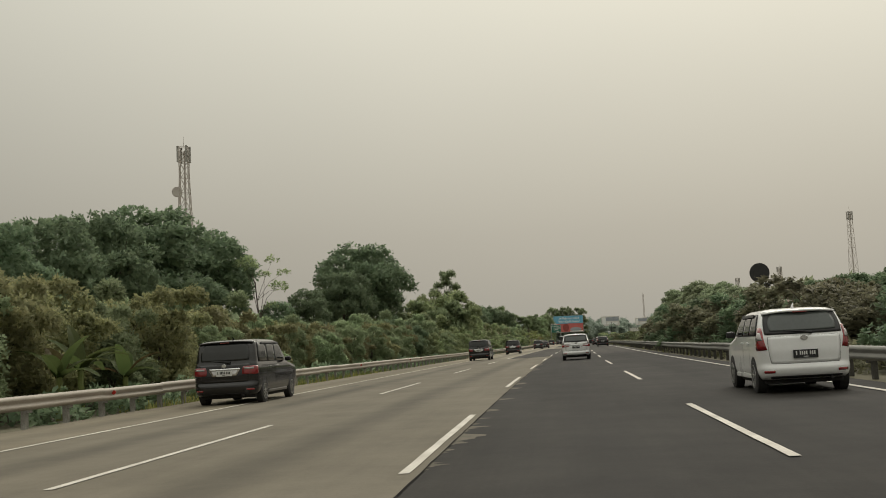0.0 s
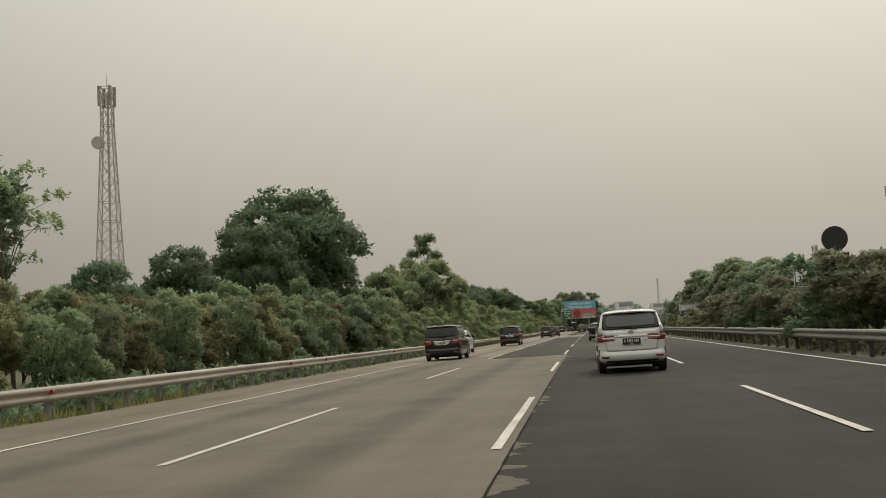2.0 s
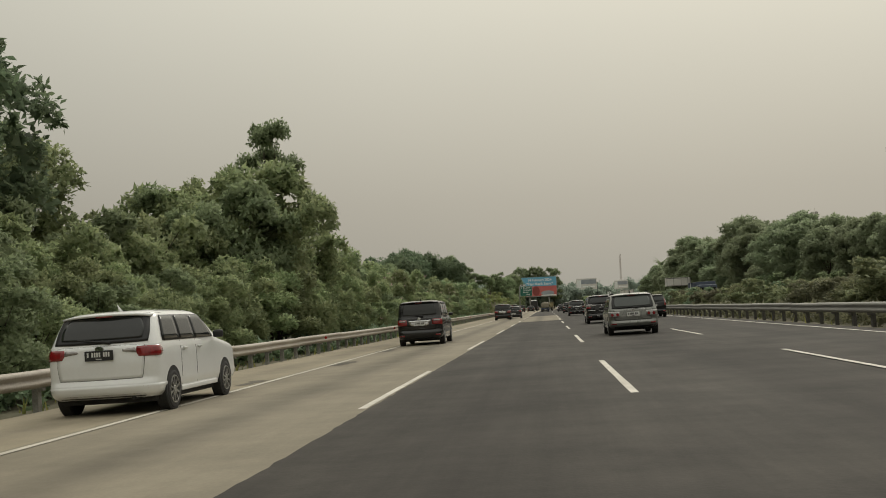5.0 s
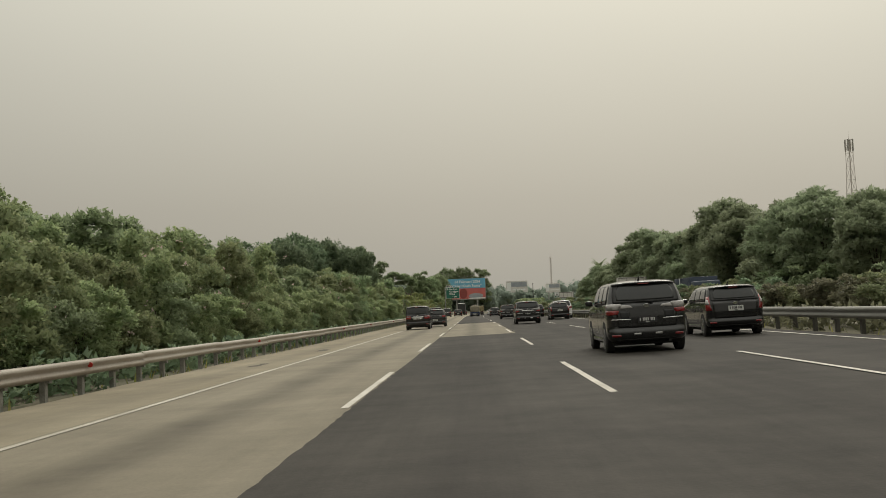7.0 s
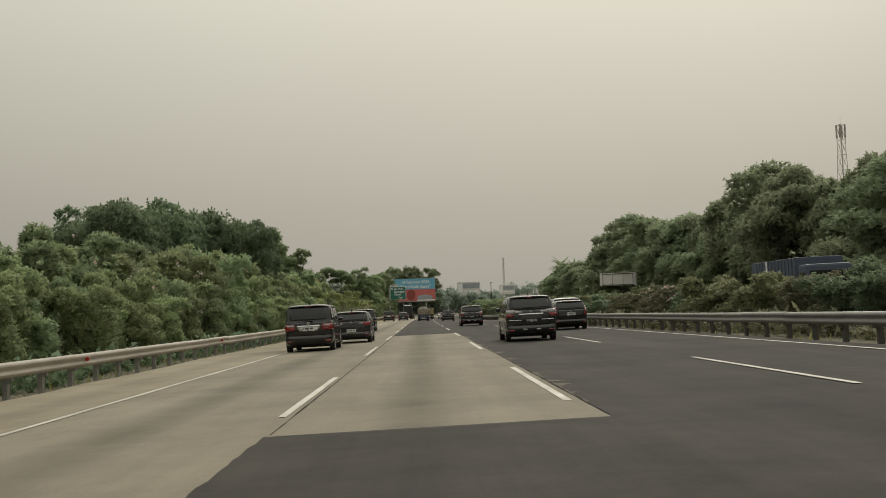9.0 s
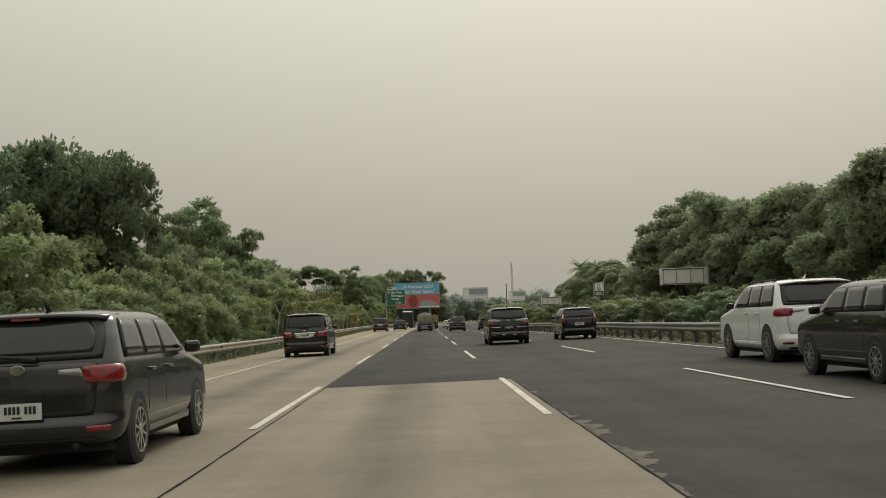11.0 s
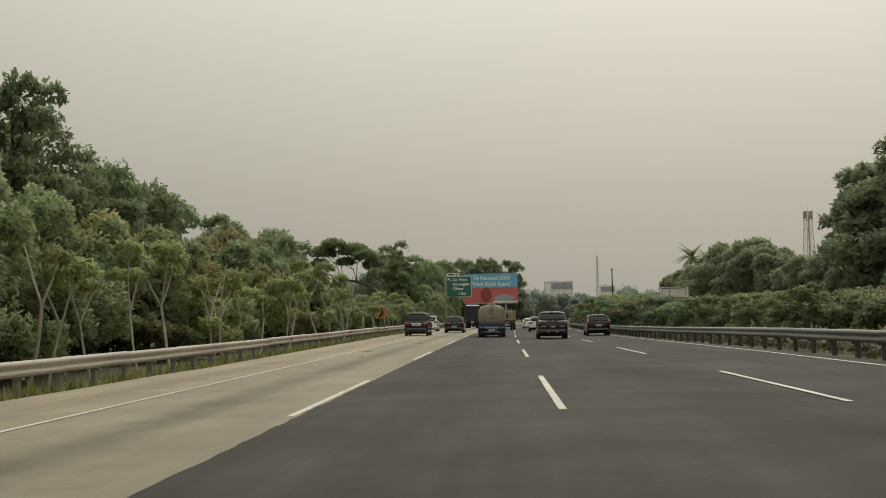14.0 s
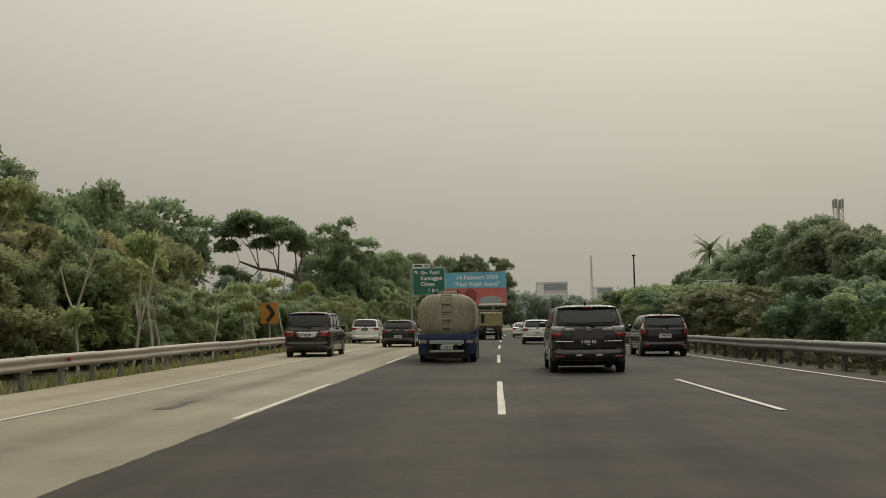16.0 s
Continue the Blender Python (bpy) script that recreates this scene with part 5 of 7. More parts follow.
box_part("bar", (-1.2, -0.04, 8.3), (0.95, 0.03, 0.2), dark_metal, gs)

bb = thing("billboard", Matrix.Translation((-2.85, 595.5, 0)), "large blue and red printed billboard on steel legs", "billboard")
for x in (-4.5, 4.5):
    part("leg", add_tube(bmesh.new(), (x, 0.8, -0.1), (x, 0.8, 6.6), 0.35, 0.32, 10), steel_grey, bb)
box_part("frame", (0, 0.25, 10.6), (16.6, 0.4, 9.3), sign_back, bb)
box_part("print_top", (0, -0.02, 13.05), (16.3, 0.06, 4.2), bill_blue, bb, "sky-blue upper half of the print")
box_part("print_bottom", (0, -0.02, 8.65), (16.3, 0.06, 4.58), bill_red, bb, "red lower half of the print")
lettering("lettering", "14 Februari 2024", 1.62, (0.4, -0.08, 13.3), sign_white, bb, 0.02, "CENTER")
lettering("lettering", "\u201dHari Kasih Suara\u201d", 1.62, (0.4, -0.08, 11.5), sign_white, bb, 0.02, "CENTER")
part("print_shape", add_disc(bmesh.new(), (-1.4, -0.07, 8.7), 1.7, 0.04, "y", 24, 2.2), bill_dark, bb, "dark red printed shape")
part("print_shape", add_disc(bmesh.new(), (4.0, -0.075, 7.6), 3.1, 0.04, "y", 24, 1.15), bill_grey, bb, "grey printed shape")
box_part("print_strip", (4.4, -0.08, 6.55), (7.2, 0.05, 0.45), sign_white, bb, "white strip under the print")
for x in (-7.0, -2.5, 2.5, 7.0):
    part("spotlight", add_tube(bmesh.new(), (x, 0.2, 15.2), (x, -1.4, 15.7), 0.06, 0.08, 6), dark_metal, bb)

for x, y, w, z0, z1 in ((23.0, 695.4, 11.4, 9.8, 15.9), (44.2, 725.4, 8.0, 9.8, 14.6)):
    t = thing("billboard", Matrix.Translation((x, y, 0)), "distant grey and white billboard above the trees", "billboard", "distant billboards")
    box_part("frame", (0, 0.3, (z0 + z1) / 2), (w, 0.5, z1 - z0), sign_pale, t)
    box_part("print", (w * 0.1, -0.02, z1 - (z1 - z0) * 0.3), (w * 0.72, 0.06, (z1 - z0) * 0.4), bill_grey, t)
    box_part("print", (-w * 0.36, -0.02, (z0 + z1) / 2), (w * 0.2, 0.07, (z1 - z0) * 0.7), sign_white, t)
    box_part("print_strip", (w * 0.1, -0.03, z0 + (z1 - z0) * 0.25), (w * 0.6, 0.06, (z1 - z0) * 0.12), sign_white, t)
    for k in (-0.3, 0.3):
        part("leg", add_tube(bmesh.new(), (w * k, 0.5, -0.1), (w * k, 0.5, z0 + 0.2), 0.3, 0.3, 8), steel_grey, t)

km = thing("kilometre_sign", road_pose(276.9, 11.68, 0, False), "small square white kilometre sign among the median shrubs", "road sign")
box_part("board", (0, 0, 2.82), (0.66, 0.03, 0.78), sign_white, km)
box_part("rim", (0, -0.02, 2.82), (0.58, 0.02, 0.70), dark_metal, km)
box_part("face", (0, -0.035, 2.90), (0.52, 0.02, 0.48), sign_white, km)
box_part("lower_face", (0, -0.035, 2.55), (0.50, 0.02, 0.15), sign_green, km)
for x in (-0.12, 0.0, 0.12):
    box_part("digit_bar", (x, -0.048, 2.55), (0.075, 0.008, 0.10), sign_white, km)
lettering("lettering", "22", 0.27, (0, -0.05, 2.72), dark_metal, km, 0.008, "CENTER")
lettering("lettering", "KM", 0.12, (0, -0.05, 3.0), dark_metal, km, 0.008, "CENTER")
part("post", add_tube(bmesh.new(), (0, 0.05, -0.2), (0, 0.05, 3.0), 0.035, 0.035, 8), steel_grey, km)

copy_thing(km, road_pose(78.4, 12.45, -0.1, False))


def sign_from_behind(s, x, w, z0, z1, label):
    t = thing("sign_from_behind", road_pose(s, x, 0, False), label, "road sign", "signs of the opposite road")
    box_part("board", (0, 0, (z0 + z1) / 2), (w, 0.06, z1 - z0), sign_pale, t, "", 0.02)
    for z in (z0 + 0.12, z1 - 0.12):
        box_part("rail", (0, -0.06, z), (w * 0.88, 0.07, 0.11), rail_post_dark, t)
    for k in (-0.42, -0.15, 0.15, 0.42):
        box_part("rib", (w * k, -0.06, (z0 + z1) / 2), (0.07, 0.06, (z1 - z0) * 0.8), rail_post, t)
    part("post", add_tube(bmesh.new(), (w * 0.5 + 0.12, 0, -0.3), (w * 0.5 + 0.12, 0, z1 + 0.15), 0.13, 0.11, 10), steel_grey, t)


sign_from_behind(328.5, 29.6, 5.4, 4.6, 6.5, "weathered grey back of a large road sign on one post")
sign_from_behind(420, 24.0, 3.9, 4.2, 5.8, "grey back of a road sign beyond the median")

ch = thing("chevron_sign", road_pose(360.5, -9.95, 0, False), "orange chevron bend sign with a black arrow behind the guardrail", "road sign")
part("post", add_tube(bmesh.new(), (0, 0.05, -0.4), (0, 0.05, 2.2), 0.04, 0.04, 8), steel_grey, ch)
box_part("board", (0, 0, 1.85), (0.86, 0.03, 1.05), sign_orange, ch)
for sg in (1, -1):
    bm = add_box(bmesh.new(), (0.06, -0.02, 1.85 + sg * 0.2), (0.2, 0.02, 0.55), 0, Matrix.Rotation(radians(38 * -sg), 3, "Y"))
    part("arrow", bm, dark_metal, ch)

lp = thing("lamp_post", Matrix.Translation((16.0, 415.4, -0.2)), "slim dark lamp post in the median", "lamp post")
part("pole", add_tube(bmesh.new(), (0, 0, -0.2), (0, 0, 8.0), 0.12, 0.07, 8), dark_metal, lp)
box_part("lamp_head", (0, 0.0, 8.05), (0.3, 0.5, 0.12), dark_metal, lp)


# ---- vehicles ----
def ease_table(rows):
    """Rows (z, ...) turned into a smooth interpolation by z."""
    zs = [r[0] for r in rows]
    cols = [np.array([r[k] for r in rows], float) for k in range(1, len(rows[0]))]
    fine = np.linspace(zs[0], zs[-1], 240)
    out = []
    for c in cols:
        y = np.interp(fine, zs, c)
        pad = np.concatenate([np.full(4, y[0]), y, np.full(4, y[-1])])
        out.append(np.convolve(pad, np.ones(9) / 9, "valid"))
    return fine, out


class Shell:
    """A car body as plan outlines stacked by height: rear end, front end, half width and rear corner radius at each z."""

    def __init__(self, rows):
        self.z0, self.z1 = rows[0][0], rows[-1][0]
        self.fine, self.cols = ease_table(rows)

    def at(self, z):
        return [float(np.interp(z, self.fine, c)) for c in self.cols]

    def point(self, a, z):
        """a: 0 rear middle, 1 corner begins, 2 side begins, 3 side ends, 4 front middle; negative: the left side."""
        yr, yf, hw, rc = self.at(z)
        sg, a = (-1 if a < 0 else 1), abs(a)
        rf = min(0.42, hw * 0.6)
        if a <= 1:
            x = (hw - rc) * a
            y = yr + 0.035 * a * a
        elif a <= 2:
            q = (a - 1) * math.pi / 2
            x = hw - rc + rc * math.sin(q)
            y = yr + 0.035 + (rc - 0.0) * (1 - math.cos(q))
        elif a <= 3:
            x = hw
            y0, y1 = yr + 0.035 + rc, max(yr + 0.04 + rc, yf - rf)
            y = y0 + (y1 - y0) * (a - 2)
        else:
            q = (a - 3) * math.pi / 2
            y1 = max(yr + 0.04 + rc, yf - rf)
            x = hw * math.cos(q) ** 0.55 if q < 1.57 else 0.0
            y = y1 + (yf - y1) * math.sin(q) ** 1.0
        return Vector((sg * x, y, z))

    def by_x(self, x, z):
        yr, yf, hw, rc = self.at(z)
        b = abs(x)
        if b <= hw - rc:
            a = b / (hw - rc)
        else:
            a = 1 + math.asin(min(1.0, (b - hw + rc) / rc)) / (math.pi / 2)
        return a if x >= 0 else -a

    def by_y(self, y, z):
        yr, yf, hw, rc = self.at(z)
        rf = min(0.42, hw * 0.6)
        y0, y1 = yr + 0.035 + rc, max(yr + 0.04 + rc, yf - rf)
        if y < y0:
            return 1 + math.acos(max(-1.0, min(1.0, 1 - (y - yr - 0.035) / rc))) / (math.pi / 2)
        return 2 + min(1.0, (y - y0) / (y1 - y0))

    def normal(self, a, z):
        e = 0.004
        d1 = self.point(a + e, z) - self.point(a - e, z)
        d2 = self.point(a, min(self.z1, z + e)) - self.point(a, max(self.z0, z - e))
        n = d1.cross(d2)
        n = n.normalized() if n.length > 1e-12 else Vector((0, 0, 1))
        p = self.point(a, z)
        c = Vector((0, 2.0, z * 0.9))
        return n if n.dot(p - c) > 0 else -n

    def mesh(self):
        zs = [self.z0 + (self.z1 - self.z0) * k / 46 for k in range(47)]
        al = [k / 5 for k in range(5)] + [1 + k / 6 for k in range(6)] + [2 + k / 10 for k in range(10)] + [3 + k / 8 for k in range(9)]
        al = al + [-q for q in al[-2:0:-1]]
        bm = bmesh.new()
        rings = [[bm.verts.new(self.point(q, z)) for q in al] for z in zs]
        n = len(al)
        for A, B in zip(rings, rings[1:]):
            for k in range(n):
                bm.faces.new((A[k], A[(k + 1) % n], B[(k + 1) % n], B[k]))
        bm.faces.new(rings[0])
        bm.faces.new(rings[-1])
        bmesh.ops.recalc_face_normals(bm, faces=bm.faces)
        return bm

    def patch(self, c00, c10, c11, c01, off=0.006, nu=10, nv=6, soft=0.25, thick=0.02, bulge=0.0):
        """A pane or lens lying on the body: four corners ('x' or 'y', value, z) round it, softened corners; 'y' with a sign in a fourth place."""
        def to_a(c):
            if c[0] == "x":
                return self.by_x(c[1], c[2])
            return self.by_y(c[1], c[2]) * (c[3] if len(c) > 3 else 1)
        kinds = {(c[0], c[3] if len(c) > 3 else 1) for c in (c00, c10, c11, c01)}
        same = kinds.pop() if len(kinds) == 1 else None     # straight in x or y where all corners are given so
        P = [(c[1] if same else to_a(c), c[2]) for c in (c00, c10, c11, c01)]
        bm = bmesh.new()
        g = []
        for i in range(nu + 1):
            row = []
            for k in range(nv + 1):
                u, v = -1 + 2 * i / nu, -1 + 2 * k / nv
                du, dv = u * math.sqrt(max(0, 1 - v * v / 2)), v * math.sqrt(max(0, 1 - u * u / 2))
                u, v = u + (du - u) * soft, v + (dv - v) * soft
                s, t = (u + 1) / 2, (v + 1) / 2
                a = (P[0][0] * (1 - s) + P[1][0] * s) * (1 - t) + (P[3][0] * (1 - s) + P[2][0] * s) * t
                z = (P[0][1] * (1 - s) + P[1][1] * s) * (1 - t) + (P[3][1] * (1 - s) + P[2][1] * s) * t
                if same:
                    a = self.by_x(a, z) if same[0] == "x" else self.by_y(a, z) * same[1]
                q = self.point(a, z) + self.normal(a, z) * (off + bulge * (1 - u * u) * (1 - v * v))
                row.append(q)
            g.append(row)
        top = [[bm.verts.new(q) for q in row] for row in g]
        for i in range(nu):
            for k in range(nv):
                bm.faces.new((top[i][k], top[i + 1][k], top[i + 1][k + 1], top[i][k + 1]))
        rim = [(i, 0) for i in range(nu)] + [(nu, k) for k in range(nv)] + [(i, nv) for i in range(nu, 0, -1)] + [(0, k) for k in range(nv, 0, -1)]
        mid = g[nu // 2][nv // 2]
        low = []
        for i, k in rim:
            q = g[i][k]
            inward = Vector((-q.x, 1.6 - q.y, 0.0)).normalized()
            low.append(bm.verts.new(q + inward * thick))
        for j in range(len(rim)):
            (i0, k0), (i1, k1) = rim[j], rim[(j + 1) % len(rim)]
            bm.faces.new((top[i0][k0], top[i1][k1], low[(j + 1) % len(rim)], low[j]))
        bmesh.ops.recalc_face_normals(bm, faces=bm.faces)
        c = sum((v.co for r in top for v in r), Vector()) / (len(top) * len(top[0]))
        f = top[nu // 2][nv // 2].link_faces[0]
        if f.normal.dot(f.calc_center_median() - Vector((0, 2.0, 0.9))) < 0:
            bmesh.ops.reverse_faces(bm, faces=bm.faces)
        return bm


def lathe(prof, n=28):
    """Closed ring of revolution about x from (x, r) points."""
    bm = bmesh.new()
    rings = [[bm.verts.new((x, r * math.cos(2 * math.pi * k / n), r * math.sin(2 * math.pi * k / n))) for k in range(n)] for x, r in prof]
    for i in range(len(rings)):
        A, B = rings[i], rings[(i + 1) % len(rings)]
        for k in range(n):
            bm.faces.new((A[k], A[(k + 1) % n], B[(k + 1) % n], B[k]))
    bmesh.ops.recalc_face_normals(bm, faces=bm.faces)
    return bm


WHEELS = {}


def wheel(parent, x, y, r, w, side, rim=rim_mat, spokes=10):
    """A wheel with tyre and spoked rim; side -1: its face looks to -x."""
    key = (round(r, 2), round(w, 2), rim.name)
    if key not in WHEELS:
        h = w / 2
        ty = lathe([(-h * 0.8, r * 0.66), (-h, r * 0.74), (-h, r * 0.9), (-h * 0.78, r * 0.985), (-h * 0.3, r), (h * 0.3, r), (h * 0.78, r * 0.985), (h, r * 0.9), (h, r * 0.74), (h * 0.8, r * 0.66)])
        rm_ = lathe([(-h * 0.96, r * 0.72), (-h * 1.0, r * 0.68), (-h * 0.8, r * 0.64), (h * 0.6, r * 0.60), (h * 0.6, r * 0.67)])
        add_disc(rm_, (-h * 0.72, 0, 0), r * 0.65, 0.02, "x", 24)
        sp = bmesh.new()
        add_disc(sp, (-h * 0.86, 0, 0), r * 0.17, 0.05, "x", 14)
        for k in range(28):
            rot = Matrix.Rotation(2 * math.pi * k / 28, 3, "X")
            add_box(sp, rot @ Vector((-h * 0.93, 0, r * 0.665)), (0.03, r * 0.155, r * 0.06), 0, rot)
        for k in range(spokes):
            rot = Matrix.Rotation(2 * math.pi * k / spokes, 3, "X")
            add_box(sp, rot @ Vector((-h * 0.88, 0, r * 0.40)), (0.03, r * 0.085, r * 0.52), 0, rot)
        out = []
        for nm, b, mt in (("tyre", ty, tyre_mat), ("rim", rm_, black_plastic), ("spokes", sp, rim)):
            me = bpy.data.meshes.new(nm)
            b.to_mesh(me)
            b.free()
            me.materials.append(mt)
            if nm != "spokes":
                me.polygons.foreach_set("use_smooth", [True] * len(me.polygons))
            out.append((nm, me))
        WHEELS[key] = out
    wh = new("wheel", WHEELS[key][0][1])
    wh.parent = parent
    wh.matrix_basis = Matrix.Translation((x, y, r)) @ Matrix.Rotation(0 if side < 0 else math.pi, 4, "Z")
    for nm, me in WHEELS[key][1:]:
        o = new(nm, me)
        o.parent = wh
    return wh


def number_plate(parent, y, z, w=0.44, h=0.15, dark=True):
    pl = box_part("number_plate", (0, y, z), (w, 0.02, h), plate_black if dark else plate_white, parent, "black number plate" if dark else "white number plate", 0.004)
    mt = plate_white if dark else plate_black
    for c in (-0.38, -0.22, -0.135, -0.05, 0.035, 0.19, 0.275, 0.36):
        part("bar", add_box(bmesh.new(), (c * w, y - 0.012, z + h * 0.1), (0.055 * w, 0.006, h * 0.46)), mt, pl)
    part("bar", add_box(bmesh.new(), (0, y - 0.012, z - h * 0.34), (0.2 * w, 0.006, h * 0.10)), mt, pl)
    return pl


def spoiler_mesh(S, w, H, reach):
    """A lip that carries the roof on over the rear window."""
    bm = bmesh.new()
    rows = []
    n = 14
    for i in range(n + 1):
        x = (-1 + 2 * i / n) * w * 0.80
        k = abs(x) / (w * 0.80)
        zt = H - 0.035 - 0.035 * k ** 3
        y0 = S.point(S.by_x(x * 0.9, H - 0.1), H - 0.1).y
        rows.append([bm.verts.new((x, y0 + 0.42, zt + 0.012)), bm.verts.new((x, y0 + 0.12, zt)), bm.verts.new((x, y0 - reach + 0.06 * k * k, zt - 0.022)), bm.verts.new((x, y0 - reach + 0.012 + 0.06 * k * k, zt - 0.05)), bm.verts.new((x, y0 + 0.06, zt - 0.05))])
    for A, B in zip(rows, rows[1:]):
        for k in range(5):
            bm.faces.new((A[k], A[(k + 1) % 5], B[(k + 1) % 5], B[k]))
    bm.faces.new(rows[0])
    bm.faces.new(rows[-1])
    bmesh.ops.recalc_face_normals(bm, faces=bm.faces)
    return bm


def car(s, x, L, W2, H, paint, label, category="car", nose=0.95, belt=None, boxy=0.0, lamps="wide", plate=(0.83, True), wheel_r=0.31, roof_rails=False, chrome_bar=False, low=0.2, rear_glass=None, turn=0.0, under_bumper=None, spoiler=True, slits=False, name="car", reflectors=True, lean_glass=0.28, visors=False, saloon=False):
    """A passenger car, seen mostly from behind; origin on the road under its rear bumper."""
    H, w, gl = H * 0.93, W2 / 2, lean_glass
    belt = (belt or 0.675) * H
    nose = belt * 0.86
    boot = 0.85 if saloon else 0.0
    tw = 0.90 if boxy else 0.84          # roof width against the body's
    ledge = 0.315 * H
    hz = H - belt
    # z, rear end, front end, half width, rear corner radius
    S = Shell([(0.25, 0.16, L - 0.25, w * 0.90, 0.20), (0.30, 0.05, L - 0.08, w * 0.96, 0.24), (0.37, 0.012, L - 0.02, w * 0.985, 0.26), (0.44, 0.0, L, w, 0.27),
               (ledge - 0.03, 0.0, L, w, 0.27), (ledge + 0.02, 0.045, L - 0.02, w, 0.24), (ledge + 0.05, 0.06, L - 0.03, w, 0.23), (nose - 0.14, 0.055, L - 0.05, w, 0.20),
               (nose - 0.02, 0.07, L - 0.16, w * 0.995, 0.19), (nose + (belt - nose) * 0.4, 0.078, L * 0.87, w * 0.985, 0.18), (belt - 0.03, 0.085, L * 0.785, w * 0.975, 0.18), (belt + 0.02, 0.11 + boot * 0.8, L * 0.775, w * 0.96, 0.18),
               (belt + hz * 0.45, 0.11 + gl * 0.42 + boot * 1.0, L * 0.70, w * (0.96 + tw) / 2, 0.17), (belt + hz * 0.78, 0.11 + gl * 0.85 + boot * 1.15, L * 0.635, w * tw, 0.17),
               (H - 0.075, 0.13 + gl + boot * 1.2, L * 0.60, w * (tw - 0.03), 0.17), (H - 0.03, 0.25 + gl + boot * 1.2, L * 0.565, w * (tw - 0.10), 0.16), (H - 0.008, 0.50 + gl + boot * 1.2, L * 0.52, w * (tw - 0.26), 0.14), (H, 0.85 + gl + boot * 1.2, L * 0.46, w * (tw - 0.5), 0.1)])
    t = thing(name, road_pose(s, x, 0.0, True, turn), label, category, "traffic")
    part("body", S.mesh(), paint, t, "", True)
    part("underbody", add_box(bmesh.new(), (0, L / 2, 0.235), (W2 * 0.86, L * 0.86, 0.14), 0.05), underside, t)
    # rear window, its black border, the tailgate
    zb, zt = belt + 0.03, H - 0.115
    ww = w * (0.86 if not boxy else 0.88)
    if not boxy:
        part("rear_window_border", S.patch(("x", -ww - 0.0, zb - 0.02), ("x", ww + 0.0, zb - 0.02), ("x", ww * 0.9, zt + 0.05), ("x", -ww * 0.9, zt + 0.05), 0.011, 24, 10, 0.12), black_plastic, t, "black border of the rear window", True)
    part("rear_window", S.patch(("x", -ww + 0.08, zb + 0.035), ("x", ww - 0.08, zb + 0.035), ("x", ww * 0.9 - 0.08, zt), ("x", -ww * 0.9 + 0.08, zt), 0.017, 24, 10, 0.22), rear_glass or glass_mid, t, "tinted rear window", True)
    part("tailgate", S.patch(("x", -w * 0.75, ledge + 0.045), ("x", w * 0.75, ledge + 0.045), ("x", w * 0.80, belt - 0.02), ("x", -w * 0.80, belt - 0.02), 0.006, 20, 10, 0.10, 0.02), paint, t, "", True)
    part("tailgate_seam", S.patch(("x", -w * 0.757, ledge + 0.039), ("x", w * 0.757, ledge + 0.039), ("x", w * 0.807, belt - 0.015), ("x", -w * 0.807, belt - 0.015), 0.0015, 20, 10, 0.10, 0.02), black_plastic, t, "", True)
    for sg in (-1, 1):
        def side(y0, y1, ya, yb, z0, z1, off=0.016, soft=0.16, nu=8):
            return S.patch(("y", y0, z0, sg), ("y", y1, z0, sg), ("y", yb, z1, sg), ("y", ya, z1, sg), off, nu, 5, soft)
        q0, z0, z1 = 0.36 + gl * 0.3 + boot, belt + 0.035, H - 0.125
        part("window_surround", side(q0 - 0.03, L * 0.665, q0 + gl * 0.5, L * 0.56, z0 - 0.03, z1 + 0.02, 0.010, 0.08, 20), black_plastic, t, "", True)
        if not saloon:
            part("quarter_window", side(q0, L * 0.262, q0 + gl * 0.5, L * 0.262, z0, z1), glass_dark, t, "", True)
        part("rear_door_window", side(L * 0.275 if not saloon else L * 0.33, L * 0.43, L * 0.275 if not saloon else L * 0.36, L * 0.43, z0 - 0.01, z1 + 0.005, 0.016, 0.08), glass_dark, t, "", True)
        part("front_door_window", side(L * 0.442, L * 0.655, L * 0.442, L * 0.555, z0 - 0.02, z1, 0.016, 0.08), glass_dark, t, "", True)
        if visors:
            part("window_visor", side(L * 0.16 + gl * 0.8, L * 0.56, L * 0.16 + gl * 0.9, L * 0.53, z1 - 0.03, z1 + 0.02, 0.03, 0.0, 12), black_plastic, t)
        for y in (0.175 * L, 0.785 * L):
            part("wheel_arch", add_disc(bmesh.new(), (sg * (w - 0.09), y, wheel_r + 0.03), wheel_r + 0.05, 0.184, "x", 30), underside, t)
            wheel(t, sg * (w - 0.083), y, wheel_r, 0.19, sg)
        for y in (L * 0.268, L * 0.436):
            part("door_seam", side(y, y + 0.012, y, y + 0.012, 0.36, belt, 0.002, 0, 2), black_plastic, t)
        part("sill", add_box(bmesh.new(), (sg * (w - 0.04), L * 0.47, low + 0.1), (0.08, L * 0.42, 0.09), 0.025), paint, t)
        for y in (L * 0.31, L * 0.475):
            part("door_handle", add_box(bmesh.new(), (sg * (w + 0.005), y, belt - 0.13), (0.04, 0.18, 0.035), 0.014), chrome if chrome_bar else paint, t)
        part("mirror", add_box(bmesh.new(), (sg * (w + 0.09), L * 0.65, belt + 0.05), (0.18, 0.10, 0.13), 0.04), paint if paint in (car_black, car_grey) else black_plastic, t)
        # rear lamps, wrapped round the corner
        lamp_lab = "red tail lamp"

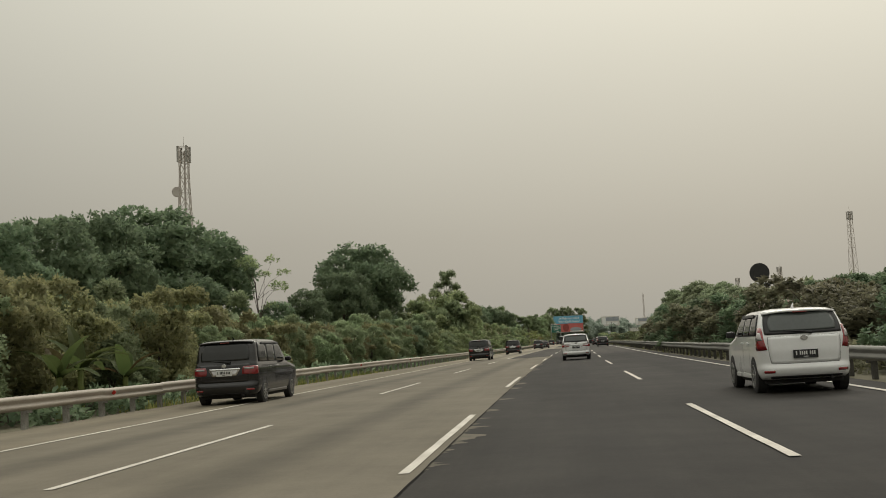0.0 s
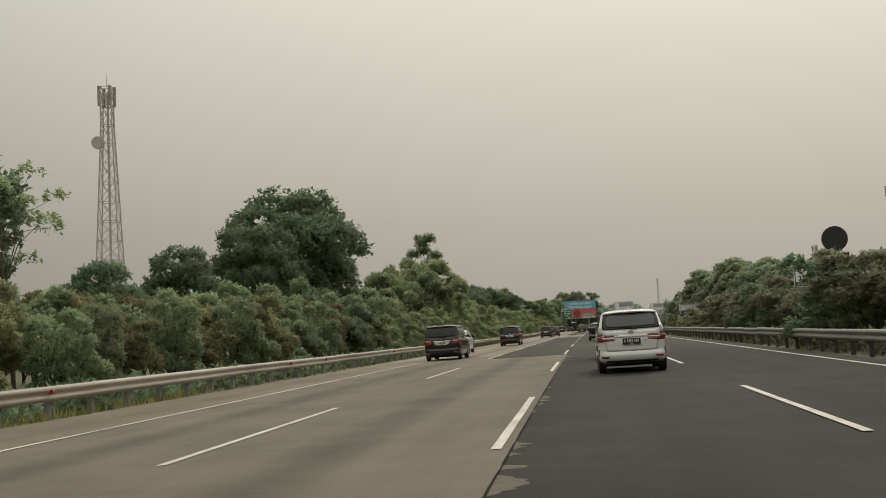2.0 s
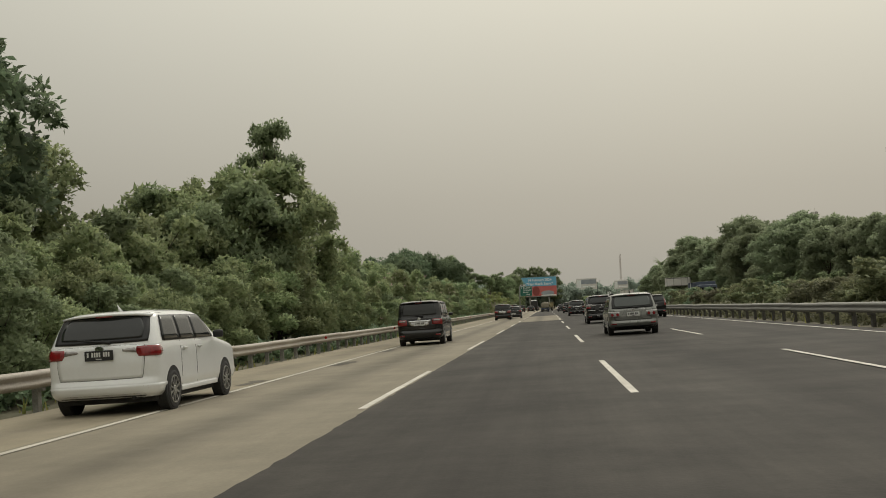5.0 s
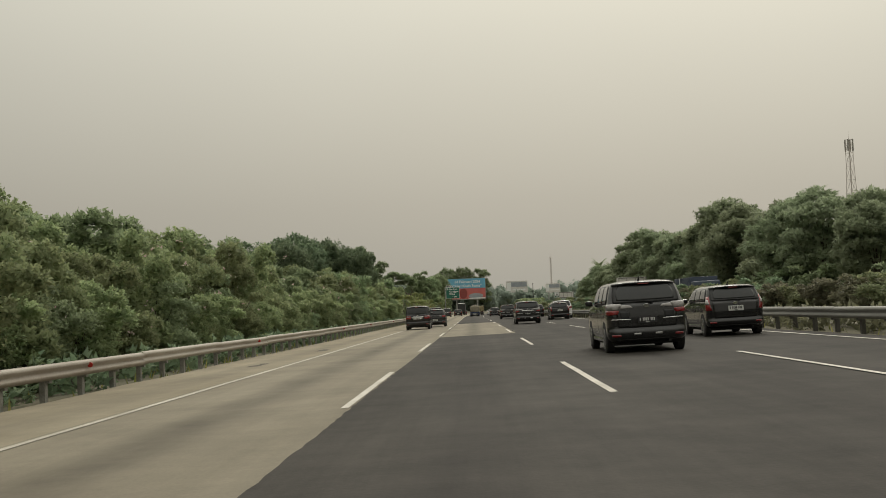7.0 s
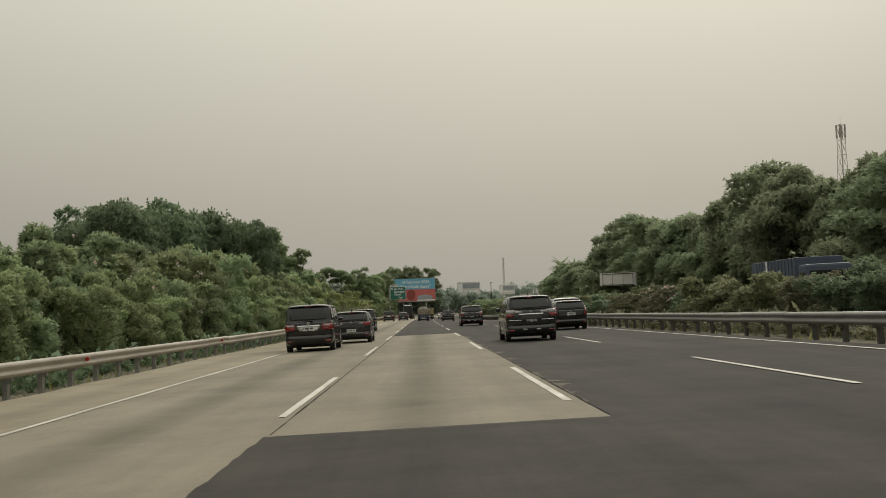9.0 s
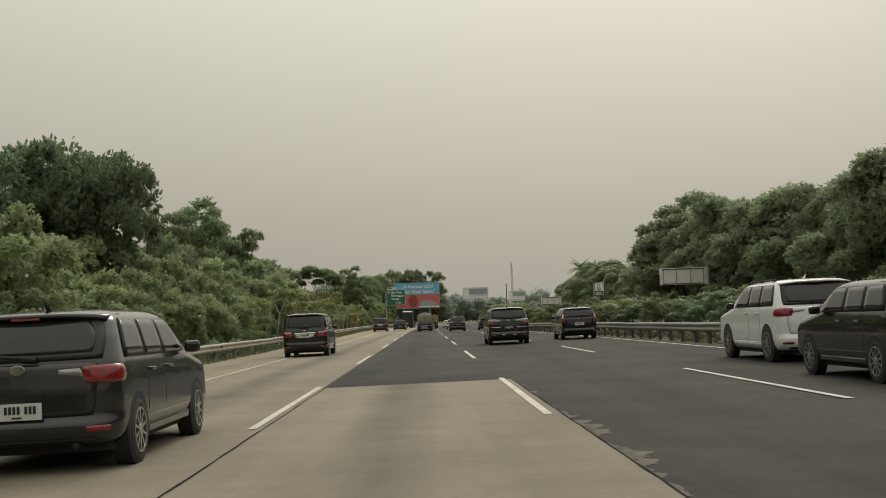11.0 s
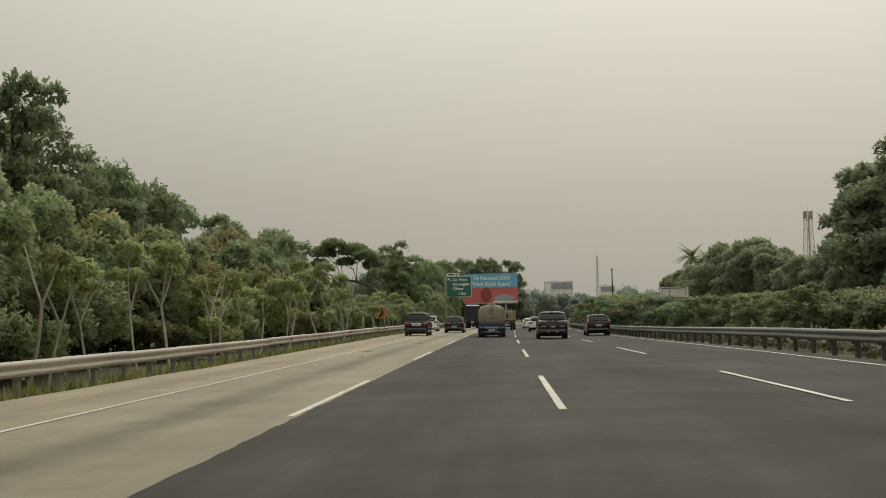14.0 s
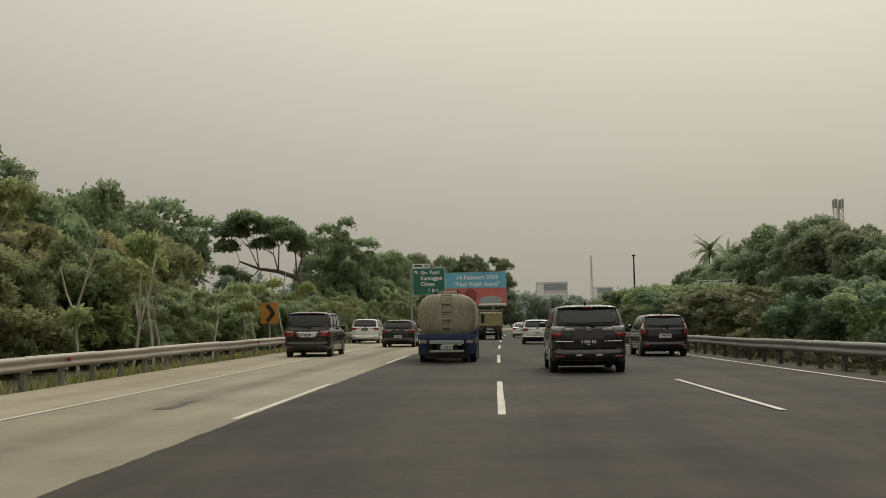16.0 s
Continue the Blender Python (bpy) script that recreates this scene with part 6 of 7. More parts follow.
        def lens(xi0, xi1, yo0, yo1, z0, z1, off=0.012, soft=0.2, bulge=0.008):
            return S.patch(("x", sg * xi0, z0), ("y", yo0, z0, sg), ("y", yo1, z1, sg), ("x", sg * xi1, z1), off, 10, 5, soft, 0.03, bulge)
        zl = belt - 0.145
        if lamps == "wide":
            lo = part("tail_lamp", lens(w * 0.80, w * 0.78, 0.34, 0.40, zl - 0.135, zl + 0.005), lamp_red, t, lamp_lab, True)
            for za, zb2 in ((zl - 0.03, zl + 0.02), (zl - 0.125, zl - 0.075)):
                part("lamp_bar", S.patch(("x", sg * w * 0.50, za + 0.012), ("x", sg * w * 0.80, za - 0.005), ("x", sg * w * 0.80, zb2), ("x", sg * w * 0.47, zb2), 0.014, 6, 3, 0.1, 0.02), lamp_red, lo, "", True)
            part("lamp_gap", S.patch(("x", sg * w * 0.50, zl - 0.062), ("x", sg * w * 0.86, zl - 0.07), ("x", sg * w * 0.86, zl - 0.035), ("x", sg * w * 0.50, zl - 0.03), 0.017, 6, 2, 0.1, 0.02), paint, lo, "", True)
            part("lamp_top", lens(w * 0.82, w * 0.84, 0.38, 0.34, zl + 0.015, zl + 0.25, 0.012, 0.25), lamp_clear, lo, "clear upper lamp", True)
        elif lamps == "block":
            lo = part("tail_lamp", lens(w * 0.54, w * 0.56, 0.26, 0.28, zl - 0.17, zl + 0.06), lamp_red, t, lamp_lab, True)
            part("lamp_top", S.patch(("x", sg * w * 0.62, zl - 0.03), ("x", sg * w * 0.9, zl - 0.03), ("x", sg * w * 0.9, zl + 0.02), ("x", sg * w * 0.62, zl + 0.02), 0.026, 6, 2, 0.1), lamp_clear, lo, "clear lamp strip", True)
        elif lamps == "round":
            lo = part("tail_lamp", lens(w * 0.52, w * 0.52, 0.30, 0.32, zl - 0.15, zl + 0.06, 0.01, 0.15, 0.004), lamp_clear, t, "clear tail lamp with round red lenses", True)
            for fx in (0.63, 0.84):
                q = S.point(S.by_x(sg * w * fx, zl - 0.05), zl - 0.05)
                part("lens", add_disc(bmesh.new(), (q.x, q.y - 0.02, q.z), 0.055, 0.05, "y", 18), lamp_red, lo, "round red lens")
        elif lamps == "tall":
            lo = part("tail_lamp", lens(w * 0.80, w * 0.86, 0.32, 0.46, zl - 0.12, zl + 0.30, 0.012, 0.15), lamp_red, t, "tall red tail lamp", True)
            part("lamp_top", lens(w * 0.88, w * 0.9, 0.30, 0.30, zl + 0.06, zl + 0.20, 0.024, 0.2), lamp_clear, lo, "clear lamp insert", True)
        elif lamps == "wing":
            lo = part("tail_lamp", lens(w * 0.66, w * 0.60, 0.40, 0.46, zl + 0.0, zl + 0.15), lamp_clear, t, "clear wing-shaped tail lamp", True)
            part("lamp_bar", S.patch(("x", sg * w * 0.34, zl + 0.045), ("x", sg * w * 0.66, zl + 0.02), ("x", sg * w * 0.62, zl + 0.12), ("x", sg * w * 0.40, zl + 0.10), 0.015, 6, 3, 0.1, 0.02), lamp_clear, lo, "", True)
            part("lamp_foot", lens(w * 0.72, w * 0.68, 0.36, 0.40, zl - 0.10, zl + 0.005), lamp_red, lo, "red lower lamp", True)
            part("lamp_slot", S.patch(("x", sg * w * 0.46, zl - 0.20), ("x", sg * w * 0.66, zl - 0.20), ("x", sg * w * 0.70, zl - 0.03), ("x", sg * w * 0.42, zl - 0.03), 0.012, 5, 4, 0.1, 0.02), black_plastic, t, "black inset beside the number plate", True)
            part("trim_strip", S.patch(("x", sg * w * 0.40, zl - 0.235), ("x", sg * w * 0.90, zl - 0.225), ("x", sg * w * 0.90, zl - 0.20), ("x", sg * w * 0.40, zl - 0.21), 0.014, 8, 2, 0.1, 0.02), chrome, t, "slim chrome strip", True)
            part("bumper_insert", S.patch(("x", sg * w * 0.18, 0.40), ("x", sg * w * 0.36, 0.40), ("x", sg * w * 0.36, 0.45), ("x", sg * w * 0.18, 0.45), 0.012, 4, 2, 0.1, 0.02), rim_mat, t, "silver bumper insert", True)
        else:   # split
            lo = part("tail_lamp", lens(w * 0.66, w * 0.62, 0.36, 0.38, zl - 0.06, zl + 0.10), lamp_red, t, lamp_lab, True)
            part("lamp_bar", S.patch(("x", sg * w * 0.40, zl + 0.03), ("x", sg * w * 0.66, zl + 0.0), ("x", sg * w * 0.62, zl + 0.08), ("x", sg * w * 0.40, zl + 0.07), 0.012, 6, 2, 0.1, 0.02), lamp_clear, lo, "", True)
        if slits:
            part("bumper_slit", S.patch(("y", 0.17, 0.42, sg), ("y", 0.20, 0.42, sg), ("y", 0.26, ledge + 0.11, sg), ("y", 0.20, ledge + 0.11, sg), 0.006, 3, 5, 0.2), black_plastic, t, "", True)
        if reflectors:
            part("reflector", S.patch(("x", sg * w * 0.68, 0.375), ("x", sg * w * 0.90, 0.375), ("x", sg * w * 0.91, 0.425), ("x", sg * w * 0.68, 0.425), 0.006, 6, 2, 0.2), lamp_red, t, "red bumper reflector", True)
    if under_bumper:
        part("bumper", S.patch(("y", 0.5, 0.29, -1), ("y", 0.5, 0.29, 1), ("y", 0.5, 0.45, 1), ("y", 0.5, 0.45, -1), 0.008, 30, 4, 0.0, 0.02), under_bumper, t, "", True)
    part("bumper_lip", S.patch(("x", -w * 0.78, 0.268), ("x", w * 0.78, 0.268), ("x", w * 0.80, 0.315), ("x", -w * 0.80, 0.315), 0.004, 16, 2, 0.15), black_plastic, t, "", True)
    zp = plate[0] * 0.93
    number_plate(t, S.point(0, zp - 0.06).y - 0.03, zp, dark=plate[1])
    if lamps == "block":
        part("plate_surround", S.patch(("x", -w * 0.38, zp - 0.085), ("x", w * 0.38, zp - 0.085), ("x", w * 0.50, zl + 0.005), ("x", -w * 0.50, zl + 0.005), 0.012, 12, 4, 0.12, 0.02), chrome, t, "chrome surround of the number plate", True)
    if chrome_bar:
        part("trim_bar", S.patch(("x", -w * 0.50, zl - 0.045), ("x", w * 0.50, zl - 0.045), ("x", w * 0.50, zl + 0.012), ("x", -w * 0.50, zl + 0.012), 0.016, 12, 2, 0.05, 0.02), paint if paint is car_white else chrome, t, "glossy trim bar", True)
    q = S.point(0, belt - 0.06)
    part("badge", add_disc(bmesh.new(), (0, q.y - 0.012, q.z), 0.068, 0.03, "y", 20, 0.045), chrome, t, "oval chrome badge")
    if spoiler and not saloon:
        part("roof_spoiler", spoiler_mesh(S, w * tw / 0.84, H, 0.10), paint, t, "", True)
        q = S.point(0, H - 0.1)
        part("brake_light", add_box(bmesh.new(), (0, q.y - 0.075, H - 0.088), (0.26, 0.03, 0.022), 0.006), bill_dark, t, "slim high brake light")
    q0, q1 = S.point(0, zb + 0.01), S.point(S.by_x(-w * 0.42, zb + 0.06), zb + 0.06)
    part("wiper", add_tube(add_tube(bmesh.new(), (0.18 * w, q0.y - 0.025, zb + 0.0), (0.02, q0.y - 0.04, zb + 0.02), 0.03, 0.022, 8), (0.02, q0.y - 0.04, zb + 0.02), (q1.x, q1.y - 0.02, zb + 0.06), 0.018, 0.01, 6), black_plastic, t)
    part("exhaust", add_tube(bmesh.new(), (w * 0.55, 0.10, 0.25), (w * 0.55, 0.5, 0.25), 0.028, 0.028, 10), dark_metal, t)
    part("rear_axle", add_tube(bmesh.new(), (-w + 0.15, 0.175 * L, wheel_r - 0.04), (w - 0.15, 0.175 * L, wheel_r - 0.04), 0.05, 0.05, 8), underside, t)
    for sg in (-1, 1):
        if roof_rails:
            bm = add_box(bmesh.new(), (sg * w * (tw - 0.13), L * 0.36, H + 0.0), (0.045, L * 0.36, 0.035), 0.014)
            for y in (L * 0.19, L * 0.36, L * 0.53):
                add_box(bm, (sg * w * (tw - 0.13), y, H - 0.03), (0.045, 0.09, 0.07), 0.012)
            part("roof_rail", bm, dark_metal, t)
    part("antenna", add_tube(bmesh.new(), (0, L * 0.22, H - 0.02), (0, L * 0.19, H + 0.09), 0.035, 0.008, 6), paint, t)
    return t


van = car(56.2, 3.97, 4.19, 1.68, 1.70, car_white, "white family van with red tail lamps and a black number plate", plate=(0.835, True), chrome_bar=True, name="white_minivan", slits=True)
for x0, x1, z, h in ((-0.66, -0.32, 0.955, 0.022), (0.50, 0.58, 0.975, 0.03)):
    n = int(round((x1 - x0) / 0.045))
    for i in range(n):
        part("wordmark", add_box(bmesh.new(), (x0 + (x1 - x0) * (i + 0.5) / n, 0.056, z), (0.03, 0.012, h), 0.003), chrome, van, "small chrome lettering bar")
part("lock", add_disc(bmesh.new(), (0.34, 0.045, 0.80), 0.018, 0.016, "y", 14), chrome, van)
car(10.0, 7.85, 4.15, 1.66, 1.69, car_white, "white family van with tall red tail lamps and alloy wheels", lamps="tall", plate=(0.76, True), name="white_minivan", visors=True)
car(124.6, 3.80, 4.49, 1.75, 1.60, car_silver, "silver estate van with round red tail lamps and roof rails", lamps="round", plate=(0.78, False), roof_rails=True, belt=0.62, name="silver_minivan", visors=True, rear_glass=glass_mid)
car(67.8, 4.1, 4.49, 1.75, 1.60, car_silver, "silver estate van driving ahead of a white van", lamps="round", plate=(0.78, False), roof_rails=True, belt=0.62, name="silver_minivan", visors=True, rear_glass=glass_mid)
car(83.0, -4.4, 4.84, 1.80, 1.91, car_black, "black boxy people carrier in the concrete slow lane", boxy=1, belt=0.63, lamps="block", plate=(0.92, False), chrome_bar=True, rear_glass=glass_dark, name="black_minivan", lean_glass=0.16, nose=1.05, visors=True)
car(207.0, -4.28, 4.84, 1.80, 1.91, car_black, "black boxy people carrier with red tail lamps and chrome trim", boxy=1, belt=0.63, lamps="block", plate=(0.92, False), chrome_bar=True, rear_glass=glass_dark, name="black_minivan", lean_glass=0.16, nose=1.05, visors=True)
car(101.4, -6.0, 4.48, 1.75, 1.70, car_white, "white crossover van with a dark rear window", lamps="split", plate=(0.98, True), rear_glass=glass_dark, under_bumper=car_white, name="white_crossover")
car(347.5, -5.7, 4.84, 1.80, 1.91, car_black, "black boxy people carrier on the hard shoulder", boxy=1, belt=0.63, lamps="block", plate=(0.92, False), chrome_bar=True, rear_glass=glass_dark, name="black_minivan", lean_glass=0.16, nose=1.05, visors=True)
car(374.8, -6.9, 4.48, 1.75, 1.70, car_white, "white crossover van on the hard shoulder", lamps="split", plate=(0.98, True), rear_glass=glass_dark, name="white_crossover")
car(205.5, 3.97, 4.73, 1.83, 1.80, car_grey, "dark grey people carrier in the third lane", lamps="wing", plate=(0.8, True), rear_glass=glass_dark, name="grey_minivan", wheel_r=0.34, chrome_bar=True)
car(216.5, -3.3, 4.3, 1.77, 1.60, car_grey, "dark grey crossover with a white number plate", lamps="split", plate=(0.62, False), rear_glass=glass_dark, name="grey_crossover")
car(364.0, -3.7, 4.3, 1.77, 1.60, car_black, "black crossover with a white number plate", lamps="split", plate=(0.62, False), rear_glass=glass_dark, name="black_crossover")
car(221.4, 7.6, 4.39, 1.68, 1.62, car_black, "black family van with a white number plate", lamps="tall", plate=(0.86, False), rear_glass=glass_dark, name="black_minivan")
car(228.5, 8.4, 4.8, 1.85, 1.83, car_white, "white off-road car with roof rails", lamps="split", plate=(0.8, False), rear_glass=glass_dark, roof_rails=True, name="white_offroader", wheel_r=0.37, low=0.28)
car(332.0, 4.0, 4.73, 1.83, 1.80, car_grey, "dark grey people carrier with slim red and clear tail lamps", lamps="wing", plate=(0.8, True), rear_glass=glass_dark, name="grey_minivan", wheel_r=0.34, chrome_bar=False)
car(372.0, 4.1, 4.33, 1.79, 1.62, car_white, "white crossover with a black lower bumper", lamps="split", plate=(0.75, False), rear_glass=glass_dark, under_bumper=black_plastic, name="white_crossover")
car(405.0, 3.6, 4.5, 1.72, 1.48, car_white, "white saloon far ahead in the traffic", lamps="split", plate=(0.75, False), rear_glass=glass_dark, name="white_saloon", saloon=True)
car(345.5, 7.9, 4.4, 1.70, 1.66, car_black, "dark blue-black hatchback near the median", lamps="tall", plate=(0.8, False), rear_glass=glass_dark, name="black_hatchback")
car(428.0, -4.1, 4.3, 1.72, 1.52, car_grey, "dark grey hatchback in the slow lane", lamps="split", plate=(0.7, False), rear_glass=glass_dark, name="grey_hatchback")

car(18.3, -5.8, 4.84, 1.80, 1.91, car_black, "black boxy people carrier beside the hard shoulder", boxy=1, belt=0.63, lamps="block", plate=(0.92, False), chrome_bar=True, rear_glass=glass_dark, name="black_minivan", lean_glass=0.16, nose=1.05, visors=True)
car(128.3, -4.3, 4.84, 1.80, 1.91, car_black, "black boxy people carrier beside the tall hedge", boxy=1, belt=0.63, lamps="block", plate=(0.92, False), chrome_bar=True, rear_glass=glass_dark, name="black_minivan", lean_glass=0.16, nose=1.05, visors=True)
car(150.6, 4.0, 4.73, 1.83, 1.80, car_grey, "dark grey people carrier following the traffic", lamps="wing", plate=(0.8, True), rear_glass=glass_dark, name="grey_minivan", wheel_r=0.34)
car(157.5, 7.7, 4.39, 1.68, 1.62, car_black, "black family van near the median rail", lamps="tall", plate=(0.86, False), rear_glass=glass_dark, name="black_minivan")
car(251.0, -4.6, 4.84, 1.80, 1.91, car_black, "black boxy people carrier before the young trees", boxy=1, belt=0.63, lamps="block", plate=(0.92, False), chrome_bar=True, rear_glass=glass_dark, name="black_minivan", lean_glass=0.16, nose=1.05, visors=True)
car(255.5, 4.1, 4.73, 1.83, 1.80, car_grey, "dark grey people carrier with clear tail lamps", lamps="wing", plate=(0.8, True), rear_glass=glass_dark, name="grey_minivan", wheel_r=0.34)
car(259.0, 7.8, 4.4, 1.70, 1.66, car_black, "black hatchback beside the median rail", lamps="tall", plate=(0.8, False), rear_glass=glass_dark, name="black_hatchback")


def truck_base(t, w, L, axles, r=0.48):
    for y in axles:
        for sg in (-1, 1):
            wheel(t, sg * (w - 0.16), y, r, 0.26, sg, steel_grey, 8)
            wheel(t, sg * (w - 0.48), y, r, 0.24, sg, steel_grey, 8)
    for sg in (-1, 1):
        part("chassis_rail", add_box(bmesh.new(), (sg * 0.42, L / 2, 0.86), (0.1, L * 0.96, 0.22), 0.01), dark_metal, t)
    for y in axles:
        part("axle", add_tube(bmesh.new(), (-w + 0.2, y, r), (w - 0.2, y, r), 0.08, 0.08, 8), dark_metal, t)


def truck_cab(t, w, L, mat, h=2.5):
    part("cab", add_box(bmesh.new(), (0, L - 0.9, (h + 0.6) / 2), (w * 2 - 0.15, 1.75, h - 0.6), 0.12), mat, t)
    part("windscreen", add_box(bmesh.new(), (0, L - 0.02, h - 0.65), (w * 1.7, 0.05, 0.75), 0.02), glass_dark, t)
    for sg in (-1, 1):
        part("side_window", add_box(bmesh.new(), (sg * (w - 0.075), L - 0.85, h - 0.65), (0.03, 0.9, 0.6), 0.01), glass_dark, t)
        m_ = part("mirror", add_box(bmesh.new(), (sg * (w + 0.14), L - 0.3, h - 0.7), (0.16, 0.08, 0.4), 0.03), dark_metal, t)
        part("mirror_arm", add_tube(bmesh.new(), (sg * (w - 0.1), L - 0.25, h - 0.5), (sg * (w + 0.14), L - 0.3, h - 0.5), 0.015, 0.015, 5), dark_metal, t)


def tanker(s, x):
    L, w = 7.6, 1.12
    t = thing("tanker_truck", road_pose(s, x) @ Matrix.Scale(0.85, 4), "weathered beige tanker truck with a blue chassis and rear ladder", "truck", "traffic")
    truck_base(t, w, L, (1.35, 2.65, 6.3), 0.47)
    truck_cab(t, w, L, truck_blue, 2.4)
    # rounded tank with domed ends
    bm = bmesh.new()
    n, prof = 40, ((0.10, 0.0), (0.12, 0.55), (0.19, 0.85), (0.3, 0.97), (0.42, 1.0), (1.6, 1.0), (1.62, 1.012), (1.68, 1.012), (1.7, 1.0), (5.2, 1.0), (5.3, 0.95), (5.38, 0.0))
    rings = []
    for y, k in prof:
        ring = []
        for i in range(n):
            a = 2 * math.pi * i / n
            ca, sa = math.cos(a), math.sin(a)
            ex = 0.62
            ring.append(bm.verts.new((max(k, 0.02) * 1.09 * math.copysign(abs(ca) ** ex, ca), y, 1.78 + max(k, 0.02) * 0.83 * math.copysign(abs(sa) ** ex, sa))))
        rings.append(ring)
    for A, B in zip(rings, rings[1:]):
        for i in range(n):
            bm.faces.new((A[i], A[(i + 1) % n], B[(i + 1) % n], B[i]))
    bm.faces.new(rings[0])
    bm.faces.new(rings[-1])
    bmesh.ops.recalc_face_normals(bm, faces=bm.faces)
    part("tank", bm, tank_paint, t, "stained beige tank", True)
    for y in (0.9, 2.7, 4.4):
        part("saddle", add_box(bmesh.new(), (0, y, 1.0), (1.7, 0.18, 0.2), 0.02), truck_blue, t)
    lad = part("ladder", add_box(add_box(bmesh.new(), (-0.19, 0.08, 1.95), (0.05, 0.05, 1.55), 0.01), (0.19, 0.08, 1.95), (0.05, 0.05, 1.55), 0.01), tank_paint, t, "stained beige ladder")
    for z in (1.35, 1.65, 1.95, 2.25, 2.55):
        part("rung", add_box(bmesh.new(), (0, 0.07, z), (0.36, 0.06, 0.06), 0.01), tank_paint, lad)
    part("walkway", add_box(bmesh.new(), (0, 2.7, 2.64), (0.7, 4.4, 0.06), 0.02), tank_paint, t)
    for sg in (-1, 1):
        part("walkway_rail", add_tube(bmesh.new(), (sg * 0.42, 0.35, 2.74), (sg * 0.42, 5.0, 2.74), 0.025, 0.025, 6), dark_metal, t)
        part("rail_post", add_tube(bmesh.new(), (sg * 0.42, 0.36, 2.55), (sg * 0.42, 0.36, 2.74), 0.022, 0.022, 6), dark_metal, t)
        part("tail_lamp", add_box(bmesh.new(), (sg * 0.86, -0.03, 0.80), (0.26, 0.06, 0.12), 0.015), lamp_clear, t, "pale lamp cluster")
        part("mudguard", add_box(bmesh.new(), (sg * 0.93, 0.6, 0.52), (0.36, 0.03, 0.42), 0.01), truck_blue, t)
    part("manhole", add_disc(bmesh.new(), (0, 2.6, 2.70), 0.3, 0.14, "z", 20), tank_paint, t)
    part("rear_frame", add_box(bmesh.new(), (0, 0.12, 0.98), (2.16, 0.22, 0.20), 0.02), truck_blue, t, "blue rear frame")
    part("rear_panel", add_box(bmesh.new(), (0, 0.0, 0.79), (1.3, 0.05, 0.14), 0.015), bill_grey, t)
    number_plate(t, -0.02, 0.60, 0.46, 0.16, False)
    bar = part("underrun_bar", add_box(bmesh.new(), (0, 0.0, 0.45), (1.3, 0.09, 0.09), 0.015), sign_back, t)
    for sg in (-1, 1):
        part("bar_bracket", add_box(bmesh.new(), (sg * 0.35, 0.06, 0.62), (0.06, 0.06, 0.3), 0.01), dark_metal, t)
    part("rear_flap", add_box(bmesh.new(), (0, 0.55, 0.30), (1.7, 0.02, 0.28), 0.005), black_plastic, t)


tanker(340.0, 0.15)


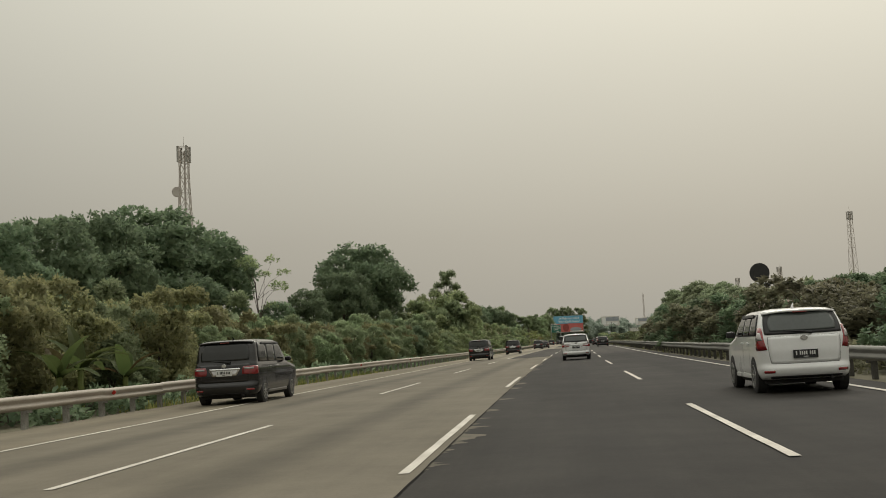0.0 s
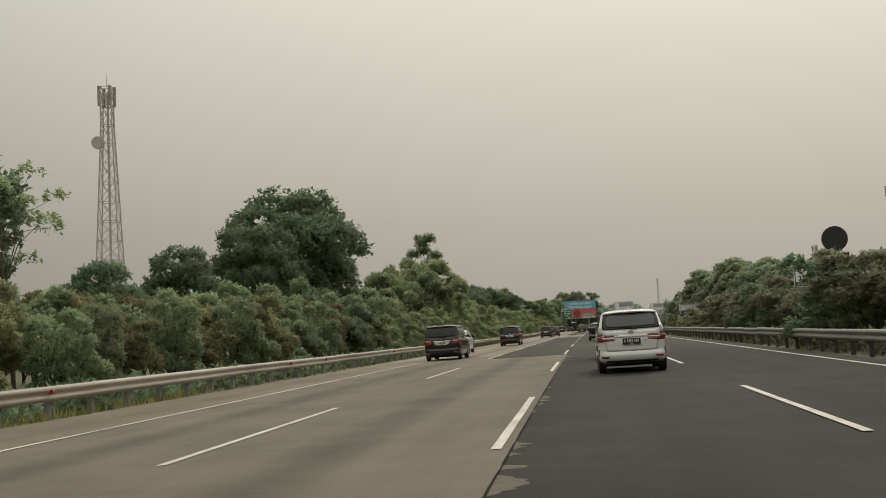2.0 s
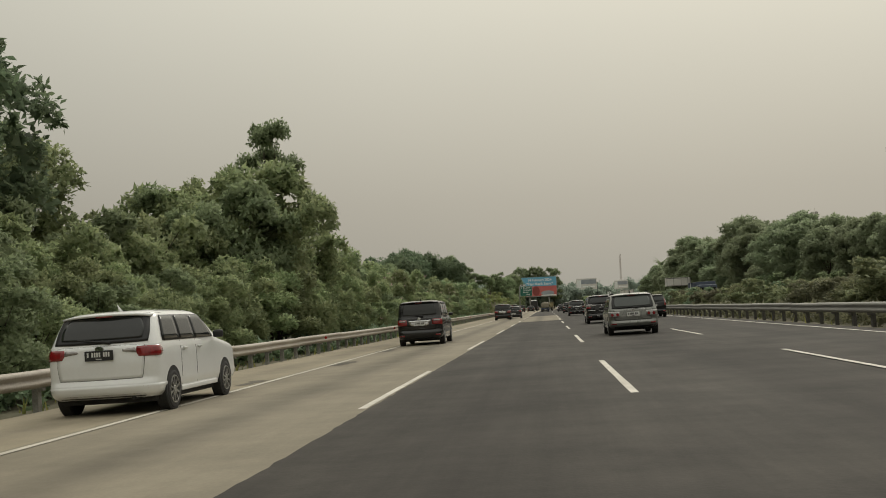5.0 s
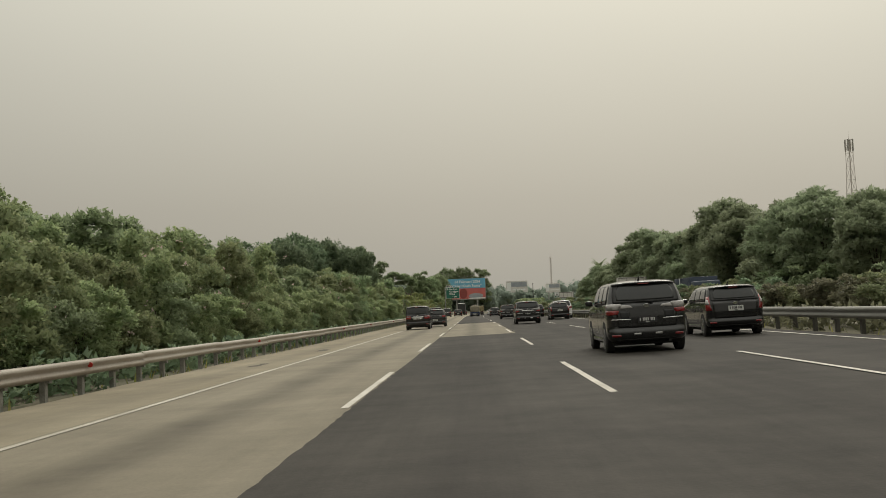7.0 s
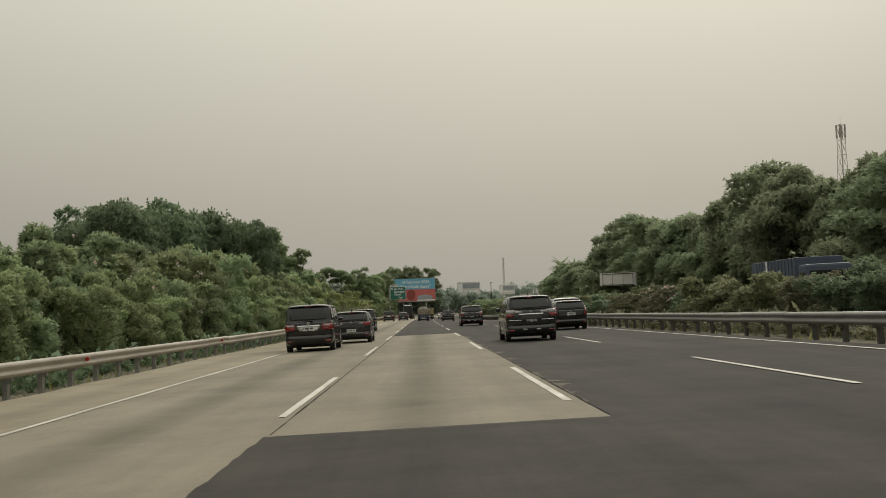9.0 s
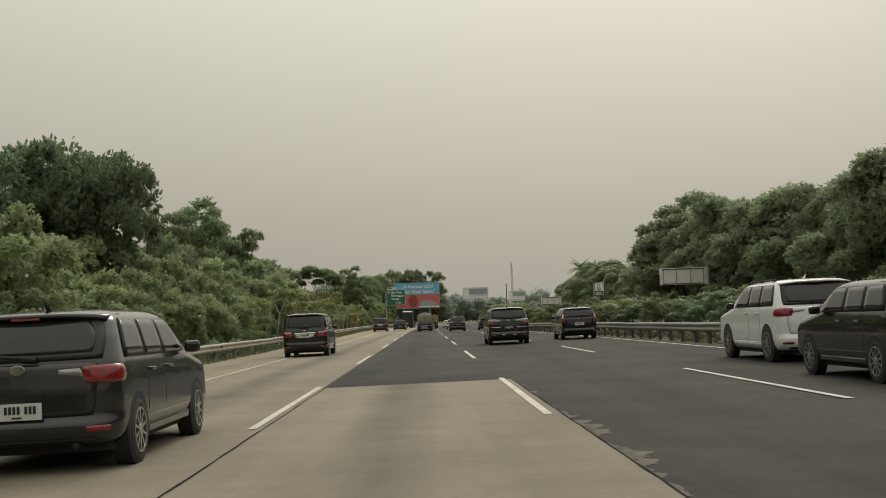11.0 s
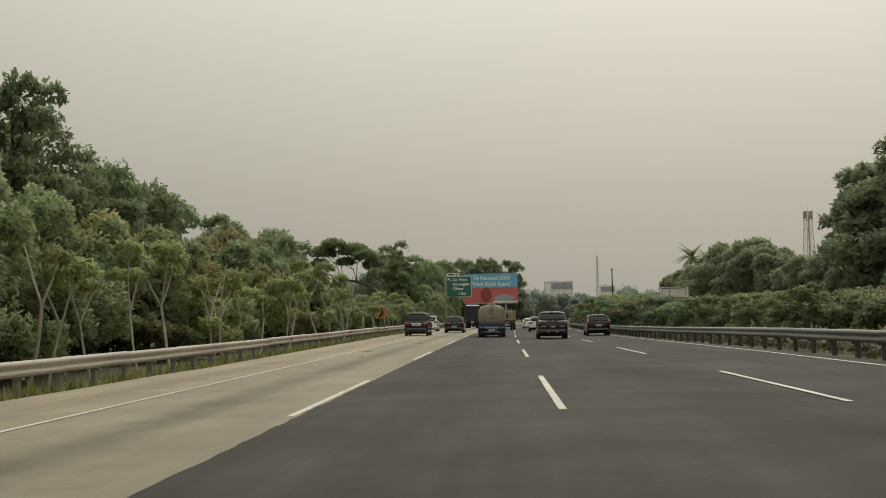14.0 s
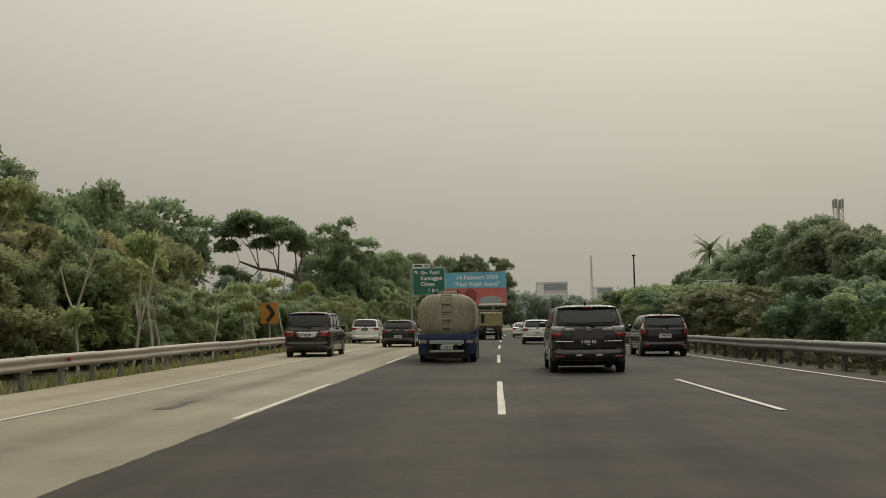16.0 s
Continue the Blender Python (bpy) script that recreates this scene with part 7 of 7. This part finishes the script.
def cargo_truck(s, x, mat, label, bed=True, h=2.9):
    L, w = 6.2, 1.0
    t = thing("cargo_truck", road_pose(s, x), label, "truck", "traffic")
    truck_base(t, w, L, (1.2, 4.9), 0.42)
    truck_cab(t, w, L, mat, 2.2)
    part("bed_floor", add_box(bmesh.new(), (0, 2.1, 1.05), (2.0, 4.2, 0.12), 0.01), dark_metal, t)
    if bed:
        part("tailboard", add_box(bmesh.new(), (0, 0.03, 1.45), (1.98, 0.06, 0.72), 0.01), mat, t)
        for sg in (-1, 1):
            part("sideboard", add_box(bmesh.new(), (sg * 0.98, 2.1, 1.45), (0.06, 4.2, 0.72), 0.01), mat, t)
            for y in (0.05, 1.4, 2.8, 4.15):
                part("stake", add_box(bmesh.new(), (sg * 0.98, y, 1.75), (0.07, 0.07, 1.35), 0.01), mat, t)
            for z in (2.0, 2.25):
                part("side_slat", add_box(bmesh.new(), (sg * 0.98, 2.1, z), (0.04, 4.2, 0.12), 0.01), mat, t)
        for k in (-0.6, -0.2, 0.2, 0.6):
            part("slat", add_box(bmesh.new(), (k, 0.03, 2.0), (0.12, 0.05, 0.42), 0.01), mat, t)
        part("top_rail", add_box(bmesh.new(), (0, 0.03, 2.3), (1.98, 0.06, 0.1), 0.01), mat, t)
    else:
        part("cargo_box", add_box(bmesh.new(), (0, 2.1, 2.05), (2.05, 4.2, 1.9), 0.05), mat, t)
        part("cargo_cover", add_box(bmesh.new(), (0, 1.3, 2.9), (1.7, 2.4, 0.5), 0.15), sign_white, t, "white tarpaulin on the load")
    for sg in (-1, 1):
        part("tail_lamp", add_box(bmesh.new(), (sg * 0.8, 0.0, 0.92), (0.22, 0.06, 0.1), 0.01), lamp_red, t)
    part("underrun_bar", add_box(bmesh.new(), (0, 0.05, 0.7), (1.8, 0.08, 0.1), 0.01), dark_metal, t)
    number_plate(t, -0.01, 0.85, 0.4, 0.14, False)


cargo_truck(390.0, 0.9, truck_yellow, "pale yellow open cargo truck with slatted sides")
cargo_truck(412.0, -4.1, dark_metal, "dark cargo truck with a white tarpaulin on its load", False)


def box_lorry(s, x):
    t = thing("container_lorry", road_pose(s, x), "blue container lorry on the opposite carriageway", "truck", "opposite traffic")
    truck_base(t, 1.2, 8.4, (0.6, 6.0, 7.3), 0.48)
    part("container", add_box(bmesh.new(), (0, 4.7, 2.0), (2.4, 7.4, 2.1), 0.04), box_blue, t)
    for i in range(13):
        part("rib", add_box(bmesh.new(), (-1.215, 1.2 + i * 0.52, 2.05), (0.035, 0.2, 1.95), 0.01), box_blue, t)
    part("cab", add_box(bmesh.new(), (0, 0.35, 1.6), (2.3, 1.3, 2.1), 0.12), box_blue, t)
    part("windscreen", add_box(bmesh.new(), (0, -0.3, 1.95), (2.0, 0.05, 0.75), 0.02), glass_dark, t)
    for sg in (-1, 1):
        part("side_window", add_box(bmesh.new(), (sg * 1.16, 0.3, 1.95), (0.03, 0.8, 0.6), 0.02), glass_dark, t)
    part("pale_post", add_box(bmesh.new(), (-1.23, 5.6, 2.1), (0.05, 0.18, 1.9), 0.01), sign_white, t)


box_lorry(219.5, 20.2)
car(222.0, 19.6, 4.3, 1.75, 1.6, car_white, "white car on the opposite carriageway seen over the median shrubs", turn=180, name="white_hatchback", lamps="split")
car(262.0, 20.0, 4.4, 1.75, 1.75, car_white, "white van on the opposite carriageway seen over the median shrubs", turn=180, name="white_minivan", lamps="split")
car(331.0, 20.0, 4.6, 1.8, 1.85, car_silver, "silver off-road car on the opposite carriageway", turn=180, name="silver_offroader", lamps="split")
car(356.0, 20.2, 4.4, 1.75, 1.7, car_white, "white car beyond the median shrubs", turn=180, name="white_hatchback", lamps="split")
